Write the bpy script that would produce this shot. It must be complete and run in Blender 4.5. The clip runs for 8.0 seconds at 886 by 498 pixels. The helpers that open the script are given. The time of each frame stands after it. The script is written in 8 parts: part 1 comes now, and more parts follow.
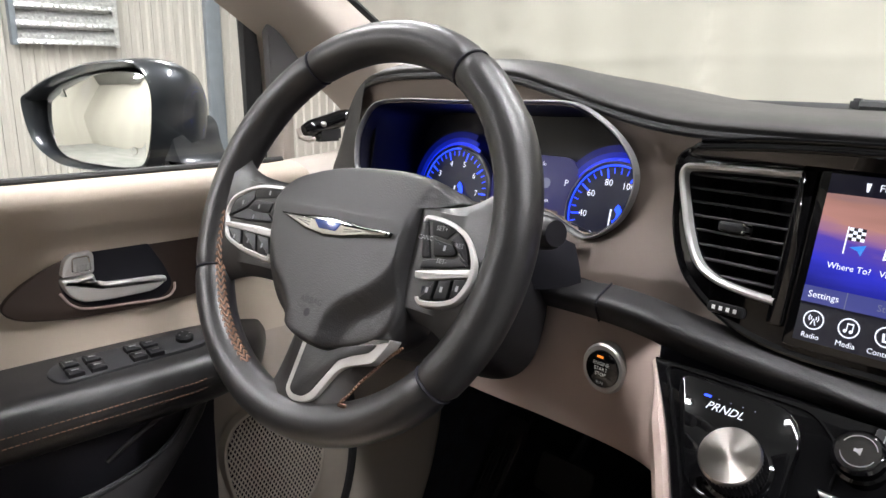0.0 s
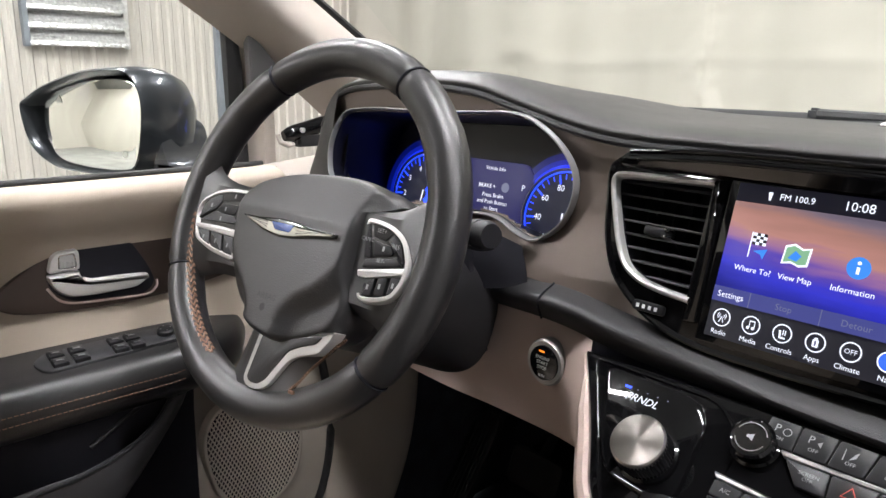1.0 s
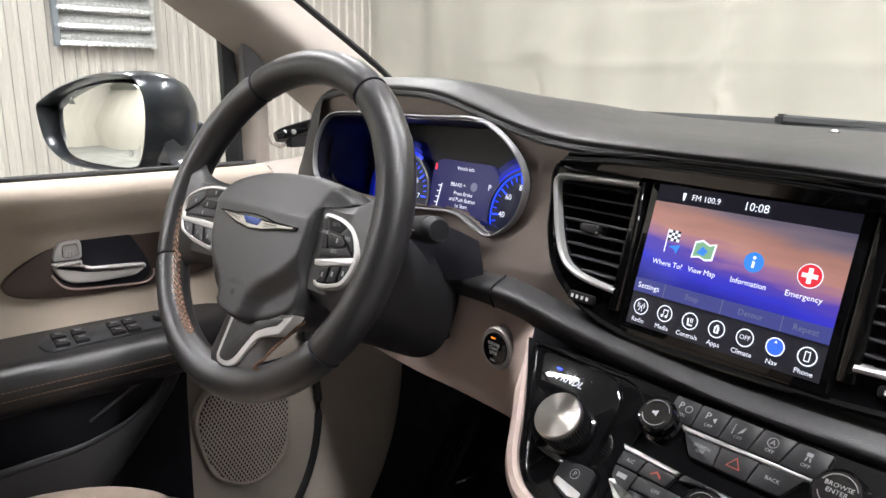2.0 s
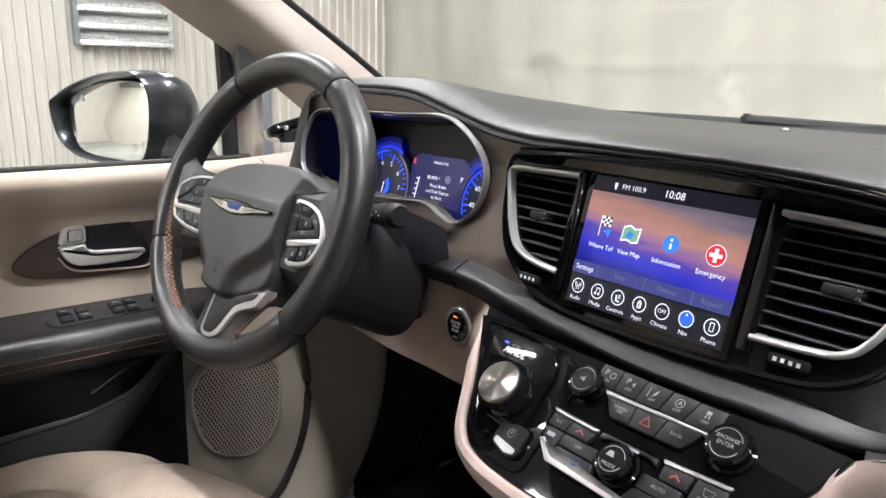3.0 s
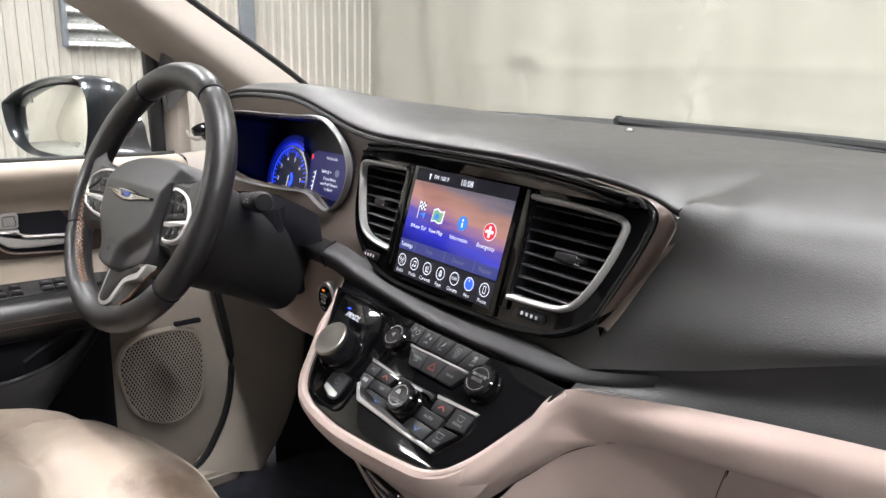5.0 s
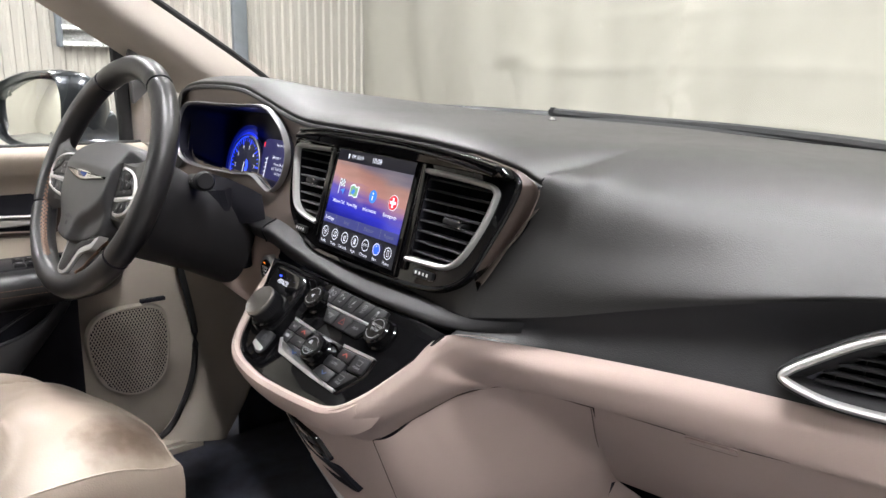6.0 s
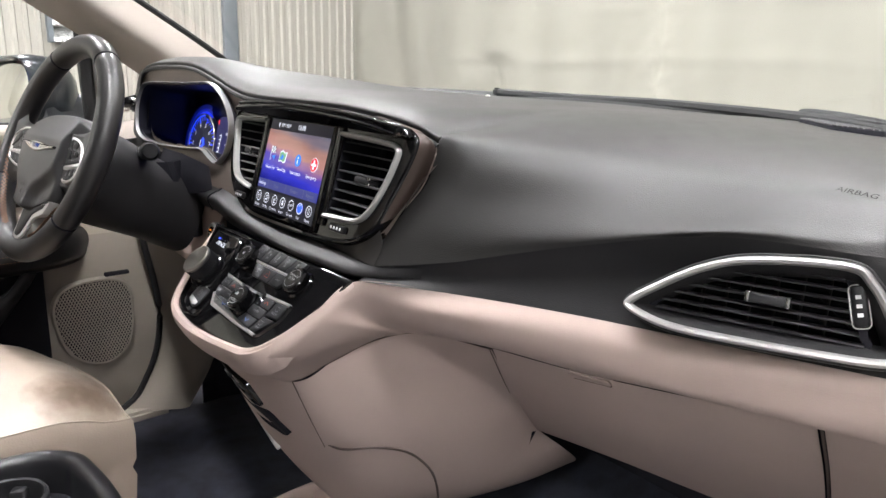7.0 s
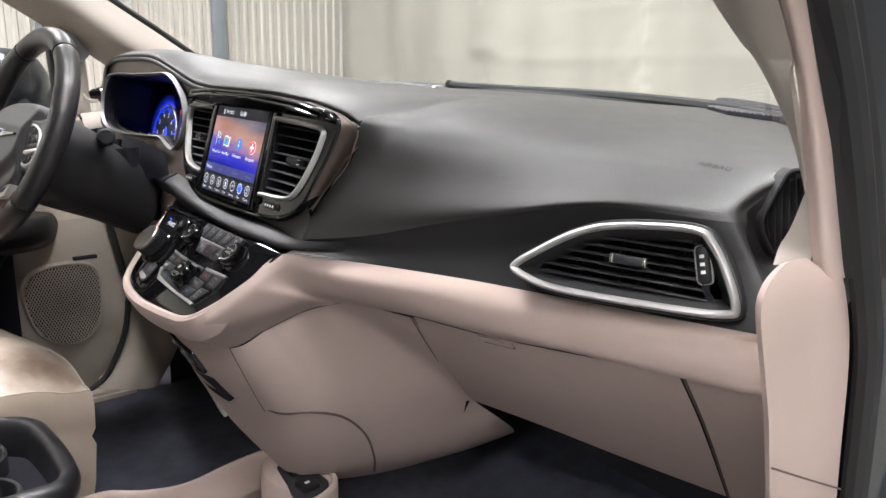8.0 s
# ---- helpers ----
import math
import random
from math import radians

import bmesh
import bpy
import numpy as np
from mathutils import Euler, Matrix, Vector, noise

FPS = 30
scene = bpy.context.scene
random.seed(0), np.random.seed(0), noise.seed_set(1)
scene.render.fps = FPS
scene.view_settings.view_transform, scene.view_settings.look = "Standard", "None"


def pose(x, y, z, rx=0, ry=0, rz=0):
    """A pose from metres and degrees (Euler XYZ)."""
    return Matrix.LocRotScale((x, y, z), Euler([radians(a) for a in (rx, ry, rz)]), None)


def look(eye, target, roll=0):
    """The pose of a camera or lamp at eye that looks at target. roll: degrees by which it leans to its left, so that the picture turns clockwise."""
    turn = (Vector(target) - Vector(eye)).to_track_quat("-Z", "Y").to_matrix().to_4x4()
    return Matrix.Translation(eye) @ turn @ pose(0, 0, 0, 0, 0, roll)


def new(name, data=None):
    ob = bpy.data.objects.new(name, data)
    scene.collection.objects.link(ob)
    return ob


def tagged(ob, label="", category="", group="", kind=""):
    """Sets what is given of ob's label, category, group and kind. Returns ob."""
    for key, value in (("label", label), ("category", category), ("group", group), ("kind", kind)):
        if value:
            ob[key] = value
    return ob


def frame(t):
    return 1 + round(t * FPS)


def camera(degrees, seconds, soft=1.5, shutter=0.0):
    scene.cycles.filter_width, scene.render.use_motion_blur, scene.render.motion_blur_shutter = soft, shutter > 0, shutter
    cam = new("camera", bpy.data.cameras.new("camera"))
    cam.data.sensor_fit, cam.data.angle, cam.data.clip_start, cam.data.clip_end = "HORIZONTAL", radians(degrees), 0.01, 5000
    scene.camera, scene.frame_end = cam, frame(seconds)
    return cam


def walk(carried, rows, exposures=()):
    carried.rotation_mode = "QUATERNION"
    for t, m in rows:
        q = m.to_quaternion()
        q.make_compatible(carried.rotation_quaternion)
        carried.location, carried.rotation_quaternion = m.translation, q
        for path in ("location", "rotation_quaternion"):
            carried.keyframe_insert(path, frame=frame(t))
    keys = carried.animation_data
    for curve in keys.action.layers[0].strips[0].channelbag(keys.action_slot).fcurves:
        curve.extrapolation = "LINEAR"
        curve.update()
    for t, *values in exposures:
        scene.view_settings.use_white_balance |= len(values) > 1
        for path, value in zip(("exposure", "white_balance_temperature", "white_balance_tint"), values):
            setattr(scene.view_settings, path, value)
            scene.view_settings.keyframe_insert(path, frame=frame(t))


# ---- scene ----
cam = camera(63.2, 8.0)
PATH = [
    (0, (0.104, 0.03, 1.189), (-1.315, 1.353, 0.705), 0.6),
    (0.5, (0.135, 0.034, 1.196), (-1.297, 1.346, 0.715), 0.7),
    (1, (0.18, 0.04, 1.202), (-1.26, 1.341, 0.72), 0.8),
    (1.5, (0.228, 0.05, 1.211), (-1.234, 1.326, 0.727), 0.9),
    (3, (0.369, 0.048, 1.214), (-1.143, 1.264, 0.731), 1.3),
    (3.5, (0.418, 0.067, 1.218), (-1.098, 1.276, 0.732), 1.3),
    (4, (0.467, 0.083, 1.219), (-1.045, 1.298, 0.731), 1.3),
    (5.5, (0.669, 0.111, 1.232), (-0.845, 1.326, 0.752), 1.5),
    (6, (0.745, 0.12, 1.219), (-0.769, 1.336, 0.74), 1.5),
    (6.5, (0.81, 0.134, 1.197), (-0.702, 1.351, 0.717), 1.4),
    (7, (0.874, 0.153, 1.189), (-0.638, 1.369, 0.705), 1.3),
    (7.5, (0.931, 0.159, 1.185), (-0.579, 1.378, 0.7), 1.4),
    (8, (0.99, 0.178, 1.179), (-0.515, 1.403, 0.692), 1.4),
]
walk(cam, [(t, look(eye, target, roll)) for t, eye, target, roll in PATH])

# ---- world and light ----
world = bpy.data.worlds.new("world")
scene.world = world
world.use_nodes = True
world.node_tree.nodes["Background"].inputs[0].default_value = (0.9, 0.95, 1.0, 1)
world.node_tree.nodes["Background"].inputs[1].default_value = 0.02
scene.view_settings.exposure = 0.0


# ---- materials ----
def material(name, color, rough=0.5, metal=0.0, coat=0.0, spec=0.5, vary=0.08, vary_scale=9.0, grain=0.0, grain_scale=900.0,
             grain_kind="noise", rough_vary=0.1, sheen=0.0, streak=None):
    """Principled surface with colour variation at two scales, uneven gloss and a fine relief."""
    m = bpy.data.materials.new(name)
    m.use_nodes = True
    t = m.node_tree
    b = t.nodes["Principled BSDF"]
    coord = t.nodes.new("ShaderNodeTexCoord")
    big = t.nodes.new("ShaderNodeTexNoise")
    big.inputs["Scale"].default_value, big.inputs["Detail"].default_value = vary_scale, 6
    source = coord.outputs["Object"]
    if streak:
        mp = t.nodes.new("ShaderNodeMapping")
        mp.inputs["Scale"].default_value = streak
        t.links.new(source, mp.inputs[0])
        source = mp.outputs[0]
    t.links.new(source, big.inputs["Vector"])
    ramp = t.nodes.new("ShaderNodeMapRange")
    ramp.inputs["From Min"].default_value, ramp.inputs["From Max"].default_value = 0.3, 0.7
    ramp.inputs["To Min"].default_value, ramp.inputs["To Max"].default_value = 1 - vary, 1 + vary
    t.links.new(big.outputs[0], ramp.inputs[0])
    mul = t.nodes.new("ShaderNodeVectorMath")
    mul.operation = "SCALE"
    mul.inputs[0].default_value = color
    t.links.new(ramp.outputs[0], mul.inputs["Scale"])
    t.links.new(mul.outputs[0], b.inputs["Base Color"])
    rr = t.nodes.new("ShaderNodeMapRange")
    rr.inputs["To Min"].default_value, rr.inputs["To Max"].default_value = max(0.01, rough * (1 - rough_vary)), min(1, rough * (1 + rough_vary))
    small = t.nodes.new("ShaderNodeTexNoise")
    small.inputs["Scale"].default_value, small.inputs["Detail"].default_value = vary_scale * 5, 4
    t.links.new(coord.outputs["Object"], small.inputs["Vector"])
    t.links.new(small.outputs[0], rr.inputs[0])
    t.links.new(rr.outputs[0], b.inputs["Roughness"])
    b.inputs["Metallic"].default_value, b.inputs["Coat Weight"].default_value = metal, coat
    b.inputs["Coat Roughness"].default_value = 0.04
    b.inputs["Specular IOR Level"].default_value, b.inputs["Sheen Weight"].default_value = spec, sheen
    if grain:
        if grain_kind == "cells":
            g = t.nodes.new("ShaderNodeTexVoronoi")
            g.feature = "SMOOTH_F1"
        else:
            g = t.nodes.new("ShaderNodeTexNoise")
            g.inputs["Detail"].default_value = 3
        g.inputs["Scale"].default_value = grain_scale
        t.links.new(coord.outputs["Object"], g.inputs["Vector"])
        bump = t.nodes.new("ShaderNodeBump")
        bump.inputs["Strength"].default_value, bump.inputs["Distance"].default_value = grain, 0.0006
        t.links.new(g.outputs[0], bump.inputs["Height"])
        t.links.new(bump.outputs[0], b.inputs["Normal"])
    return m


def glowing(name, color, strength):
    m = bpy.data.materials.new(name)
    m.use_nodes = True
    b = m.node_tree.nodes["Principled BSDF"]
    b.inputs["Base Color"].default_value = (0.01, 0.01, 0.01, 1)
    b.inputs["Emission Color"].default_value, b.inputs["Emission Strength"].default_value = (*color, 1), strength
    return m


def clear_glass(name, tint=(0.94, 0.97, 0.96), gloss=1.0):
    m = bpy.data.materials.new(name)
    m.use_nodes = True
    t = m.node_tree
    t.nodes.remove(t.nodes["Principled BSDF"])
    see, shine, mix, face, power, scale = (t.nodes.new("ShaderNode" + k) for k in ("BsdfTransparent", "BsdfGlossy", "MixShader", "LayerWeight", "Math", "Math"))
    see.inputs[0].default_value = (*tint, 1)
    shine.inputs["Roughness"].default_value = 0.01
    power.operation, scale.operation = "POWER", "MULTIPLY_ADD"
    power.inputs[1].default_value = 5.0
    scale.inputs[1].default_value, scale.inputs[2].default_value = 0.9 * gloss, 0.04 * gloss
    t.links.new(face.outputs["Facing"], power.inputs[0])
    t.links.new(power.outputs[0], scale.inputs[0])
    t.links.new(scale.outputs[0], mix.inputs[0])
    t.links.new(see.outputs[0], mix.inputs[1])
    t.links.new(shine.outputs[0], mix.inputs[2])
    t.links.new(mix.outputs[0], t.nodes["Material Output"].inputs[0])
    return m


PAD = material("grained_black_vinyl", (0.020, 0.0195, 0.019), 0.46, spec=0.62, grain=0.35, grain_scale=1000, grain_kind="cells", vary=0.1)
BAND = material("black_soft_vinyl", (0.014, 0.0138, 0.015), 0.45, grain=0.3, grain_scale=1000, grain_kind="cells", vary=0.1)
BRONZE = material("bronze_satin_trim", (0.150, 0.120, 0.103), 0.42, metal=0.35, grain=0.08, grain_scale=1500, vary=0.06)
# bronze with the bezel side's shade mixed in; the door inlay shares it
SHADEDBRONZE = material("shaded_bronze_trim", (0.060, 0.043, 0.036), 0.36, metal=0.3, grain=0.08, grain_scale=1500, vary=0.08)
SLAT = material("black_vent_plastic", (0.040, 0.040, 0.042), 0.36)
BEIGE = material("beige_moulded_plastic", (0.475, 0.380, 0.338), 0.6, spec=0.3, grain=0.25, grain_scale=700, vary=0.05, vary_scale=5)
PILLAR = material("beige_woven_pillar_trim", (0.35, 0.315, 0.28), 0.75, grain=0.3, grain_scale=800, vary=0.05)
GLOSS = material("piano_black", (0.004, 0.004, 0.0045), 0.04, vary=0.3, rough_vary=0.4)
DULL = material("matt_black_plastic", (0.022, 0.022, 0.024), 0.5, spec=0.3, grain=0.2, grain_scale=900)
DARK = material("dark_void_plastic", (0.018, 0.018, 0.023), 0.75, spec=0.1)
KEY = material("black_key_plastic", (0.010, 0.010, 0.0115), 0.42, spec=0.28, grain=0.15)
SATIN = material("satin_chrome", (0.50, 0.495, 0.485), 0.36, metal=0.6, vary=0.05)
CHROME = material("bright_chrome", (0.82, 0.82, 0.82), 0.08, metal=1.0, vary=0.03)
LEATHER = material("black_wheel_leather", (0.016, 0.0152, 0.0155), 0.38, spec=0.6, grain=0.16, grain_scale=800, grain_kind="cells", vary=0.15, vary_scale=14)
COVER = material("black_airbag_cover", (0.019, 0.0186, 0.0195), 0.42, spec=0.55, grain=0.25, grain_scale=900, grain_kind="cells", vary=0.08)
SEATLEATHER = material("beige_seat_leather", (0.43, 0.36, 0.295), 0.36, grain=0.3, grain_scale=450, grain_kind="cells", vary=0.14, vary_scale=4, rough_vary=0.2)


def worn_leather():
    """Seat leather with a brown rubbed patch on the front bolster next to the console."""
    m = material("worn_seat_leather", (0.385, 0.32, 0.26), 0.36, grain=0.3, grain_scale=450, grain_kind="cells", vary=0.14, vary_scale=4, rough_vary=0.2)
    t = m.node_tree
    b = t.nodes["Principled BSDF"]
    coord, far, noi, add, mask, mix = (t.nodes.new("ShaderNode" + k) for k in ("TexCoord", "VectorMath", "TexNoise", "Math", "MapRange", "Mix"))
    far.operation = "DISTANCE"
    far.inputs[1].default_value = (0.165, 0.285, -0.01)
    t.links.new(coord.outputs["Object"], far.inputs[0])
    noi.inputs["Scale"].default_value, noi.inputs["Detail"].default_value = 16, 6
    t.links.new(coord.outputs["Object"], noi.inputs["Vector"])
    add.operation = "MULTIPLY_ADD"
    add.inputs[1].default_value = 0.16
    t.links.new(noi.outputs[0], add.inputs[0])
    t.links.new(far.outputs["Value"], add.inputs[2])
    mask.inputs["From Min"].default_value, mask.inputs["From Max"].default_value = 0.10, 0.16
    mask.inputs["To Min"].default_value, mask.inputs["To Max"].default_value = 0.75, 0.0
    t.links.new(add.outputs[0], mask.inputs[0])
    mix.data_type = "RGBA"
    old = b.inputs["Base Color"].links[0].from_socket
    t.links.new(mask.outputs[0], mix.inputs["Factor"])
    t.links.new(old, mix.inputs[6])
    mix.inputs[7].default_value = (0.105, 0.062, 0.04, 1)
    t.links.new(mix.outputs[2], b.inputs["Base Color"])
    return m


WORN = worn_leather()
CARPET = material("dark_carpet", (0.021, 0.023, 0.036), 0.95, grain=1.0, grain_scale=500, vary=0.4, vary_scale=30, sheen=0.1)
PAINT = material("dark_metallic_paint", (0.034, 0.038, 0.044), 0.32, metal=0.5, coat=1.0, vary=0.1)
RUBBER = material("black_rubber", (0.012, 0.012, 0.013), 0.6)
STITCH = material("tan_thread", (0.17, 0.095, 0.06), 0.8)
# beige turned yellower to carry the window's light on the upper door
LITBEIGE = material("window_lit_beige", (0.43, 0.372, 0.305), 0.55, spec=0.35, grain=0.25, grain_scale=700, vary=0.05, vary_scale=5)
# beige darkened with the shade that falls on lower door and footwell
SHADEDBEIGE = material("shaded_beige_trim", (0.32, 0.282, 0.243), 0.6, spec=0.3, grain=0.25, grain_scale=700, vary=0.06, vary_scale=6)
SEAM = material("dark_joint_line", (0.10, 0.075, 0.065), 0.8)
WHITEMARK = material("pale_printed_marks", (0.75, 0.75, 0.75), 0.6)
GREYMARK = material("grey_printed_marks", (0.25, 0.25, 0.26), 0.6)
WALLPAINT = material("white_corrugated_sheet", (0.45, 0.425, 0.38), 0.5, vary=0.06, vary_scale=1.5, streak=(1, 1, 0.15))
# streaks paint the soft shade bands of the folds into the cloth
CURTAIN = material("cream_curtain_cloth", (0.335, 0.319, 0.277), 0.85, vary=0.11, vary_scale=1.6, grain=0.15, grain_scale=300, streak=(1, 1, 0.16))
PLAINWALL = material("grey_garage_wall_paint", (0.15, 0.15, 0.15), 0.7, vary=0.08, vary_scale=1.5)
SILVER = material("silver_painted_plastic", (0.58, 0.57, 0.555), 0.36, metal=0.3, vary=0.04)
STEEL = material("galvanised_steel", (0.62, 0.62, 0.61), 0.30, metal=0.6, vary=0.22, vary_scale=45)
GREYSTRIP = material("grey_painted_steel", (0.16, 0.18, 0.20), 0.5, vary=0.1)
CONCRETE = material("grey_concrete", (0.22, 0.218, 0.21), 0.7, vary=0.2, vary_scale=2, grain=0.3, grain_scale=60)
CEILWHITE = material("grey_ceiling_paint", (0.22, 0.22, 0.22), 0.7, vary=0.05, vary_scale=2)
# headliner colour blackened for the unlit roof; it also dims the cabin
HEADLINER = material("unlit_headliner_cloth", (0.035, 0.033, 0.032), 0.9, grain=0.3, grain_scale=500)
ARM = material("black_armrest_vinyl", (0.017, 0.0165, 0.017), 0.36, grain=0.15, grain_scale=700, grain_kind="cells")
RINGGREY = material("grey_satin_ring", (0.42, 0.42, 0.43), 0.38, metal=0.7)
GLASS = clear_glass("clear_window_glass")
PRIVACY = clear_glass("dark_privacy_glass", (0.10, 0.11, 0.11))
MIRROR = material("mirror_silver", (0.86, 0.87, 0.82), 0.015, metal=1.0, vary=0.01)
TUBE = glowing("white_tube_light", (1.0, 0.98, 0.99), 250.0)
BLUEGLOW = glowing("blue_dial_light", (0.012, 0.055, 1.0), 3.2)
BLUEDEEP = glowing("deep_blue_light", (0.060, 0.058, 0.32), 0.34)
# halo and haze of the dial light, put in as faint emission
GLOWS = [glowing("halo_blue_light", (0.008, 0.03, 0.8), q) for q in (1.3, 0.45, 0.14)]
DIALFACE = glowing("backlit_dial_face", (0.10, 0.13, 0.42), 0.055)
WHITEGLOW = glowing("white_display_light", (0.85, 0.88, 1.0), 1.4)
DIMGLOW = glowing("dim_display_light", (0.35, 0.38, 0.6), 0.5)
REDGLOW = glowing("red_display_light", (1.0, 0.03, 0.03), 1.6)
AMBERGLOW = glowing("amber_display_light", (1.0, 0.25, 0.02), 1.5)

# ---- building blocks ----
WORLD = {}


def thing(name, at, label, category, group="", kind=""):
    ob = new(name)
    ob.empty_display_size = 0.05
    ob.location = at
    WORLD[ob] = Matrix.Translation(at)
    return tagged(ob, label, category, group, kind)


def mesh_of(name, bm, mat, angle=35):
    bmesh.ops.recalc_face_normals(bm, faces=bm.faces)
    me = bpy.data.meshes.new(name)
    bm.to_mesh(me)
    bm.free()
    for p in me.polygons:
        p.use_smooth = True
    me.set_sharp_from_angle(angle=radians(angle))
    for m in (mat if isinstance(mat, (list, tuple)) else [mat]):
        me.materials.append(m)
    return me


def part(name, bm, mat, parent=None, label="", angle=35):
    """Links a bmesh built in world places as one mesh object under a thing or a part."""
    lo = [min(v.co[i] for v in bm.verts) for i in range(3)]
    hi = [max(v.co[i] for v in bm.verts) for i in range(3)]
    c = Vector([(a + b) / 2 for a, b in zip(lo, hi)])
    bmesh.ops.translate(bm, verts=bm.verts, vec=-c)
    ob = new(name, mesh_of(name, bm, mat, angle))
    ob.location = c
    WORLD[ob] = Matrix.Translation(c)
    if parent:
        ob.parent = parent
        ob.matrix_parent_inverse = WORLD[parent].inverted()
    return tagged(ob, label)


def frame_of(origin, u, v):
    """A local frame: u to the right, v up, w out of the surface."""
    u, v = Vector(u).normalized(), Vector(v)
    v = (v - u * v.dot(u)).normalized()
    w = u.cross(v)
    return Matrix(((u.x, v.x, w.x, origin[0]), (u.y, v.y, w.y, origin[1]), (u.z, v.z, w.z, origin[2]), (0, 0, 0, 1)))


def spline(pts, n, closed=False):
    """n points of a smooth curve through pts."""
    P = [np.array(p, float) for p in pts]
    k = len(P)
    out = []
    spans = k if closed else k - 1
    for i in range(n):
        s = i * spans / (n if closed else n - 1)
        j = min(int(s), spans - 1)
        f = s - j
        if closed:
            a, b, c, d = P[(j - 1) % k], P[j % k], P[(j + 1) % k], P[(j + 2) % k]
        else:
            b, c = P[j], P[j + 1]
            a = P[j - 1] if j else 2 * b - c
            d = P[j + 2] if j + 2 < k else 2 * c - b
        out.append(0.5 * (2 * b + (c - a) * f + (2 * a - 5 * b + 4 * c - d) * f * f + (3 * b - a - 3 * c + d) * f ** 3))
    return out


def rounded(pts, r, n=5):
    """A closed polygon with rounded corners. r: one radius, or one a corner."""
    out = []
    k = len(pts)
    rs = r if isinstance(r, (list, tuple)) else [r] * k
    for i in range(k):
        a, b, c = (np.array(pts[j % k], float) for j in (i - 1, i, i + 1))
        da, dc = a - b, c - b
        la, lc = np.linalg.norm(da), np.linalg.norm(dc)
        q = min(rs[i], la * 0.48, lc * 0.48)
        p0, p1 = b + da / la * q, b + dc / lc * q
        for j in range(n + 1):
            f = j / n
            out.append((1 - f) ** 2 * p0 + 2 * f * (1 - f) * b + f * f * p1)
    return out


def inset(pts, d):
    """A closed outline moved inwards by d."""
    k = len(pts)
    area = sum(pts[i][0] * pts[(i + 1) % k][1] - pts[(i + 1) % k][0] * pts[i][1] for i in range(k))
    sign = 1 if area > 0 else -1
    out = []
    for i in range(k):
        t = np.array(pts[(i + 1) % k][:2]) - np.array(pts[i - 1][:2])
        length = np.linalg.norm(t) or 1
        out.append(np.array(pts[i][:2]) + sign * d * np.array((-t[1], t[0])) / length)
    return out


def flat_bend(u, v):
    return 0.0


def ring_verts(bm, M, outline, w, bend=flat_bend):
    return [bm.verts.new(M @ Vector((p[0], p[1], w + bend(p[0], p[1])))) for p in outline]


def bridge(bm, a, b, closed=True):
    k = len(a)
    for i in range(k if closed else k - 1):
        j = (i + 1) % k
        bm.faces.new((a[i], a[j], b[j], b[i]))


def slab(bm, M, outline, w0, w1, edge=0.001, bend=flat_bend, cap=True, base=False):
    """A plate over an outline, from w0 to w1, with a rounded rim."""
    r = [ring_verts(bm, M, outline, w0, bend), ring_verts(bm, M, outline, w1 - edge, bend),
         ring_verts(bm, M, inset(outline, edge * 0.3), w1 - edge * 0.3, bend), ring_verts(bm, M, inset(outline, edge), w1, bend)]
    for a, b in zip(r, r[1:]):
        bridge(bm, a, b)
    if cap:
        bm.faces.new(r[-1])
    if base:
        bm.faces.new(r[0])
    return bm


def hoop(bm, M, outline, profile, bend=flat_bend, closed_profile=True):
    """A frame: the profile's (inset, w) pairs carried round a closed outline."""
    rings = [ring_verts(bm, M, inset(outline, d), w, bend) for d, w in profile]
    for a, b in zip(rings, rings[1:] + (rings[:1] if closed_profile else [])):
        bridge(bm, a, b)
    return bm


def lathe(bm, M, u, v, profile, n=40, ridges=0, depth=0.0):
    """A turned body about the local w axis through (u, v)."""
    rings = []
    for k, (r, w) in enumerate(profile):
        ring = []
        for i in range(n):
            a = 2 * math.pi * i / n
            q = r - (depth if ridges and i % 2 and k in ridges else 0)
            ring.append(bm.verts.new(M @ Vector((u + q * math.cos(a), v + q * math.sin(a), w))))
        rings.append(ring)
    for a, b in zip(rings, rings[1:]):
        bridge(bm, a, b)
    bm.faces.new(rings[-1])
    return bm


def tube(bm, path, radius, n=10, closed=False, flat=1.0, up=(0, 0, 1)):
    """A round or oval bar along a path."""
    P = [Vector(p) for p in path]
    k = len(P)
    rings = []
    for i in range(k):
        t = (P[(i + 1) % k] - P[i - 1]) if closed else (P[min(i + 1, k - 1)] - P[max(i - 1, 0)])
        t.normalize()
        side = t.cross(Vector(up)).normalized()
        top = side.cross(t)
        r = radius[i] if isinstance(radius, (list, tuple)) else radius
        rings.append([bm.verts.new(P[i] + side * r * math.cos(2 * math.pi * j / n) + top * r * flat * math.sin(2 * math.pi * j / n)) for j in range(n)])
    for i in range(k if closed else k - 1):
        bridge(bm, rings[i], rings[(i + 1) % k])
    if not closed:
        bm.faces.new(rings[0])
        bm.faces.new(rings[-1])
    return bm


def sheet(bm, rows, thick=0.0, flip=False):
    """A surface through rows of points; with thick, a closed shell."""
    G = [[bm.verts.new(Vector(p)) for p in r] for r in rows]
    for a, b in zip(G, G[1:]):
        bridge(bm, a, b, closed=False)
    if thick:
        bmesh.ops.recalc_face_normals(bm, faces=bm.faces)
        bmesh.ops.solidify(bm, geom=bm.faces[:], thickness=thick)
    return bm


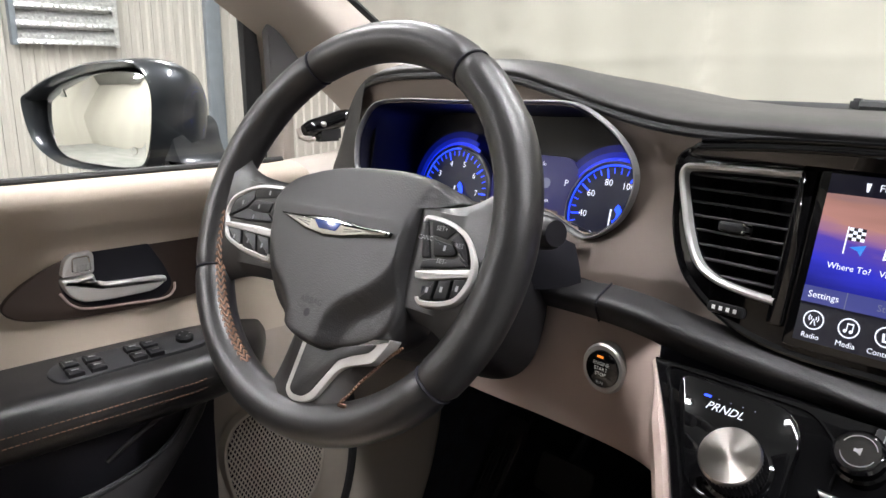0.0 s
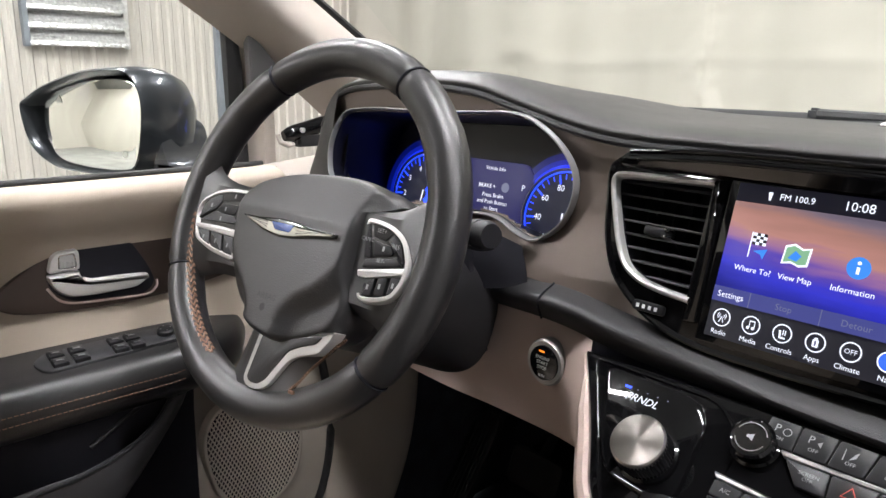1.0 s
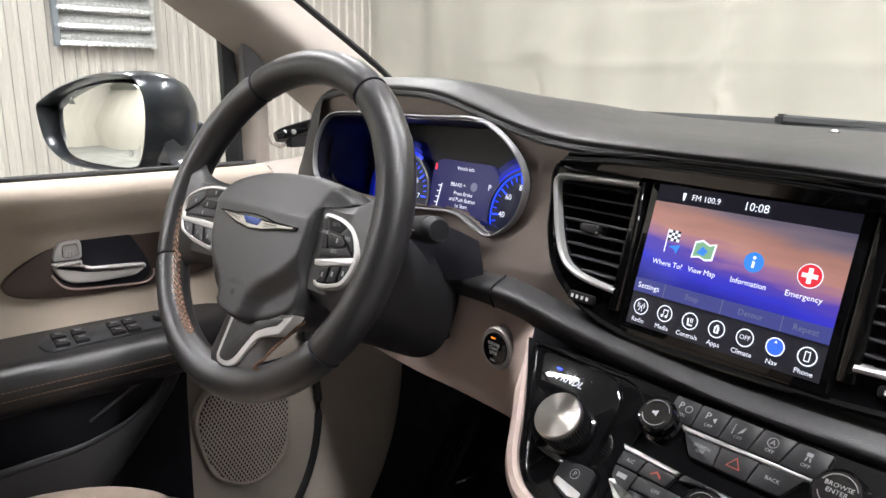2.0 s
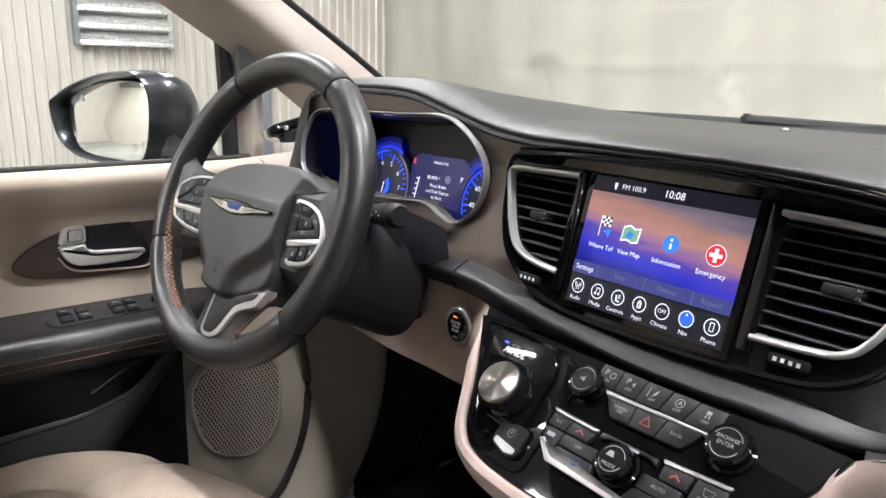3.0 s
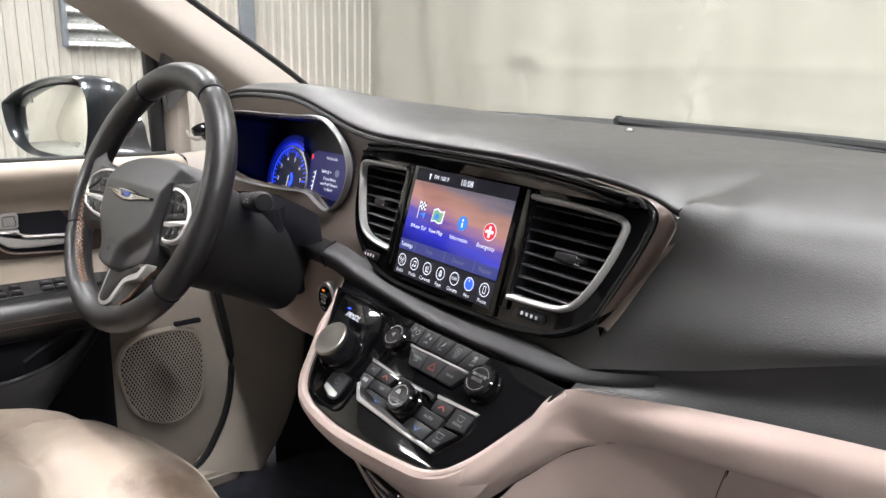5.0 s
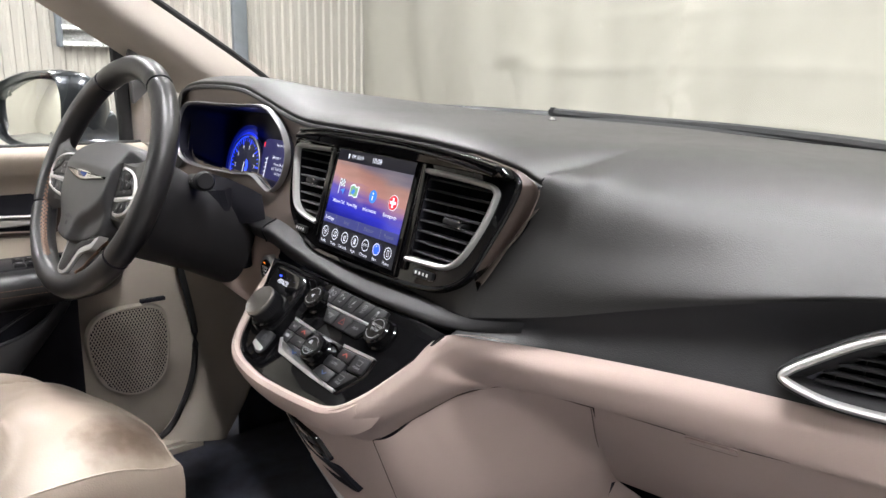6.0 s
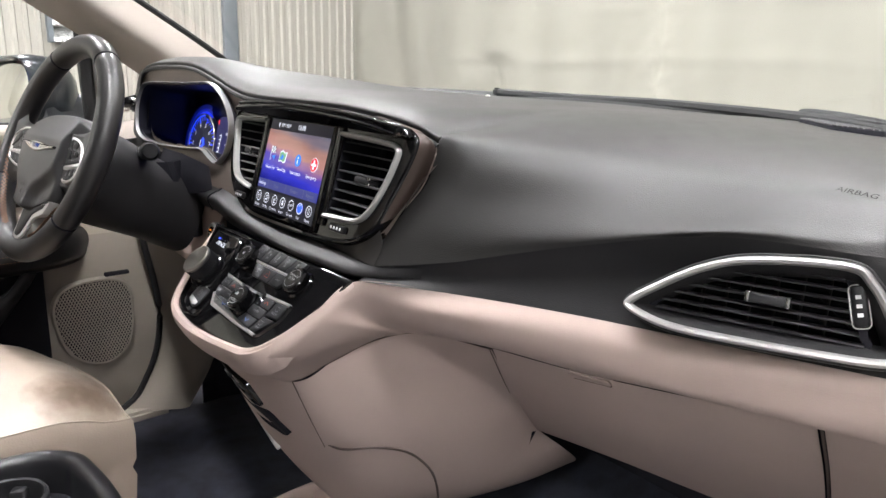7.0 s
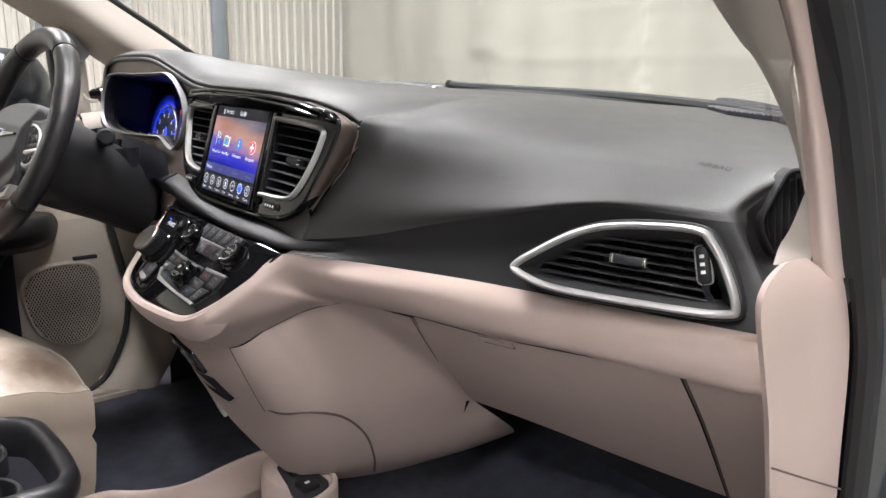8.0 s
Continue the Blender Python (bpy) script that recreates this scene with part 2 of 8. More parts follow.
def loft(curves, nx=40, steps=6, bulge=None):
    """Rows for sheet(): each curve resampled to nx points, with steps rows between two curves by a spline across them."""
    C = [spline(c, nx) for c in curves]
    cols = [spline([c[i] for c in C], steps * (len(C) - 1) + 1) for i in range(nx)]
    return [[cols[i][j] for i in range(nx)] for j in range(len(cols[0]))]


def box(bm, lo, hi, edge=0.002):
    """A block with bevelled edges."""
    r = bmesh.ops.create_cube(bm, size=1.0)
    for v in r["verts"]:
        v.co = Vector([(lo[i] + hi[i]) / 2 + v.co[i] * (hi[i] - lo[i]) for i in range(3)])
    if edge:
        bmesh.ops.bevel(bm, geom=list({e for v in r["verts"] for e in v.link_edges}), offset=edge, segments=2, affect="EDGES")
    return bm


def words(text, size, M, u, v, w, mat, parent, name="lettering", align="CENTER", turn=0.0, shear=0.0, bend=flat_bend):
    """Lettering as flat mesh on a surface."""
    cu = bpy.data.curves.new(name, "FONT")
    cu.body, cu.size, cu.align_x, cu.align_y, cu.shear = text, size, align, "CENTER", shear
    cu.resolution_u = 2
    tmp = bpy.data.objects.new("tmp", cu)
    me = bpy.data.meshes.new_from_object(tmp)
    bpy.data.objects.remove(tmp)
    bpy.data.curves.remove(cu)
    bm = bmesh.new()
    bm.from_mesh(me)
    bpy.data.meshes.remove(me)
    T = M @ Matrix.Translation((u, v, w + bend(u, v))) @ pose(0, 0, 0, 0, 0, turn)
    bmesh.ops.transform(bm, matrix=T, verts=bm.verts)
    return part(name, bm, mat, parent)


def patch(M, outline, w, mat, parent, name, label="", bend=flat_bend):
    """A flat printed or lit shape."""
    bm = bmesh.new()
    bm.faces.new(ring_verts(bm, M, outline, w, bend))
    return part(name, bm, mat, parent, label)


def circle(u, v, r, n=24, a0=0.0, a1=360.0):
    return [(u + r * math.cos(radians(a0 + (a1 - a0) * i / (n if a1 - a0 == 360 else n - 1))), v + r * math.sin(radians(a0 + (a1 - a0) * i / (n if a1 - a0 == 360 else n - 1)))) for i in range(n)]


def holed(bm, rows, holes):
    """A surface through rows of points, open where a face's middle lies in a hole. holes: (frame, outline) pairs."""
    G = [[bm.verts.new(Vector(p)) for p in r] for r in rows]
    inv = [(M.inverted(), o) for M, o in holes]
    for a, b in zip(G, G[1:]):
        for i in range(len(a) - 1):
            c = (a[i].co + b[i + 1].co) / 2
            if any(in_outline((m @ c), o) for m, o in inv):
                continue
            bm.faces.new((a[i], a[i + 1], b[i + 1], b[i]))
    bmesh.ops.delete(bm, geom=[v for v in bm.verts if not v.link_faces], context="VERTS")
    return bm


def in_outline(p, outline):
    c = False
    k = len(outline)
    for i in range(k):
        a, b = outline[i], outline[(i + 1) % k]
        if (a[1] > p[1]) != (b[1] > p[1]) and p[0] < (b[0] - a[0]) * (p[1] - a[1]) / (b[1] - a[1]) + a[0]:
            c = not c
    return c


def rect(u0, v0, u1, v1):
    return [(u0, v0), (u1, v0), (u1, v1), (u0, v1)]

# ---- garage ----
WALL_X, CURTAIN_Y = -6.7, 4.85


def garage():
    bm = bmesh.new()
    bm.faces.new([bm.verts.new(p) for p in ((-7, -7.5, 0), (6, -7.5, 0), (6, 5.2, 0), (-7, 5.2, 0))])
    tagged(part("floor", bm, CONCRETE), "grey concrete garage floor", "floor", kind="structure")
    bm = bmesh.new()
    box(bm, (-7, -7.5, 4.2), (6, 5.2, 4.4), 0)
    tagged(part("ceiling", bm, CEILWHITE), "grey painted garage ceiling", "ceiling", kind="structure")
    # ribbed metal wall beside the car
    bm = bmesh.new()
    ys, xs, pitch = [], [], 0.1
    y = -7.5
    while y < CURTAIN_Y + 0.05:
        for f, d in ((0.0, 0), (0.30, 0), (0.42, 0.02), (0.86, 0.02)):
            ys.append(y + f * pitch), xs.append(WALL_X + 0.02 - d)
        y += pitch
    lo = [bm.verts.new((x, y, 0)) for x, y in zip(xs, ys)]
    hi = [bm.verts.new((x, y, 4.2)) for x, y in zip(xs, ys)]
    bridge(bm, lo, hi, closed=False)
    back_lo, back_hi = [bm.verts.new((WALL_X - 0.15, y, z)) for y, z in ((ys[-1], 0), (ys[0], 0))], [bm.verts.new((WALL_X - 0.15, y, z)) for y, z in ((ys[-1], 4.2), (ys[0], 4.2))]
    bm.faces.new((lo[-1], back_lo[0], back_hi[0], hi[-1]))
    bm.faces.new((back_lo[0], back_lo[1], back_hi[1], back_hi[0]))
    tagged(part("wall_west", bm, WALLPAINT, angle=20), "white ribbed sheet metal wall", "wall", kind="structure")
    for name, lo, hi in (("wall_south", (-7, -7.7, 0), (6, -7.5, 4.2)), ("wall_east", (6, -7.7, 0), (6.2, 5.2, 4.2)), ("wall_north", (-7, 5.2, 0), (6.2, 5.4, 4.2))):
        bm = bmesh.new()
        box(bm, lo, hi, 0)
        tagged(part(name, bm, WALLPAINT if name == "wall_south" else PLAINWALL), "white painted garage wall" if name == "wall_south" else "grey painted garage wall", "wall", kind="structure")
    # curtain with soft folds, cross creases, a puckered seam and a pinched tuck
    def drape(x, z):
        near = max(0.0, min(1.0, (-4.6 - x) / 1.2))
        f = (0.020 + 0.045 * near) * math.sin(3.1 * x + 0.5 * math.sin(0.9 * z)) + (0.010 + 0.022 * near) * math.sin(8.3 * x + 0.5 * z + math.sin(1.7 * x))
        f += 0.03 * noise.noise((x * 1.1, z * 0.4, 3.0)) + 0.028 * noise.noise((x * 2.6, z * 1.5, 7.0)) + 0.011 * noise.noise((x * 6, z * 5, 9.0))
        for zc, x0, x1, h in ((1.272, -5.2, 3.0, 0.020), (1.66, -3.4, 3.0, 0.014), (2.05, -6.0, 1.0, 0.012), (0.9, -5.5, 3.0, 0.014)):
            fade = max(0.0, min(1.0, (x - x0) * 2.0, (x1 - x) * 2.0)) * (0.6 + 0.6 * noise.noise((x * 1.6, zc, 1.0)))
            e = (z - zc - 0.012 * math.sin(2.3 * x)) / 0.02
            f -= h * fade * math.exp(-e * e) if e < 0 else h * fade * math.exp(-0.12 * e * e)
        # seam with puckers
        d = x + 2.45 - 0.05 * (z - 1.3)
        f += 0.016 * math.exp(-(d / 0.022) ** 2) + 0.022 * math.exp(-(d / 0.12) ** 2) * noise.noise((x * 10, z * 16, 4.0))
        # fold that opens below the seam, and the tuck beside it
        f -= 0.06 * max(0.0, 1 - abs(d - 0.30 * max(0.0, 1.2 - z)) / 0.09) * max(0.0, min(1.0, (1.24 - z) * 4))
        a, b = (x + 4.21) / 0.20, (z - 1.36) / 0.11
        f -= 0.045 * math.exp(-a * a - (b * b if b > 0 else 5 * b * b))
        f += 0.030 * math.exp(-((x + 4.20 - 0.3 * (1.2 - z)) / 0.05) ** 2) * max(0.0, min(1.0, (1.30 - z) * 5, (z - 0.8) * 3))
        return f
    rows = []
    for j in range(121):
        z = 0.02 + 4.1 * j / 120
        rows.append([(x, CURTAIN_Y + drape(x, z), z) for x in np.linspace(WALL_X + 0.05, WALL_X + 11.55, 421)])
    bm = sheet(bmesh.new(), rows, 0.004)
    tagged(part("curtain", bm, CURTAIN, angle=80), "cream cloth curtain hanging in soft folds with a stitched seam", "curtain")
    # grey steel upright on the ribbed wall
    bm = bmesh.new()
    M = frame_of((WALL_X + 0.022, 3.29, 1.2), (0, 1, 0), (0, -0.08, 1))
    slab(bm, M, rect(-0.075, -1.2, 0.075, 2.6), 0, 0.06, 0.006)
    tagged(part("steel_upright", bm, GREYSTRIP), "grey painted steel upright fixed to the ribbed wall", "post")
    # louvred vent
    t = thing("louvred_vent", (WALL_X + 0.03, 1.99, 1.35), "galvanised steel louvred wall vent with slanted blades", "vent")
    M = frame_of((WALL_X + 0.022, 1.99, 1.78), (0, 1, 0), (0, 0, 1))
    for u, w in ((-0.40, 0.10), (0.405, 0.05)):
        part("side_flange", box(bmesh.new(), (WALL_X + 0.02, 1.99 + u - 0.022, 1.345), (WALL_X + 0.02 + w, 1.99 + u + 0.022, 2.22), 0.006), GREYSTRIP if u < 0 else STEEL, t)
    part("backing", slab(bmesh.new(), M, rect(-0.4, -0.42, 0.4, 0.42), 0.0, 0.004, 0.001), STEEL, t)
    for k in range(6):
        v = -0.425 + 0.143 * k
        bm = bmesh.new()
        prof = [(0.0, 0.100), (0.004, 0.106), (0.034, 0.100), (0.040, 0.096), (0.125, 0.020), (0.122, 0.016), (0.036, 0.090), (0.004, 0.095)]
        bridge(bm, [bm.verts.new(M @ Vector((-0.385, v + dv, w))) for dv, w in prof], [bm.verts.new(M @ Vector((0.39, v + dv, w))) for dv, w in prof])
        # two rows of pressed dimples along the blade's lip and slope
        for row, (dv, w, up) in enumerate(((0.019, 0.1035, (0.0, 1.0)), (0.066, 0.073, (0.66, 0.75)))):
            for i in range(17):
                u = -0.365 + 0.0455 * i + 0.02 * row
                if u > 0.38:
                    continue
                rings = []
                for r, h in ((0.014, -0.001), (0.009, 0.006), (0.003, 0.008)):
                    rings.append([bm.verts.new(M @ Vector((u + r * math.cos(c), v + dv + r * math.sin(c) * up[1] + h * up[0], w - r * math.sin(c) * up[0] + h * up[1]))) for c in [math.pi * q / 4 for q in range(8)]])
                bridge(bm, rings[0], rings[1]), bridge(bm, rings[1], rings[2])
                bm.faces.new(rings[2])
        part("blade", bm, STEEL, t)
    # ceiling lights
    for x, ys in ((-3.5, (-6.2, -4.6, -2.2, 0.3, 2.5)), (0.3, (-6.2, -4.6, -2.2, 0.3, 2.5)), (2.95, (-4.6, -2.2, 0.3))):
        for y in ys:
            t = thing("ceiling_light", (x, y, 4.2), "white linear tube light on the ceiling", "lamp", "ceiling lights")
            part("housing", box(bmesh.new(), (x - 0.75, y - 0.09, 4.14), (x + 0.75, y + 0.09, 4.2), 0.01), CEILWHITE, t)
            part("diffuser", box(bmesh.new(), (x - 0.73, y - 0.06, 4.10), (x + 0.73, y + 0.06, 4.141), 0.01), TUBE, t)


garage()

# ---- car body round the cabin ----
car = thing("minivan", (0, -0.5, 0.0), "dark metallic minivan body with beige cabin trim", "car")


def car_body():
    # floor, firewall, roof and sides
    part("floor_pan", box(bmesh.new(), (-0.84, -2.6, 0.30), (0.80, 1.25, 0.385), 0.01), DULL, car)
    rows = [[(x, y, 0.40 + 0.012 * noise.noise((x * 6, y * 6, 0)) + (0.5 * max(0, y - 0.98) ** 1.2)) for x in np.linspace(-0.82, 0.78, 40)] for y in np.linspace(-2.5, 1.3, 70)]
    part("carpet", sheet(bmesh.new(), rows), CARPET, car, "dark worn cabin carpet")
    part("firewall", box(bmesh.new(), (-0.84, 1.24, 0.3), (0.80, 1.28, 1.12), 0.005), DARK, car)
    head = [[(x, y, 1.70 - 0.06 * (x / 0.7) ** 2 - 0.03 * max(0, y + 0.1) ** 2) for x in np.linspace(-0.70, 0.66, 20)] for y in np.linspace(-2.6, 0.12, 16)]
    part("headliner", sheet(bmesh.new(), head, 0.01), HEADLINER, car)
    skin = [[(x, y, 1.765 - 0.07 * (x / 0.74) ** 2 - 0.03 * max(0, y + 0.1) ** 2) for x in np.linspace(-0.75, 0.72, 20)] for y in np.linspace(-2.7, 0.16, 16)]
    part("roof_skin", sheet(bmesh.new(), skin, 0.01), PAINT, car)
    # header over the windscreen and rails over the door openings
    edge = spline([(-0.72, 0.08, 1.625), (-0.35, 0.20, 1.66), (0, 0.23, 1.67), (0.33, 0.20, 1.66), (0.68, 0.08, 1.61)], 24)
    inner = [[(q[0], q[1] + dy, q[2] + dz) for q in edge] for dy, dz in ((0.012, 0.006), (0.0, -0.012), (-0.06, 0.0), (-0.22, 0.02))]
    part("roof_header", sheet(bmesh.new(), inner, 0.012), HEADLINER, car)
    part("header_skin", sheet(bmesh.new(), [[(q[0] * 1.03, q[1] + dy, q[2] + dz) for q in edge] for dy, dz in ((0.02, 0.012), (-0.05, 0.05), (-0.20, 0.09))], 0.008), PAINT, car)
    for side, front in ((-1, 0.05), (1, 0.04)):
        rail = [[(side * x - 0.015, y, z - 0.02 * max(0, y + 0.2)) for y in np.linspace(front, -2.62, 14)] for x, z in ((0.655, 1.665), (0.69, 1.645), (0.735, 1.615), (0.765, 1.625), (0.775, 1.66), (0.745, 1.705), (0.70, 1.72))]
        part("roof_rail", sheet(bmesh.new(), rail), HEADLINER, car)
    part("rear_wall", box(bmesh.new(), (-0.82, -2.75, 0.3), (0.79, -2.62, 1.72), 0.02), HEADLINER, car)
    # bonnet and cowl in front of the windscreen
    hood = loft([[(-0.84, 0.92, 1.10), (-0.45, 1.22, 1.105), (0, 1.30, 1.108), (0.42, 1.22, 1.105), (0.76, 0.92, 1.10)],
                 [(-0.88, 1.3, 1.07), (-0.45, 1.5, 1.10), (0, 1.55, 1.105), (0.42, 1.5, 1.10), (0.82, 1.3, 1.07)],
                 [(-0.86, 2.0, 0.92), (-0.45, 2.1, 0.97), (0, 2.12, 0.98), (0.42, 2.1, 0.97), (0.82, 2.0, 0.92)]], 30, 8)
    part("bonnet", sheet(bmesh.new(), hood, 0.01), PAINT, car)
    cowl = loft([[(-0.80, 0.93, 1.128), (-0.4, 1.17, 1.135), (0, 1.215, 1.135), (0.40, 1.17, 1.128), (0.72, 0.93, 1.115)],
                 [(-0.82, 0.98, 1.15), (-0.4, 1.21, 1.146), (0, 1.26, 1.142), (0.40, 1.21, 1.136), (0.74, 0.98, 1.125)],
                 [(-0.83, 1.03, 1.12), (-0.4, 1.27, 1.125), (0, 1.31, 1.125), (0.40, 1.27, 1.12), (0.75, 1.03, 1.10)]], 40, 5)
    part("cowl", sheet(bmesh.new(), cowl, 0.006), DULL, car)
    # windscreen
    lo = spline([(-0.80, 0.935, 1.13), (-0.4, 1.175, 1.135), (0, 1.22, 1.135), (0.40, 1.175, 1.128), (0.715, 0.90, 1.115)], 24)
    hi = spline([(-0.70, 0.10, 1.625), (-0.35, 0.20, 1.66), (0, 0.23, 1.67), (0.33, 0.20, 1.66), (0.66, 0.10, 1.61)], 24)
    rows = [[tuple(a + (b - a) * f + np.array((0, 0.05, 0.03)) * 4 * f * (1 - f)) for a, b in zip(lo, hi)] for f in np.linspace(0, 1, 8)]
    g = part("windscreen", sheet(bmesh.new(), rows), GLASS, car)
    g.visible_shadow = False
    # driver's side windscreen pillar
    up = [(-0.865, 0.93, 1.13), (-0.845, 0.84, 1.20), (-0.815, 0.60, 1.345), (-0.775, 0.32, 1.51), (-0.72, 0.08, 1.64)]
    mid = [(-0.835, 0.84, 1.11), (-0.80, 0.72, 1.19), (-0.755, 0.48, 1.34), (-0.705, 0.22, 1.49), (-0.66, 0.0, 1.61)]
    low = [(-0.88, 0.78, 1.07), (-0.845, 0.615, 1.19), (-0.81, 0.38, 1.335), (-0.765, 0.12, 1.49), (-0.72, -0.10, 1.615)]
    part("pillar_trim", sheet(bmesh.new(), loft([up, mid, low], 30, 8), 0.004), PILLAR, car, "beige cloth-grained windscreen pillar trim")
    part("pillar_edge", tube(bmesh.new(), [(p[0] - 0.008, p[1] + 0.006, p[2] + 0.006) for p in spline(up, 30)], 0.007, 8), RUBBER, car)
    # upright behind the small corner window, and the corner window's frame
    post = loft([[(-0.852, 0.555, 1.05), (-0.852, 0.555, 1.2), (-0.835, 0.545, 1.29)], [(-0.826, 0.575, 1.05), (-0.826, 0.578, 1.2), (-0.815, 0.56, 1.27)],
                 [(-0.85, 0.605, 1.05), (-0.85, 0.605, 1.14), (-0.845, 0.60, 1.21)]], 12, 4)
    part("corner_post", sheet(bmesh.new(), post, 0.004), PILLAR, car)
    # dark triangle puts the shade on the pillar's lower face into colour
    M = frame_of((-0.818, 0, 0), (0, 1, 0), (0, 0, 1))
    part("pillar_shade_panel", slab(bmesh.new(), M, rounded([(0.555, 1.135), (0.612, 1.19), (0.575, 1.235), (0.552, 1.252)], 0.01), -0.01, 0.004, 0.003), material("shaded_pillar_cloth", (0.10, 0.098, 0.10), 0.85, grain=0.3, grain_scale=700), car)
    dash_sill = loft([[(-0.86, 0.56, 1.052), (-0.86, 0.70, 1.060), (-0.85, 0.84, 1.075)], [(-0.78, 0.57, 1.060), (-0.775, 0.68, 1.075), (-0.79, 0.84, 1.10)], [(-0.72, 0.56, 1.03), (-0.70, 0.63, 1.045), (-0.70, 0.72, 1.08)]], 16, 5)
    part("corner_sill", sheet(bmesh.new(), dash_sill), PILLAR, car)
    sh = loft([[(-0.655, 0.655, 1.165), (-0.668, 0.650, 1.135), (-0.70, 0.655, 1.098), (-0.75, 0.66, 1.072), (-0.80, 0.66, 1.058)], [(-0.650, 0.622, 1.150), (-0.665, 0.618, 1.118), (-0.70, 0.618, 1.085), (-0.75, 0.62, 1.064), (-0.80, 0.62, 1.05)], [(-0.655, 0.606, 1.06), (-0.67, 0.604, 1.04), (-0.70, 0.602, 1.02), (-0.75, 0.60, 1.005), (-0.80, 0.60, 1.0)]], 24, 6)
    side = loft([[(-0.722, 0.606, 1.085), (-0.70, 0.602, 1.128), (-0.680, 0.602, 1.158), (-0.662, 0.605, 1.176)], [(-0.735, 0.600, 1.05), (-0.705, 0.597, 1.08), (-0.685, 0.596, 1.10), (-0.668, 0.597, 1.11)], [(-0.735, 0.600, 1.0), (-0.705, 0.597, 1.01), (-0.69, 0.596, 1.02), (-0.668, 0.597, 1.03)]], 16, 6)
    part("hood_side", sheet(bmesh.new(), side), PAD, car)
    part("dash_shoulder", sheet(bmesh.new(), sh), PAD, car, "black vinyl shoulder beside the cluster")
    part("window_seal", tube(bmesh.new(), [(-0.845, 0.545, 1.04), (-0.848, 0.543, 1.2), (-0.845, 0.535, 1.28), (-0.80, 0.30, 1.43), (-0.74, -0.10, 1.63)], 0.010, 8, flat=1.6), RUBBER, car)
    # passenger's side: pillar trim, jamb and painted door opening
    pu = [(0.722, 0.80, 1.10), (0.716, 0.765, 1.150), (0.708, 0.744, 1.173), (0.700, 0.714, 1.197), (0.690, 0.673, 1.230), (0.66, 0.41, 1.43), (0.63, 0.10, 1.60)]
    pl = [(0.744, 0.755, 1.070), (0.743, 0.730, 1.115), (0.743, 0.710, 1.145), (0.743, 0.688, 1.180), (0.743, 0.659, 1.224), (0.735, 0.44, 1.45), (0.69, 0.10, 1.62)]
    pm = [tuple((np.array(a) + np.array(b)) / 2 + np.array((0.002, -0.010, -0.004))) for a, b in zip(pu, pl)]
    part("pillar_trim", sheet(bmesh.new(), loft([pu, pm, pl], 36, 6), 0.004), PILLAR, car)
    inner = [(0.735, 0.44, 1.46), (0.742, 0.657, 1.226), (0.742, 0.719, 1.129), (0.743, 0.758, 1.043), (0.744, 0.770, 1.023)]
    crown = [(0.747, 0.432, 1.46), (0.752, 0.648, 1.226), (0.753, 0.714, 1.129), (0.753, 0.764, 1.035), (0.753, 0.774, 1.020)]
    outer = [(0.757, 0.44, 1.47), (0.758, 0.660, 1.226), (0.758, 0.729, 1.130), (0.758, 0.779, 1.040), (0.758, 0.791, 1.021)]
    part("jamb_trim", sheet(bmesh.new(), loft([inner, crown, outer], 36, 5)), BEIGE, car, "pale beige plastic jamb strip", angle=70)
    base = [[(0.7345, 0.749, 1.090), (0.729, 0.747, 1.064), (0.723, 0.744, 1.046), (0.727, 0.730, 1.034)], [(0.744, 0.744, 1.088), (0.744, 0.754, 1.062), (0.743, 0.760, 1.046), (0.743, 0.757, 1.034)]]
    part("jamb_base", sheet(bmesh.new(), loft(base, 20, 5)), PILLAR, car)
    k0 = [(0.742, 0.752, 1.040), (0.739, 0.728, 1.039), (0.738, 0.706, 1.026), (0.738, 0.698, 1.008), (0.738, 0.706, 0.980), (0.738, 0.722, 0.94), (0.738, 0.747, 0.869), (0.738, 0.80, 0.66), (0.742, 0.83, 0.40)]
    k1 = [(0.749, 0.766, 1.031), (0.750, 0.756, 1.028), (0.752, 0.752, 1.014), (0.753, 0.754, 0.998), (0.754, 0.762, 0.970), (0.754, 0.776, 0.93), (0.754, 0.796, 0.862), (0.754, 0.84, 0.655), (0.755, 0.865, 0.40)]
    k2 = [(0.757, 0.788, 1.022), (0.758, 0.794, 1.012), (0.758, 0.803, 0.998), (0.758, 0.812, 0.982), (0.758, 0.821, 0.962), (0.758, 0.832, 0.925), (0.758, 0.845, 0.85), (0.758, 0.88, 0.65), (0.758, 0.90, 0.40)]
    part("kick_trim", sheet(bmesh.new(), loft([k0, k1, k2], 60, 6), 0.006), BEIGE, car, "pale beige plastic panel at the dashboard's end", angle=70)
    part("jamb_flange", sheet(bmesh.new(), [outer, [(q[0] + 0.012, q[1] + 0.004, q[2]) for q in outer], [(q[0] + 0.022, q[1] + 0.03, q[2]) for q in outer]]), RUBBER, car)
    part("trim_seam", tube(bmesh.new(), spline([(0.7445, 0.742, 0.858), (0.7585, 0.789, 0.836), (0.7615, 0.850, 0.806)], 16), 0.0010, 6), SEAM, car)
    seal = spline([(0.767, 0.46, 1.47), (0.768, 0.674, 1.226), (0.768, 0.743, 1.130), (0.768, 0.804, 1.022), (0.768, 0.836, 0.962), (0.768, 0.850, 0.911), (0.768, 0.868, 0.80), (0.768, 0.90, 0.55), (0.768, 0.93, 0.32)], 60)
    part("door_seal", tube(bmesh.new(), seal, 0.012, 10), RUBBER, car)
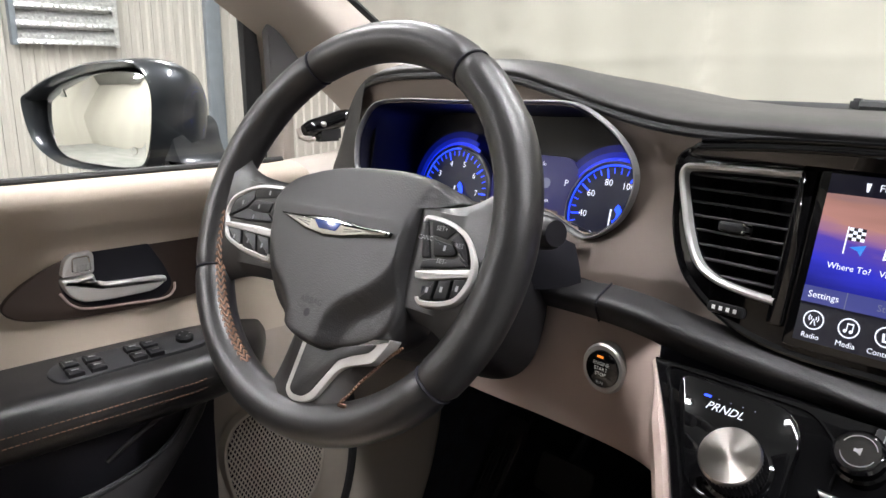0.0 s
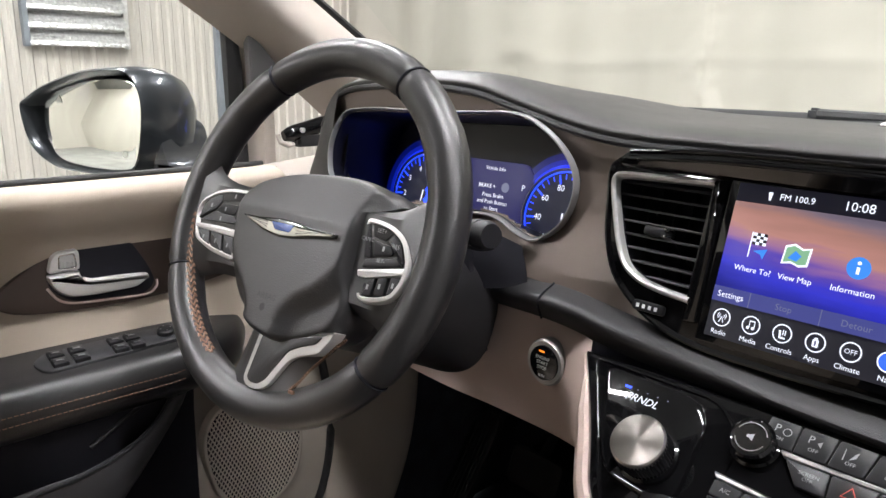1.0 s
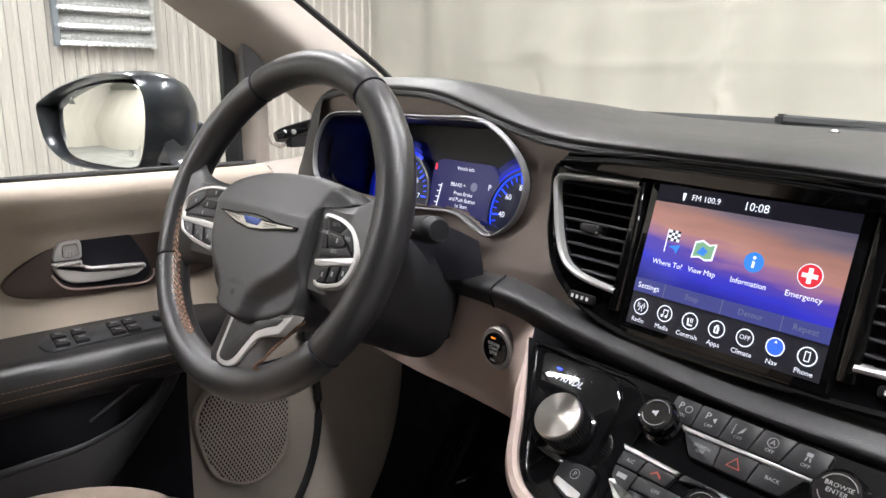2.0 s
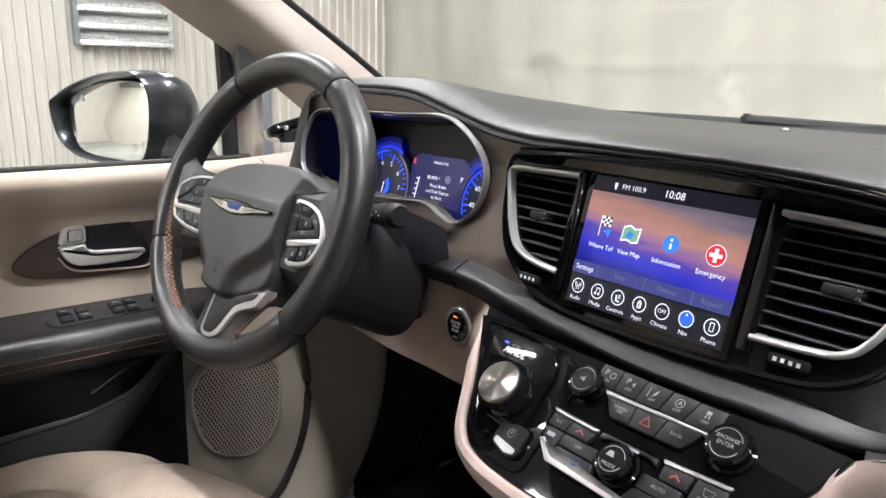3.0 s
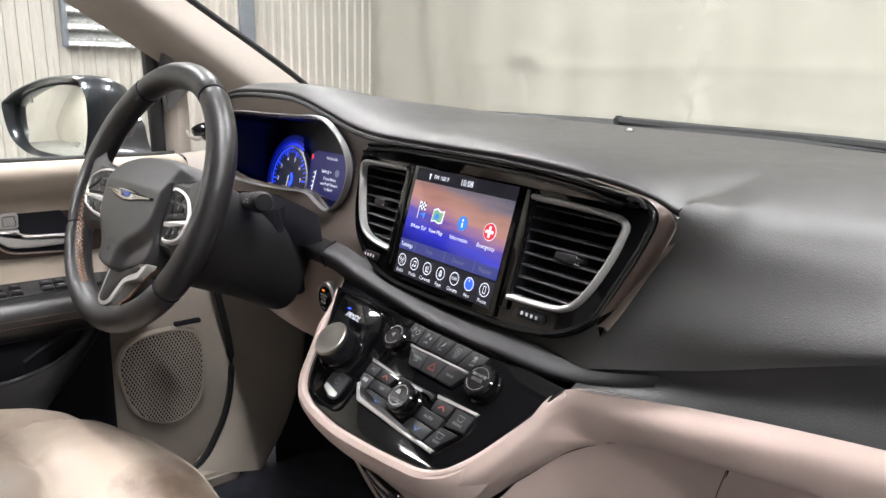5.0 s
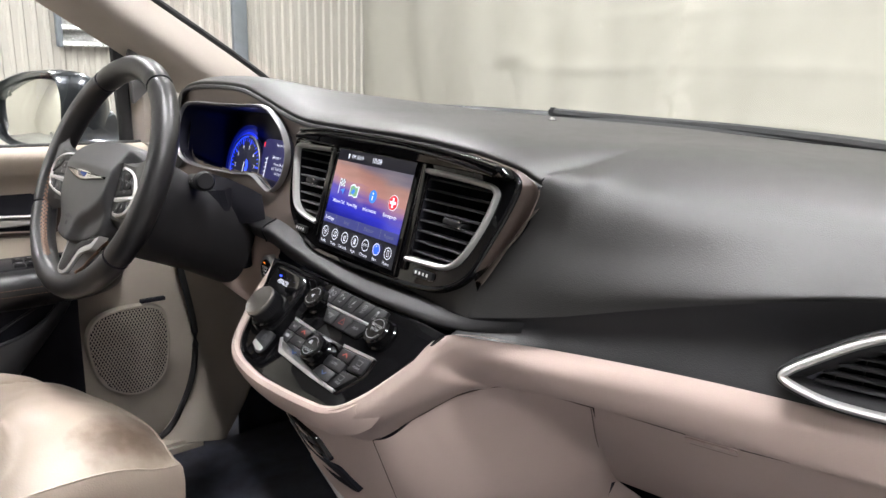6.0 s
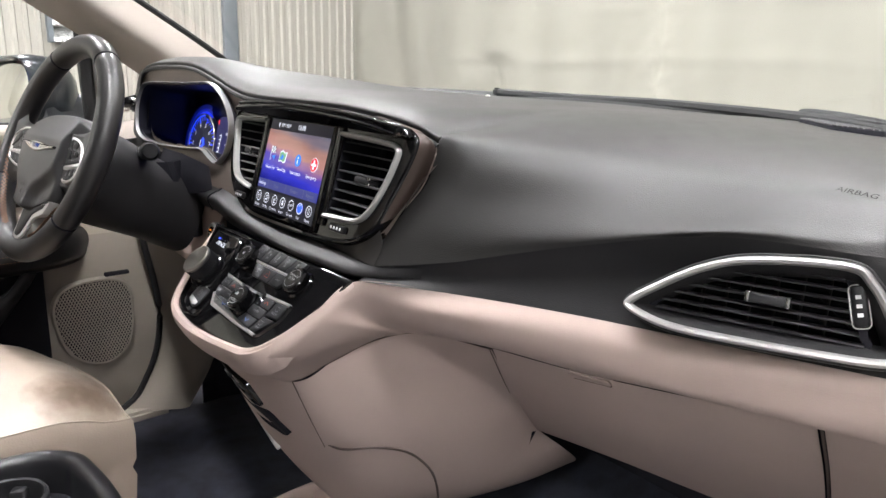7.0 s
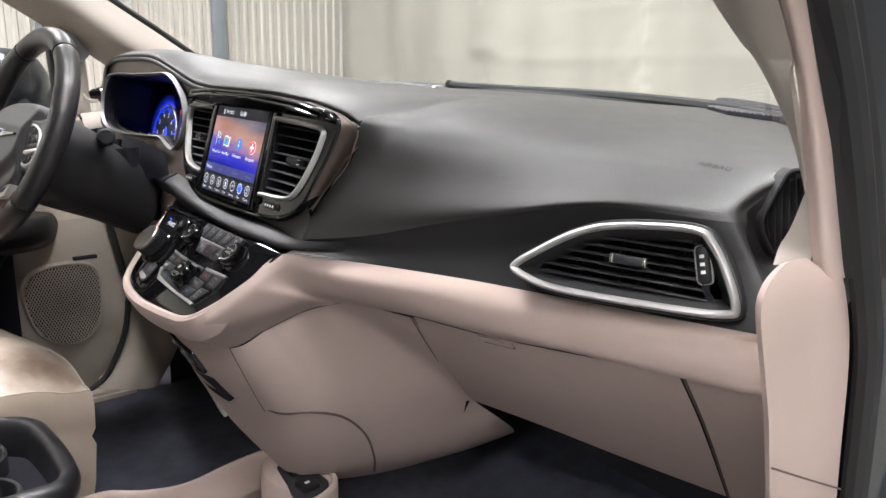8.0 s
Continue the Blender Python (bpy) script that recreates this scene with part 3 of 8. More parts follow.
    rows = [[(0.772 + 0.05 * f, p[1] + 0.012 + 0.20 * f, p[2] + 0.02 * f) for p in seal] for f in np.linspace(0, 1, 6)]
    part("door_opening", sheet(bmesh.new(), rows, 0.004), PAINT, car, "dark metallic painted door opening")
    # rear side panels, closing the cabin
    for s, x in ((-1, -0.83), (1, 0.77)):
        # passenger's side reaches further forward, out of view, to block low lamp light
        front = -0.75 if s < 0 else -0.45
        part("side_panel", box(bmesh.new(), (min(x, x + 0.05 * s), -2.7, 0.3), (max(x, x + 0.05 * s), front, 1.05), 0.01), PAINT, car)
        part("door_pillar", box(bmesh.new(), (min(x, x + 0.05 * s), front - 0.20, 1.0), (max(x, x + 0.05 * s), front - 0.03, 1.68), 0.01), PILLAR, car)
        # fender and wheels outside
        part("fender", sheet(bmesh.new(), [[(x + s * (0.06 - 0.10 * max(0, y - 1.5)), y, z) for y in np.linspace(0.70 if s < 0 else 0.96, 2.05, 10)] for z in np.linspace(0.62, 1.05, 5)], 0.02), PAINT, car)
        for y in (1.25, -1.75):
            A = frame_of((x + s * 0.02, y, 0.34), (0, s, 0), (0, 0, 1))
            tyre = part("wheel", lathe(bmesh.new(), A, 0, 0, [(0.22, -0.10), (0.32, -0.10), (0.34, -0.08), (0.34, 0.05), (0.32, 0.07), (0.22, 0.07)], 40), RUBBER, car)
            part("rim", lathe(bmesh.new(), A, 0, 0, [(0.225, 0.05), (0.21, 0.066), (0.16, 0.055), (0.05, 0.06), (0.002, 0.06)], 40), STEEL, tyre)
    part("bumper", box(bmesh.new(), (-0.84, 2.02, 0.30), (0.80, 2.16, 0.92), 0.04), PAINT, car)

    # unseen rear side glass, tinted to dim the cabin, and an added seat row
    for s, x in ((-1, -0.82), (1, 0.77)):
        g = part("unseen_rear_glass", sheet(bmesh.new(), [[(x, y, 1.04) for y in (-2.65, -1.6, -0.93 if s < 0 else -0.63)], [(x * 0.93, y, 1.68) for y in (-2.65, -1.6, -0.93 if s < 0 else -0.63)]]), PRIVACY, car)
    rows = [[(x, -1.75 - 0.10 * f - 0.03 * math.sin(3.1 * f), 0.55 + 0.62 * f) for x in np.linspace(-0.62, 0.60, 20)] for f in np.linspace(0, 1, 8)]
    part("unseen_seat_row", sheet(bmesh.new(), rows, 0.10), SEATLEATHER, car, "beige leather seat row added out of view")


car_body()

# ---- dashboard ----
BF = frame_of((0, 0.600, 1.055), (1, 0, 0), (0, 0.276, 0.961))
VF = frame_of((0.60, 0.7085, 1.013), (0.199, 0.062, 0), (0, 0.018, 0.07))
_c = 1.0 / math.cos(math.atan2(0.062, 0.199))
pvent_line = spline([((x - 0.60) * _c, (z - 1.013) * 1.03) for x, z in ((0.493, 0.990), (0.520, 1.013), (0.553, 1.0335), (0.590, 1.0455), (0.654, 1.051), (0.674, 1.039), (0.690, 1.014), (0.700, 0.988), (0.692, 0.980), (0.655, 0.976), (0.553, 0.973), (0.512, 0.978))], 72, closed=True)
SV = frame_of((0.680, 0.815, 1.058), (0.38176, 0.92426, 0), (-0.0556, 0.02297, 0.99819))
SIDE_VENT = rounded([(-0.0171, -0.0028), (-0.0137, -0.0166), (-0.0044, -0.0324), (0.0059, -0.0407), (0.0141, -0.0318), (0.0383, 0.0224), (0.0395, 0.0320), (0.0323, 0.0387), (0.0146, 0.0410), (0.0072, 0.0367)], 0.006)
dash = thing("dashboard", (0, 0.8, 0.9), "black and beige minivan dashboard with bronze trim", "dashboard")

FAR = [(-0.80, 0.93, 1.155), (-0.62, 1.06, 1.150), (-0.4, 1.165, 1.140), (0, 1.21, 1.136), (0.40, 1.165, 1.130), (0.60, 1.02, 1.120), (0.715, 0.88, 1.105)]
TRIM_LINE = [(-0.70, 0.605, 1.125), (-0.672, 0.61, 1.165), (-0.62, 0.615, 1.180), (-0.52, 0.622, 1.184), (-0.43, 0.628, 1.181), (-0.366, 0.635, 1.166), (-0.288, 0.638, 1.147),
             (-0.22, 0.640, 1.138), (-0.1, 0.640, 1.136), (0.04, 0.640, 1.135), (0.145, 0.645, 1.128), (0.205, 0.652, 1.118), (0.235, 0.658, 1.106)]


def lifted(curve, dy, dz):
    return [(p[0], p[1] + dy, p[2] + dz) for p in curve]


def dashboard_pads():
    # top pad, driver and middle
    left_far = [(-0.80, 0.93, 1.155), (-0.72, 1.0, 1.153), (-0.62, 1.06, 1.15), (-0.5, 1.12, 1.145), (-0.36, 1.175, 1.14), (-0.2, 1.2, 1.137), (0, 1.21, 1.136), (0.15, 1.205, 1.133), (0.27, 1.19, 1.131)]
    brow = lifted(TRIM_LINE, 0.004, 0.010)
    crest = [(p[0], p[1] + 0.06, p[2] + 0.017) for p in TRIM_LINE]
    back = [(p[0] * 1.02, p[1] + 0.22, min(max(p[2] + 0.012, 1.142), 1.172)) for p in TRIM_LINE]
    part("pad_seam", tube(bmesh.new(), [(p[0], p[1] - 0.002, p[2] - 0.002) for p in spline(TRIM_LINE, 60)], 0.004, 8), BAND, dash)
    # passenger's pad: rolls from the top over the airbag lid down to a soft crease
    r0 = [(0.27, 1.19, 1.131), (0.32, 1.184, 1.131), (0.40, 1.165, 1.130), (0.52, 1.09, 1.125), (0.62, 1.0, 1.117), (0.715, 0.88, 1.105)]
    r1 = [(0.2397, 0.878, 1.142), (0.285, 0.892, 1.1415), (0.34, 0.905, 1.1395), (0.48, 0.93, 1.130), (0.60, 0.91, 1.115), (0.704, 0.868, 1.100)]
    r2 = [(0.235, 0.718, 1.123), (0.270, 0.730, 1.1215), (0.31, 0.7435, 1.1175), (0.45, 0.801, 1.1115), (0.58, 0.827, 1.1015), (0.682, 0.830, 1.093)]
    r3 = [(0.235, 0.662, 1.116), (0.264, 0.676, 1.108), (0.30, 0.695, 1.0925), (0.44, 0.757, 1.088), (0.57, 0.793, 1.087), (0.670, 0.802, 1.082)]
    r4 = [(0.225, 0.650, 1.063), (0.256, 0.658, 1.057), (0.29, 0.668, 1.050), (0.43, 0.719, 1.056), (0.56, 0.760, 1.071), (0.664, 0.780, 1.070)]
    r5 = [(0.202, 0.618, 1.014), (0.246, 0.631, 1.013), (0.29, 0.645, 1.014), (0.42, 0.693, 1.032), (0.55, 0.735, 1.058), (0.664, 0.769, 1.063)]
    fold = [(0.198, 0.594, 0.966), (0.243, 0.617, 0.9745), (0.29, 0.640, 0.985), (0.41, 0.690, 1.020), (0.54, 0.733, 1.050), (0.672, 0.765, 1.054)]
    crease = [(0.198, 0.594, 0.966), (0.29, 0.640, 0.985), (0.41, 0.690, 1.020), (0.54, 0.733, 1.050), (0.672, 0.765, 1.054)]
    hollow = [(0.194, 0.592, 0.958), (0.29, 0.648, 0.965), (0.41, 0.703, 0.985), (0.54, 0.742, 1.003), (0.691, 0.765, 1.010)]
    l3 = [(0.199, 0.572, 0.952), (0.29, 0.640, 0.948), (0.41, 0.690, 0.950), (0.54, 0.722, 0.955), (0.728, 0.748, 0.969)]
    # the passenger's end rolls round to the face by the door
    mid = [(0.713, 0.900, 1.098), (0.698, 0.862, 1.090), (0.687, 0.835, 1.080), (0.681, 0.820, 1.068), (0.675, 0.806, 1.060), (0.673, 0.803, 1.050), (0.672, 0.800, 1.030), (0.675, 0.803, 1.010), (0.700, 0.790, 0.985), (0.725, 0.775, 0.968)]
    corner = [r1[-1], r2[-1], r3[-1], r4[-1], r5[-1], fold[-1], (0.681, 0.765, 1.034), hollow[-1], (0.708, 0.758, 0.988), l3[-1]]
    rolled = [tuple(Vector(a).lerp(Vector(b), 0.5)) for a, b in zip(corner, mid)]
    for row, q in zip((r0, r1, r2, r3, r4, r5, fold, crease), [(0.722, 0.90, 1.101)] + rolled[:6] + rolled[5:6]):
        row[-1] = tuple(Vector(row[-1]).lerp(Vector(row[-2]), 0.10))
        row.append(q)
    hollow.append(rolled[7])
    l3.append(rolled[9])
    # one skin: the top pad's rows run on into the passenger's pad
    upper = loft([left_far, back, crest, brow, TRIM_LINE], 70, 7)
    lower = loft([r0, r1, r2, r3, r4, r5, fold], 66, 7)
    bm = bmesh.new()
    G = [[bm.verts.new(Vector(p)) for p in r] for r in upper]
    H = []
    for j, r in enumerate(lower):
        row = [bm.verts.new(Vector(p)) for p in r]
        if j <= 21:
            bm.verts.remove(row[0])
            row[0] = G[j][-1]
        H.append(row)
    for grid in (G, H):
        for p, q in zip(grid, grid[1:]):
            bridge(bm, p, q, closed=False)
    part("top_pad", bm, PAD, dash, "grained black vinyl dashboard pad over the passenger airbag", angle=60)
    # black band, from the wheel to the passenger's end
    top = [(-0.36, 0.615, 0.985), (-0.25, 0.602, 0.990), (-0.15, 0.590, 0.984), (0.0, 0.586, 0.974), (0.11, 0.586, 0.974), (0.198, 0.592, 0.967), (0.255, 0.623, 0.972)]
    belly = [(-0.36, 0.590, 0.970), (-0.25, 0.578, 0.978), (-0.15, 0.567, 0.972), (0.0, 0.561, 0.962), (0.11, 0.563, 0.961), (0.192, 0.580, 0.956), (0.250, 0.624, 0.959)]
    low = [(-0.36, 0.600, 0.950), (-0.25, 0.585, 0.957), (-0.15, 0.572, 0.953), (0.0, 0.572, 0.948), (0.11, 0.573, 0.947), (0.189, 0.588, 0.948), (0.245, 0.630, 0.948)]
    part("knee_band", sheet(bmesh.new(), loft([top, belly, low], 50, 6)), BAND, dash, "padded black vinyl band")
    part("band_seam", tube(bmesh.new(), spline([(-0.272, 0.6035, 0.9905), (-0.272, 0.5795, 0.9775), (-0.272, 0.586, 0.956)], 14), 0.0011, 6), DARK, dash)
    part("vent_band", holed(bmesh.new(), loft([crease, hollow, l3], 180, 26), [(VF, [(p[0] * 1.0, p[1]) for p in inset(pvent_line, 0.004)])]), BAND, dash, "concave black vinyl band")
    # pad that fills the corner between bezel, passenger's pad and band
    e = [BF @ Vector((u, v, w)) for u, v, w in ((0.035, -0.079, -0.004), (0.085, -0.077, -0.005), (0.125, -0.073, -0.007), (0.166, -0.064, -0.011), (0.196, -0.042, -0.016))]
    m = [(0.035, 0.583, 0.977), (0.085, 0.584, 0.977), (0.13, 0.588, 0.979), (0.174, 0.595, 0.986), (0.2015, 0.604, 0.990)]
    b = [(0.035, 0.588, 0.971), (0.085, 0.588, 0.970), (0.13, 0.590, 0.968), (0.17, 0.592, 0.967), (0.1995, 0.593, 0.9665)]
    part("pad_corner", sheet(bmesh.new(), loft([[tuple(q) for q in e], m, b], 40, 8)), PAD, dash, angle=70)
    # end face by the door
    far = [(0.726, 0.932, 1.097), (0.726, 0.932, 1.088), (0.726, 0.932, 1.078), (0.726, 0.932, 1.068), (0.726, 0.932, 1.058), (0.726, 0.932, 1.045), (0.726, 0.932, 1.030), (0.726, 0.932, 1.010), (0.730, 0.90, 0.985), (0.735, 0.85, 0.966)]
    part("end_panel", holed(bmesh.new(), loft([rolled, mid, far], 90, 16), [(SV, inset(SIDE_VENT, 0.001))]), PAD, dash, angle=70)
    # beige bolster and its underside
    b1 = [(0.201, 0.583, 0.926), (0.29, 0.628, 0.925), (0.41, 0.678, 0.925), (0.54, 0.710, 0.930), (0.733, 0.738, 0.946)]
    b2 = [(0.198, 0.607, 0.896), (0.29, 0.655, 0.892), (0.41, 0.692, 0.895), (0.54, 0.716, 0.903), (0.735, 0.741, 0.921)]
    l4 = [(0.203, 0.656, 0.871), (0.29, 0.700, 0.871), (0.41, 0.728, 0.874), (0.54, 0.748, 0.888), (0.735, 0.771, 0.906)]
    # the same skin runs on round the control panel's passenger edge
    a = [(0.080, 0.458, 0.858), (0.122, 0.463, 0.866), (0.147, 0.474, 0.878), (0.163, 0.492, 0.892), (0.183, 0.527, 0.921)]
    m = [(0.085, 0.462, 0.840), (0.128, 0.472, 0.845), (0.158, 0.492, 0.857), (0.177, 0.516, 0.875), (0.192, 0.552, 0.903)]
    c = [(0.100, 0.490, 0.826), (0.128, 0.522, 0.815), (0.150, 0.570, 0.840), (0.166, 0.617, 0.860), (0.185, 0.640, 0.868)]
    skin = [[], [], [], []]
    for p, q, r in zip(a, m, c):
        s = spline([p, q, r], 4)
        for k in range(4):
            skin[k].append(tuple(s[k]))
    l3, b1, b2, l4 = (k + j for k, j in zip(skin, (l3, b1, b2, l4)))
    part("bolster", sheet(bmesh.new(), loft([l3, b1, b2, l4], 80, 6)), BEIGE, dash, "beige moulded bolster under the vents")
    # glove box lid and the fixed panel beside it
    g_top = [(0.290, 0.701, 0.870), (0.41, 0.729, 0.873), (0.54, 0.749, 0.887), (0.636, 0.763, 0.897)]
    g_mid = [(0.232, 0.792, 0.768), (0.36, 0.815, 0.77), (0.5, 0.838, 0.785), (0.612, 0.862, 0.798)]
    g_low = [(0.178, 0.905, 0.652), (0.30, 0.945, 0.645), (0.43, 0.985, 0.635), (0.565, 1.03, 0.625)]
    part("glove_box_lid", sheet(bmesh.new(), loft([g_top, g_mid, g_low], 30, 8)), BEIGE, dash, "closed beige glove box lid")
    p0 = [(0.642, 0.764, 0.897), (0.618, 0.863, 0.798), (0.571, 1.03, 0.625)]
    p1 = [(0.736, 0.773, 0.906), (0.735, 0.862, 0.81), (0.733, 1.03, 0.64)]
    part("lower_panel", sheet(bmesh.new(), loft([p0, p1], 20, 6)), BEIGE, dash)
    part("lid_gap", tube(bmesh.new(), [(p[0] - 0.003, p[1] + 0.001, p[2]) for p in spline(p0, 20)], 0.0016, 6), SEAM, dash)
    part("lid_gap", tube(bmesh.new(), spline([(0.287, 0.700, 0.867), (0.232, 0.790, 0.768), (0.178, 0.902, 0.652)], 20), 0.0006, 6), SEAM, dash)
    part("lid_gap", tube(bmesh.new(), [(p[0], p[1] + 0.002, p[2] + 0.002) for p in spline(g_top, 20)], 0.0010, 6), SEAM, dash)
    M = frame_of((0.41, 0.735, 0.868), (0.23, 0.035, 0.02), (0, -0.09, 0.1))
    part("lid_catch", slab(bmesh.new(), M, rounded(rect(-0.026, -0.006, 0.026, 0.005), 0.004), -0.004, 0.003, 0.001), BEIGE, dash)
    part("catch_recess", slab(bmesh.new(), M, rounded(rect(-0.024, -0.010, 0.024, -0.005), 0.002), -0.004, 0.0015, 0.0005), DARK, dash)
    # dark space behind the lid
    part("underdash", box(bmesh.new(), (-0.80, 1.06, 0.55), (0.74, 1.2, 1.08), 0.01), DARK, dash)


dashboard_pads()


def fascia():
    # bronze face round the cluster and the middle stack
    rows = []
    line = spline(TRIM_LINE, 70)
    low = spline([(-0.70, 0.600, 1.02), (-0.62, 0.600, 1.00), (-0.5, 0.602, 0.995), (-0.40, 0.604, 0.99), (-0.30, 0.604, 0.988), (-0.22, 0.600, 0.985), (-0.1, 0.592, 0.978), (0.04, 0.590, 0.974), (0.14, 0.592, 0.974), (0.20, 0.597, 0.99), (0.236, 0.635, 1.07)], 70)
    for f in np.linspace(0, 1, 14):
        rows.append([a + (b - a) * f + np.array((0, 0.012 * math.sin(math.pi * f), 0)) for a, b in zip(line, low)])
    return rows


CF = frame_of((-0.455, 0.606, 1.093), (math.cos(radians(4.5)), math.sin(radians(4.5)), 0), (0, 0.1, 1))
CLUSTER = [(-0.208, -0.012), (-0.203, 0.022), (-0.178, 0.053), (-0.13, 0.061), (-0.06, 0.062), (0.03, 0.064), (0.105, 0.066), (0.145, 0.052), (0.176, 0.028), (0.190, 0.002),
           (0.187, -0.026), (0.172, -0.050), (0.145, -0.066), (0.12, -0.060), (0.085, -0.048), (0.02, -0.052), (-0.08, -0.055), (-0.16, -0.052), (-0.198, -0.038)]
cluster_line = spline(CLUSTER, 90, closed=True)


def bezel_bend(u, v):
    return -0.55 * max(0.0, u - 0.05) ** 2


BEZEL = [(-0.219, 0.068), (-0.217, 0.03), (-0.209, -0.006), (-0.190, -0.040), (-0.152, -0.066), (-0.104, -0.080), (-0.03, -0.082), (0.05, -0.080), (0.125, -0.076), (0.166, -0.067),
         (0.196, -0.044), (0.212, -0.005), (0.224, 0.030), (0.229, 0.060), (0.214, 0.073), (0.17, 0.080), (0.05, 0.084), (-0.083, 0.083), (-0.17, 0.080)]
bezel_line = spline(BEZEL, 100, closed=True)


def fascia_mesh():
    rows = fascia()
    cols = [spline([r[i] for r in rows], 60) for i in range(70)]
    rows = [spline([c[j] for c in cols], 320) for j in range(60)]
    bm = holed(bmesh.new(), rows, [(CF, inset(cluster_line, 0.004)), (BF, inset(bezel_line, 0.006)), (BF, [(0.045, -0.125), (0.045, -0.079), (0.125, -0.0735), (0.166, -0.065), (0.199, -0.046), (0.25, -0.055), (0.27, -0.125)])])
    part("fascia", bm, BRONZE, dash, "bronze satin trim round cluster and screen")


fascia_mesh()


def bezel_side():
    # bronze side of the bezel, rolling back to the passenger's pad; colour darkened for shade
    edge = [BF @ Vector((u, v, bezel_bend(u, v) + 0.001)) for u, v in ((0.150, 0.0835), (0.19, 0.0785), (0.218, 0.0735), (0.2315, 0.060), (0.226, 0.030), (0.214, -0.005), (0.201, -0.038))]
    rim = [(0.150, 0.645, 1.127), (0.19, 0.648, 1.121), (0.222, 0.652, 1.113), (0.235, 0.654, 1.102), (0.229, 0.651, 1.080), (0.219, 0.645, 1.055), (0.204, 0.622, 1.022)]
    mid = [tuple((Vector(p) + Vector(q)) / 2 + Vector((0.004, 0.0, 0.002))) for p, q in zip(edge, rim)]
    part("bezel_side", sheet(bmesh.new(), loft([[tuple(p) for p in edge], mid, rim], 40, 6)), SHADEDBRONZE, dash)
    part("bezel_rim", tube(bmesh.new(), spline(rim, 50), 0.0010, 8), material("pale_bronze_edge", (0.30, 0.25, 0.22), 0.35, metal=0.5), dash)


bezel_side()

# ---- instrument cluster ----
def cluster():
    t = part("cluster_ring", hoop(bmesh.new(), CF, cluster_line, [(-0.0014, -0.006), (-0.0008, 0.0034), (0.0006, 0.0040), (0.0018, 0.001), (0.0024, -0.008)]), RINGGREY, dash, "satin chrome ring round the cluster")
    # funnel from the ring back to the dials
    bm = bmesh.new()
    rings = []
    for d, w in ((0.004, -0.002), (0.006, -0.03), (0.008, -0.07), (0.010, -0.115)):
        rings.append(ring_verts(bm, CF, [(p[0], p[1] + (0.35 * w if p[1] < 0 else 0.0)) for p in inset(cluster_line, d)], w))
    for a, b in zip(rings, rings[1:]):
        bridge(bm, a, b)
    bm.faces.new(rings[-1])
    part("cluster_hood", bm, material("navy_black_hood", (0.010, 0.010, 0.016), 0.4), dash)
    return t


cluster()
DF = frame_of((-0.46, 0.700, 1.045), (math.cos(radians(4.5)), math.sin(radians(4.5)), 0), (0, 0.22, 1))


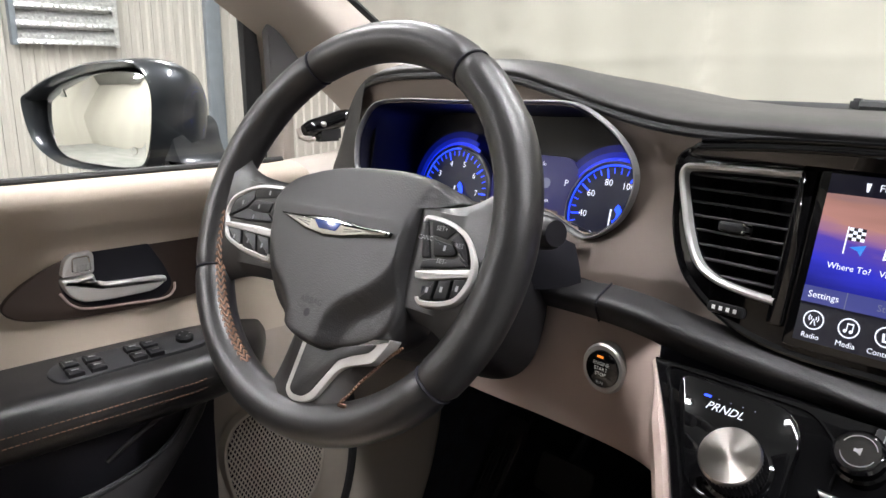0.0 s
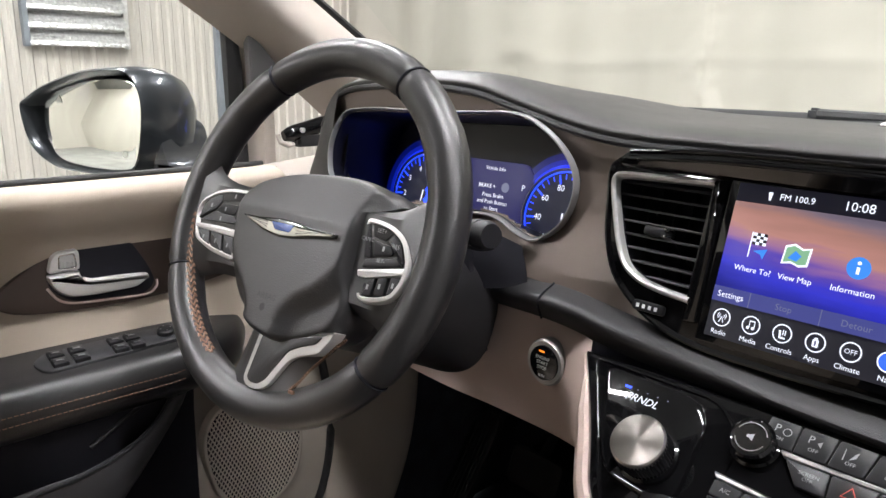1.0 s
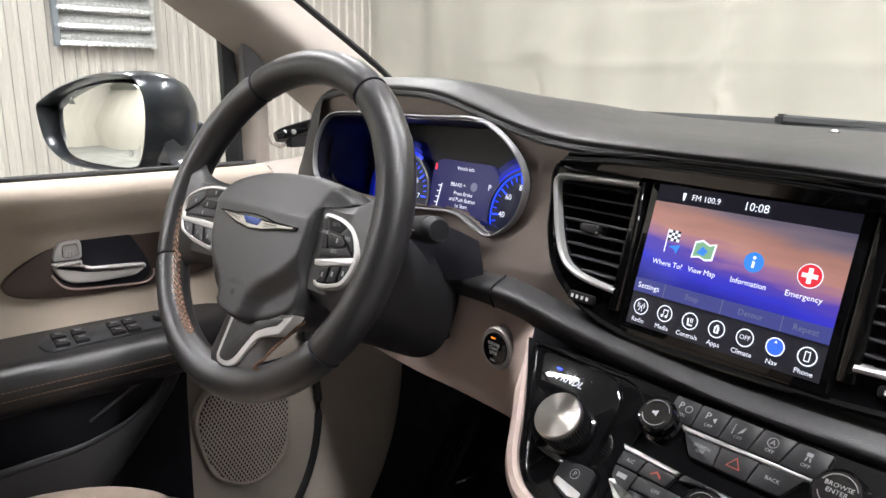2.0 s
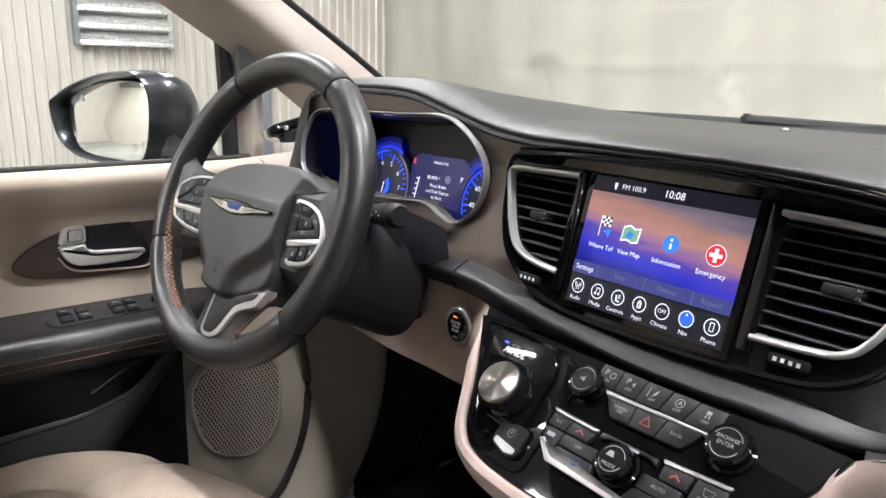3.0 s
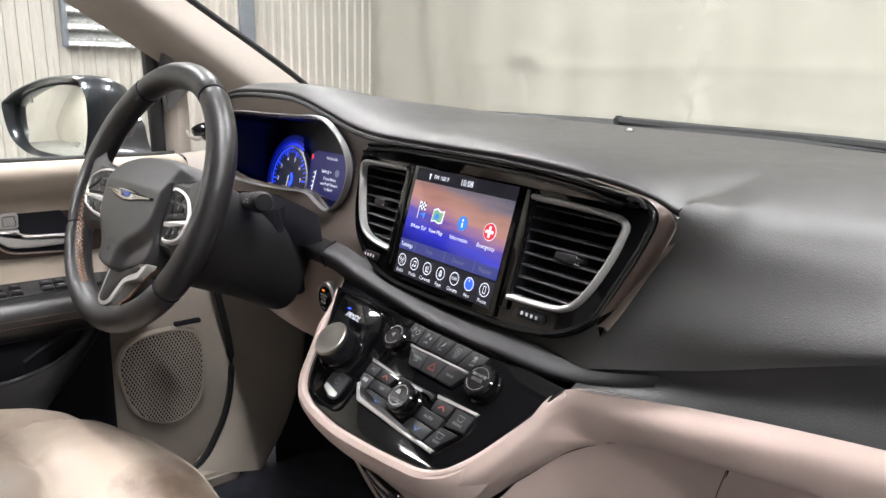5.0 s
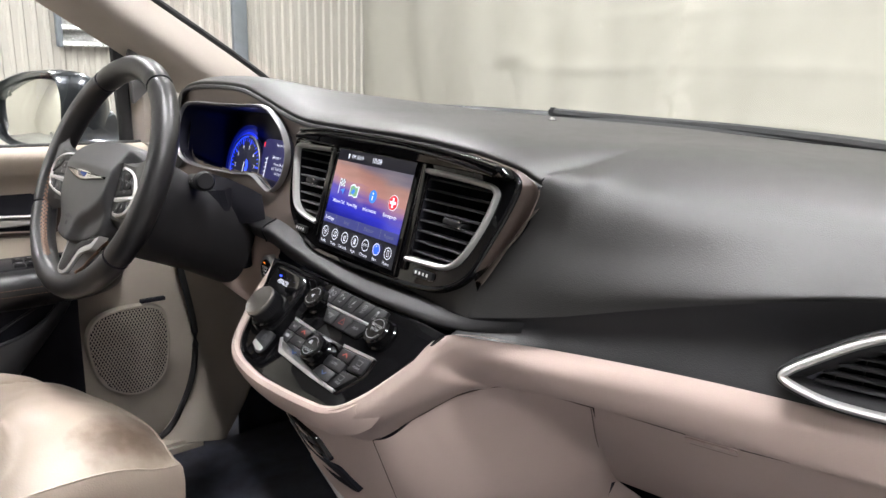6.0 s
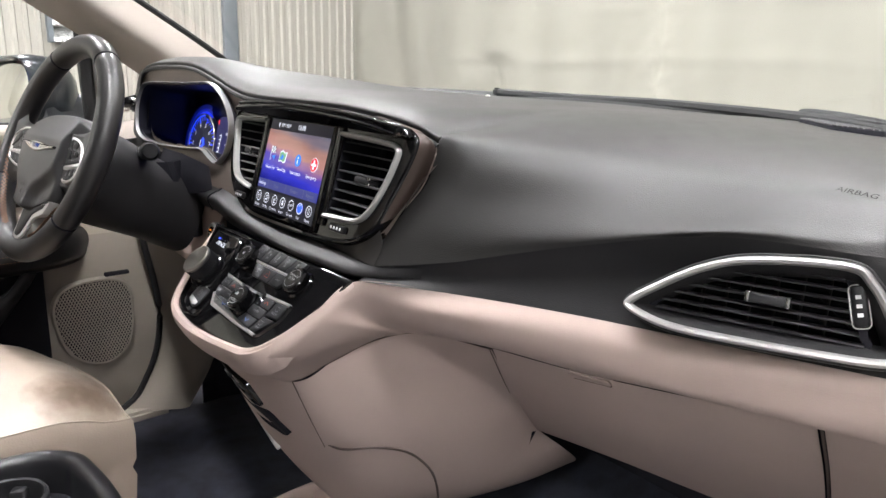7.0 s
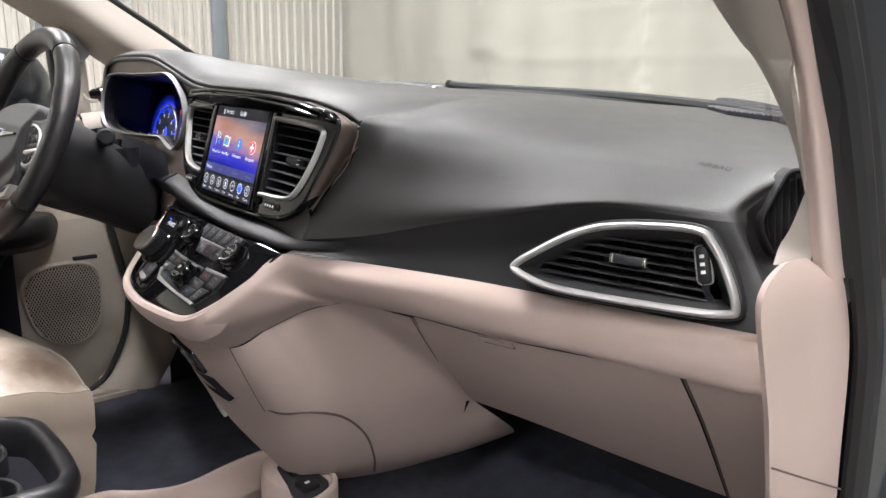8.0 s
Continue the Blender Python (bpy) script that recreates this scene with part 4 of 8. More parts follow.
def dials():
    tilt = DF
    for name, u, a_lo, a_hi, marks, lit in (("tachometer", -0.118, 258, 0, ("0", "1", "2", "3", "4", "5", "6", "7"), BLUEGLOW), ("speedometer", 0.115, 265, -15, ("0", "20", "40", "60", "80", "100", "120", "140"), BLUEGLOW)):
        v, r = -0.012, 0.055
        face = part(name, lathe(bmesh.new(), tilt, u, v, [(r + 0.004, -0.006), (r + 0.004, 0.0), (r, 0.001), (0.001, 0.001)], 60), DIALFACE, dash, "round dial with blue light and white numerals")
        bm = bmesh.new()
        hoop(bm, tilt, circle(u, v, r + 0.004, 60), [(0, 0), (-0.0005, 0.004), (0.002, 0.005), (0.0035, 0.002)])
        part("dial_rim", bm, RINGGREY, face)
        bm = bmesh.new()
        ring0 = circle(u, v, r + 0.0008, 60, a_lo - 20, a_hi + 90)
        ring1 = circle(u, v, r - 0.0008, 60, a_lo - 20, a_hi + 90)
        a, b = ring_verts(bm, tilt, ring0, 0.0025), ring_verts(bm, tilt, ring1, 0.0025)
        bridge(bm, a, b, closed=False)
        part("blue_ring", bm, lit, face)
        # three fading emissive rings stand in for the blurred glow outside the dial
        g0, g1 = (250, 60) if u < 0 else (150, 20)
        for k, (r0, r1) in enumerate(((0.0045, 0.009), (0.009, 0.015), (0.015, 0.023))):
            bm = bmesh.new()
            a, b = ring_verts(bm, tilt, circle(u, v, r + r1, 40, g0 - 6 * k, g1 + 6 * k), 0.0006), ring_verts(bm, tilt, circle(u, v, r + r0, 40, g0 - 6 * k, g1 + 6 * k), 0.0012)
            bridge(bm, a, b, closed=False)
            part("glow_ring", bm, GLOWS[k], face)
        n = len(marks)
        for i, s in enumerate(marks):
            a = radians(a_lo + (a_hi - a_lo) * i / (n - 1))
            words(s, 0.0105, tilt, u + 0.036 * math.cos(a), v + 0.036 * math.sin(a), 0.003, WHITEGLOW, face, "numeral")
        bm = bmesh.new()
        for i in range(4 * (n - 1) + 1):
            a = radians(a_lo + (a_hi - a_lo) * i / (4 * (n - 1)))
            lng = 0.010 if i % 4 == 0 else 0.005
            c, s = math.cos(a), math.sin(a)
            wd = 0.0009 if i % 4 == 0 else 0.0005
            bm.faces.new([bm.verts.new(tilt @ Vector((u + q * c - e * s, v + q * s + e * c, 0.0032))) for q, e in ((r - 0.004 - lng, -wd), (r - 0.003, -wd), (r - 0.003, wd), (r - 0.004 - lng, wd))])
        part("tick_marks", bm, BLUEGLOW, face)
        a = radians(a_lo + 4)
        bm = bmesh.new()
        c, s = math.cos(a), math.sin(a)
        bm.faces.new([bm.verts.new(tilt @ Vector((u + q * c - e * s, v + q * s + e * c, 0.005))) for q, e in ((-0.006, -0.0012), (0.046, -0.0004), (0.046, 0.0004), (-0.006, 0.0012))])
        part("needle", bm, WHITEGLOW, face)
        bm = bmesh.new()
        a, b = ring_verts(bm, tilt, circle(u, v, 0.014, 30, 60, -70), 0.004), ring_verts(bm, tilt, circle(u, v, 0.007, 30, 60, -70), 0.004)
        bridge(bm, a, b, closed=False)
        part("hub_light", bm, lit, face)
    disp = part("info_display", slab(bmesh.new(), tilt, rounded([(-0.060, -0.072), (0.060, -0.072), (0.066, 0.030), (0.052, 0.046), (-0.050, 0.046), (-0.062, 0.036)], 0.010), -0.004, 0.001, 0.001), BLUEDEEP, dash, "lit blue driver information display")
    words("Vehicle Info", 0.0068, tilt, 0.002, 0.036, 0.0015, WHITEGLOW, disp)
    for k, s in enumerate(("BRAKE +", "Press Brake", "and Push Button", "to Start")):
        words(s, 0.0074, tilt, 0.004 - (0.012 if k == 0 else 0), 0.013 - 0.0085 * k - (0.003 if k else 0), 0.0015, WHITEGLOW, disp)
    patch(tilt, circle(0.022, 0.0135, 0.0062), 0.0015, DIMGLOW, disp, "button_symbol")
    patch(tilt, rounded(rect(-0.057, 0.030, -0.0535, 0.0385), 0.001), 0.002, REDGLOW, disp, "warning_light")
    for k in range(7):
        patch(tilt, rect(-0.052 + 0.001 * k, -0.040 + 0.008 * k, -0.047 + 0.001 * k, -0.0385 + 0.008 * k), 0.0016, WHITEGLOW, disp, "gauge_mark")
    patch(tilt, [(-0.0475, -0.042), (-0.0455, -0.042), (-0.0385, 0.012), (-0.0405, 0.012)], 0.0015, WHITEGLOW, disp, "gauge_scale")
    words("P", 0.011, tilt, 0.05, 0.016, 0.0015, WHITEGLOW, disp)


dials()


# ---- middle stack: gloss bezel, screen, vents ----
stack = part("centre_bezel", hoop(bmesh.new(), BF, bezel_line, [(-0.002, -0.02), (-0.0005, 0.0005), (0.0008, 0.0022), (0.0024, 0.0026), (0.0045, 0.0012), (0.006, 0.0002), (0.007, -0.02)], bezel_bend), GLOSS, dash, "piano black bezel round screen and vents")
VENT_L = [(-0.112, -0.0445), (-0.138, -0.0425), (-0.163, -0.0375), (-0.182, -0.026), (-0.196, -0.003), (-0.207, 0.025), (-0.214, 0.046), (-0.2125, 0.0555), (-0.203, 0.0590), (-0.17, 0.0602), (-0.113, 0.0615)]
VENT_R = [(0.098, 0.0585), (0.14, 0.0582), (0.180, 0.0568), (0.198, 0.0548), (0.2065, 0.0485), (0.2065, 0.038), (0.201, 0.014), (0.190, -0.014), (0.179, -0.0325), (0.168, -0.0415), (0.150, -0.0465), (0.098, -0.0490)]


def side_step(path, d):
    """An open path moved to its right by d."""
    k = len(path)
    out = []
    for i in range(k):
        t = np.array(path[min(i + 1, k - 1)][:2]) - np.array(path[max(i - 1, 0)][:2])
        out.append(np.array(path[i][:2]) + d * np.array((t[1], -t[0])) / (np.linalg.norm(t) or 1))
    return out


def vent(outline, frame, bend, parent, slats, tab_u, tab_v, tab_w, depth=0.035, rim=0.0056):
    # the chrome runs round the outer sides and stops at the screen
    path = spline(outline, 64)
    bm = bmesh.new()
    rings = [ring_verts(bm, frame, side_step(path, d), w, bend) for d, w in ((-0.001, -0.004), (-0.0004, 0.004), (0.0008, 0.0058), (rim * 0.45, 0.0062), (rim * 0.85, 0.0044), (rim, 0.001), (rim + 0.0008, -0.012))]
    for a, b in zip(rings, rings[1:]):
        bridge(bm, a, b, closed=False)
    v = part("air_vent", bm, SATIN, parent, "air vent with satin chrome surround")
    well = side_step(path, rim)
    bm = bmesh.new()
    rings = [ring_verts(bm, frame, inset(well, d), w, bend) for d, w in ((0, 0.0), (0.001, -0.012), (0.004, -depth))]
    bridge(bm, rings[0], rings[1]), bridge(bm, rings[1], rings[2])
    bm.faces.new(rings[2])
    part("vent_well", bm, DARK, v)
    lo, hi = min(p[1] for p in well), max(p[1] for p in well)
    for k in range(slats):
        y = lo + (hi - lo) * (k + 0.6) / slats
        xs = []
        for i in range(len(well)):
            a, b = well[i], well[(i + 1) % len(well)]
            if (a[1] > y) != (b[1] > y):
                xs.append(a[0] + (b[0] - a[0]) * (y - a[1]) / (b[1] - a[1]))
        if len(xs) < 2:
            continue
        x0, x1 = min(xs) + 0.0005, max(xs) - 0.0005
        bm = bmesh.new()
        n = 8
        prof = [(0.0, -0.002), (0.0012, -0.0005), (0.0024, -0.002), (0.0034, -0.022), (0.0018, -0.022)]
        rings = [[bm.verts.new(frame @ Vector((x0 + (x1 - x0) * i / n, y - 0.0012 + dv, w - 0.003 + bend(x0 + (x1 - x0) * i / n, y)))) for dv, w in prof] for i in range(n + 1)]
        for a, b in zip(rings, rings[1:]):
            bridge(bm, a, b)
        part("slat", bm, SLAT, v)
    for k in range(5):
        u = min(p[0] for p in well) + (max(p[0] for p in well) - min(p[0] for p in well)) * (k + 1) / 6
        vs = []
        for i in range(len(well)):
            a, b = well[i], well[(i + 1) % len(well)]
            if (a[0] > u) != (b[0] > u):
                vs.append(a[1] + (b[1] - a[1]) * (u - a[0]) / (b[0] - a[0]))
        bm = bmesh.new()
        slab(bm, frame, rect(u - 0.0006, min(vs), u + 0.0006, max(vs)), -0.036 + bend(u, 0), -0.026 + bend(u, 0), 0.0003)
        part("inner_vane", bm, DARK, v)
    tab = part("vent_tab", slab(bmesh.new(), frame, rounded(rect(tab_u - tab_w, tab_v - 0.0042, tab_u + tab_w, tab_v + 0.0042), 0.003), -0.014, 0.0005, 0.002, bend), DULL, v)
    for dv in (-0.0032, 0.0032):
        part("tab_end", slab(bmesh.new(), frame, rounded(rect(tab_u + tab_w - 0.003, tab_v + dv - 0.0016, tab_u + tab_w + 0.001, tab_v + dv + 0.0016), 0.001), -0.008, 0.0014, 0.0008, bend), CHROME, tab)
    return v


def stack_parts():
    # face of the bezel behind screen and vents
    rim = inset(bezel_line, 0.0052)
    rows = [[BF @ Vector((u, v, bezel_bend(u, v))) for u in np.linspace(-0.222, 0.234, 304)] for v in np.linspace(-0.09, 0.09, 120)]
    holes = [(BF, side_step(spline(o, 64), 0.003)) for o in (VENT_L, VENT_R)]
    outside = [(-0.5, -0.5), (0.5, -0.5), (0.5, 0.5), (-0.5, 0.5), (-0.5, -0.499)] + [tuple(p) for p in rim] + [tuple(rim[0])]
    part("bezel_face", holed(bmesh.new(), rows, holes + [(BF, outside)]), GLOSS, stack)
    part("brow", slab(bmesh.new(), BF, rounded([(-0.212, 0.064), (0.225, 0.064), (0.212, 0.076), (0.05, 0.086), (-0.09, 0.085), (-0.20, 0.079)], 0.008), 0.0, 0.014, 0.006, bezel_bend), GLOSS, stack)
    for dv, w in ((0.0, 0.0125), (-0.0075, 0.0145)):
        line = [tuple(BF @ Vector((u, v + dv, w + bezel_bend(u, v)))) for u, v in spline([(-0.196, 0.0775), (-0.13, 0.0825), (-0.05, 0.0838), (0.05, 0.0832), (0.14, 0.0788), (0.205, 0.0722)], 50)]
        part("brow_ridge", tube(bmesh.new(), line, 0.0022, 10), GLOSS, stack)
    vent(VENT_L, BF, bezel_bend, stack, 8, -0.160, 0.010, 0.012)
    vent(VENT_R, BF, bezel_bend, stack, 8, 0.152, 0.006, 0.014)
    for u, label in ((-0.148, ""), (0.131, "")):
        w = part("vent_wheel", slab(bmesh.new(), BF, rounded(rect(u - 0.016, -0.062, u + 0.016, -0.0525), 0.004), 0, 0.004, 0.002, bezel_bend), KEY, stack)
        for k in range(4):
            patch(BF, rect(u - 0.011 + 0.006 * k, -0.059, u - 0.008 + 0.006 * k, -0.0555), 0.0045, WHITEMARK, w, "mark", bend=bezel_bend)
    for u0, u1 in ((-0.1150, -0.102), (0.088, 0.1010)):
        part("screen_pillar", slab(bmesh.new(), BF, rounded(rect(u0, -0.060, u1, 0.064), 0.003), 0, 0.0036, 0.0015, bezel_bend), GLOSS, stack)


stack_parts()


def sunset_material():
    """The display's background: bands of a dusk sky over dark blue hills."""
    m = bpy.data.materials.new("dusk_display")
    m.use_nodes = True
    t = m.node_tree
    b = t.nodes["Principled BSDF"]
    b.inputs["Base Color"].default_value, b.inputs["Roughness"].default_value = (0.004, 0.004, 0.006, 1), 0.12
    coord, sep, ramp, noi, mix = (t.nodes.new("ShaderNode" + k) for k in ("TexCoord", "SeparateXYZ", "ValToRGB", "TexNoise", "Math"))
    mp = t.nodes.new("ShaderNodeMapping")
    mp.inputs["Scale"].default_value = (14, 14, 90)
    t.links.new(coord.outputs["Object"], mp.inputs[0])
    t.links.new(mp.outputs[0], noi.inputs["Vector"])
    noi.inputs["Scale"].default_value, noi.inputs["Detail"].default_value = 1.0, 3
    t.links.new(coord.outputs["Object"], sep.inputs[0])
    mix.operation = "MULTIPLY_ADD"
    mix.inputs[1].default_value, mix.inputs[2].default_value = 8.7, 0.44
    t.links.new(sep.outputs["Z"], mix.inputs[0])
    wob = t.nodes.new("ShaderNodeMath")
    wob.operation = "MULTIPLY_ADD"
    wob.inputs[1].default_value = 0.22
    t.links.new(noi.outputs[0], wob.inputs[0])
    t.links.new(mix.outputs[0], wob.inputs[2])
    side = t.nodes.new("ShaderNodeMath")
    side.operation = "MULTIPLY_ADD"
    side.inputs[1].default_value = 1.1
    t.links.new(sep.outputs["X"], side.inputs[0])
    t.links.new(wob.outputs[0], side.inputs[2])
    t.links.new(side.outputs[0], ramp.inputs[0])
    e = ramp.color_ramp.elements
    e[0].position, e[0].color = 0.20, (0.012, 0.016, 0.26, 1)
    e[1].position, e[1].color = 1.0, (0.09, 0.09, 0.15, 1)
    for p, c in ((0.40, (0.04, 0.045, 0.70, 1)), (0.50, (0.11, 0.07, 0.52, 1)), (0.57, (0.36, 0.17, 0.40, 1)), (0.66, (0.58, 0.28, 0.24, 1)), (0.78, (0.46, 0.23, 0.19, 1)), (0.88, (0.22, 0.17, 0.22, 1))):
        k = e.new(p)
        k.color = c
    t.links.new(ramp.outputs[0], b.inputs["Emission Color"])
    b.inputs["Emission Strength"].default_value = 0.9
    return m


def touch_screen():
    s = part("touch_screen", slab(bmesh.new(), BF, rounded(rect(-0.100, -0.072, 0.086, 0.0665), 0.003), 0, 0.003, 0.001), GLOSS, stack, "lit touch screen with a dusk picture and white icons")
    black = glowing("black_display", (0.004, 0.004, 0.012), 1.0)
    bar = glowing("blue_bar_display", (0.05, 0.06, 0.30), 0.9)
    L, R, B, T = -0.0925, 0.0785, -0.0655, 0.0625
    patch(BF, rect(L, B, R, T), 0.0034, black, s, "display")
    patch(BF, rect(L, -0.036, R, 0.0475), 0.0038, sunset_material(), s, "picture")
    patch(BF, rect(L, -0.036, R, -0.0235), 0.0042, bar, s, "menu_bar")
    for u in (-0.062, -0.008, 0.042):
        patch(BF, rect(u - 0.0003, -0.036, u + 0.0003, -0.0235), 0.0045, DIMGLOW, s, "divider")
    w = 0.0048
    words("FM 100.9", 0.0072, BF, -0.058, 0.0545, w, WHITEGLOW, s, align="LEFT")
    words("10:08", 0.0098, BF, 0.000, 0.0545, w, WHITEGLOW, s)
    patch(BF, [(-0.066, 0.051), (-0.0645, 0.051), (-0.0635, 0.0575), (-0.067, 0.0575)], w, WHITEGLOW, s, "aerial_symbol")
    for u, text, v, mat in ((-0.0775, "Settings", -0.0298, WHITEGLOW), (-0.035, "Stop", -0.0298, DIMGLOW), (0.017, "Detour", -0.0298, DIMGLOW), (0.0605, "Repeat", -0.0298, DIMGLOW)):
        words(text, 0.0070, BF, u, v, w, mat, s)
    for k, text in enumerate(("Radio", "Media", "Controls", "Apps", "Climate", "Nav", "Phone")):
        u = L + 0.0122 + 0.02443 * k
        words(text, 0.0056, BF, u, -0.0608, w, WHITEGLOW, s)
        lit = BLUEGLOW if text == "Nav" else WHITEGLOW
        bm = bmesh.new()
        a, b = ring_verts(bm, BF, circle(u, -0.0485, 0.0074, 28), w), ring_verts(bm, BF, circle(u, -0.0485, 0.0064, 28), w)
        bridge(bm, a, b)
        icon = part("icon_ring", bm, WHITEGLOW, s)
        if text == "Nav":
            patch(BF, circle(u, -0.0485, 0.0062), w, BLUEGLOW, icon, "disc")
            patch(BF, [(u - 0.0012, -0.0455), (u + 0.0012, -0.0455), (u, -0.0432)], w + 0.0004, WHITEGLOW, icon, "pointer")
        elif text == "Climate":
            words("OFF", 0.0052, BF, u, -0.0485, w, WHITEGLOW, icon)
        elif text == "Phone":
            bm = bmesh.new()
            hoop(bm, BF, rounded(rect(u - 0.0022, -0.0525, u + 0.0022, -0.0445), 0.0008), [(0, w), (0.0008, w)], closed_profile=False)
            part("phone_symbol", bm, WHITEGLOW, icon)
        elif text == "Media":
            for du in (-0.0022, 0.0018):
                patch(BF, circle(u + du, -0.0508, 0.0013, 12), w, WHITEGLOW, icon, "note")
                patch(BF, rect(u + du + 0.0006, -0.0508, u + du + 0.0013, -0.0452), w, WHITEGLOW, icon, "stem")
            patch(BF, rect(u - 0.0016, -0.0458, u + 0.0031, -0.0448), w, WHITEGLOW, icon, "beam")
        elif text == "Apps":
            patch(BF, rounded(rect(u - 0.0022, -0.0520, u + 0.0022, -0.0462), 0.001), w, WHITEGLOW, icon, "bag")
            patch(BF, rect(u - 0.0006, -0.0510, u + 0.0006, -0.0470), w + 0.0003, BLUEDEEP, icon, "slot")
            patch(BF, rect(u - 0.0012, -0.0460, u + 0.0012, -0.0448), w, WHITEGLOW, icon, "bag_top")
        elif text == "Radio":
            patch(BF, [(u - 0.0022, -0.0525), (u - 0.0013, -0.0525), (u + 0.0003, -0.0475), (u - 0.0003, -0.0475)], w, WHITEGLOW, icon, "mast")
            patch(BF, [(u + 0.0013, -0.0525), (u + 0.0022, -0.0525), (u + 0.0003, -0.0475), (u - 0.0003, -0.0475)], w, WHITEGLOW, icon, "mast")
            for r in (0.0022, 0.0038):
                for a0 in (-40, 140):
                    bm = bmesh.new()
                    a, b = ring_verts(bm, BF, circle(u, -0.0472, r, 8, a0, a0 + 80), w), ring_verts(bm, BF, circle(u, -0.0472, r - 0.0007, 8, a0, a0 + 80), w)
                    bridge(bm, a, b, closed=False)
                    part("wave", bm, WHITEGLOW, icon)
        else:
            patch(BF, [(u - 0.002, -0.0525), (u + 0.0028, -0.0525), (u + 0.0028, -0.0512), (u - 0.0006, -0.051), (u - 0.0012, -0.0462), (u - 0.0028, -0.0462)], w, WHITEGLOW, icon, "seat_symbol")
            for r in (0.0, 0.0016):
                patch(BF, rect(u + 0.0003 + r, -0.0495, u + 0.001 + r, -0.0455), w, WHITEGLOW, icon, "wave")
    # large icons
    words("Where To?", 0.0064, BF, -0.0655, -0.006, w, WHITEGLOW, s)
    words("View Map", 0.0064, BF, -0.0325, -0.006, w, WHITEGLOW, s)
    words("Information", 0.0064, BF, 0.0085, -0.006, w, WHITEGLOW, s)
    words("Emergency", 0.0064, BF, 0.0525, -0.006, w, WHITEGLOW, s)
    flag = patch(BF, rect(-0.0722, 0.004, -0.0712, 0.0245), w, WHITEGLOW, s, "flag_pole")
    for i in range(4):
        for j in range(4):
            q = -0.0708 + 0.0028 * i
            patch(BF, rect(q, 0.0145 + 0.0024 * j, q + 0.0028, 0.0169 + 0.0024 * j), w, WHITEGLOW if (i + j) % 2 else black, flag, "check")
    sky = glowing("sky_blue_display", (0.03, 0.22, 0.75), 1.3)
    green = glowing("green_display", (0.25, 0.5, 0.30), 1.0)
    red = glowing("red_icon_display", (0.75, 0.02, 0.04), 1.2)
    patch(BF, [(-0.0685, 0.0095), (-0.0575, 0.0125), (-0.060, 0.004), (-0.0625, 0.0075)], w, sky, flag, "arrow")
    mp = patch(BF, [(-0.0455, 0.004), (-0.038, 0.0055), (-0.032, 0.0035), (-0.0255, 0.005), (-0.0245, 0.0195), (-0.031, 0.018), (-0.0375, 0.021), (-0.0445, 0.0185)], w, WHITEGLOW, s, "map_icon")
    patch(BF, [(-0.044, 0.0055), (-0.038, 0.007), (-0.0322, 0.005), (-0.0268, 0.0063), (-0.026, 0.018), (-0.031, 0.0165), (-0.0375, 0.0193), (-0.0432, 0.017)], w + 0.0004, green, mp, "map_land")
    patch(BF, [(-0.041, 0.009), (-0.034, 0.0075), (-0.031, 0.012), (-0.036, 0.0155)], w + 0.0008, sky, mp, "map_water")
    d = patch(BF, circle(0.009, 0.0115, 0.0082, 30), w, sky, s, "info_icon")
    patch(BF, rect(0.0079, 0.007, 0.0101, 0.0122), w + 0.0004, WHITEGLOW, d, "info_stem")
    patch(BF, circle(0.009, 0.0152, 0.0014, 12), w + 0.0004, WHITEGLOW, d, "info_dot")
    d = patch(BF, circle(0.0535, 0.0105, 0.0095, 30), w, WHITEGLOW, s, "emergency_icon")
    patch(BF, circle(0.0535, 0.0105, 0.0088, 30), w + 0.0003, red, d, "disc")
    patch(BF, rect(0.0475, 0.0088, 0.0595, 0.0122), w + 0.0006, WHITEGLOW, d, "cross")
    patch(BF, rect(0.0518, 0.0045, 0.0552, 0.0165), w + 0.0006, WHITEGLOW, d, "cross")


touch_screen()


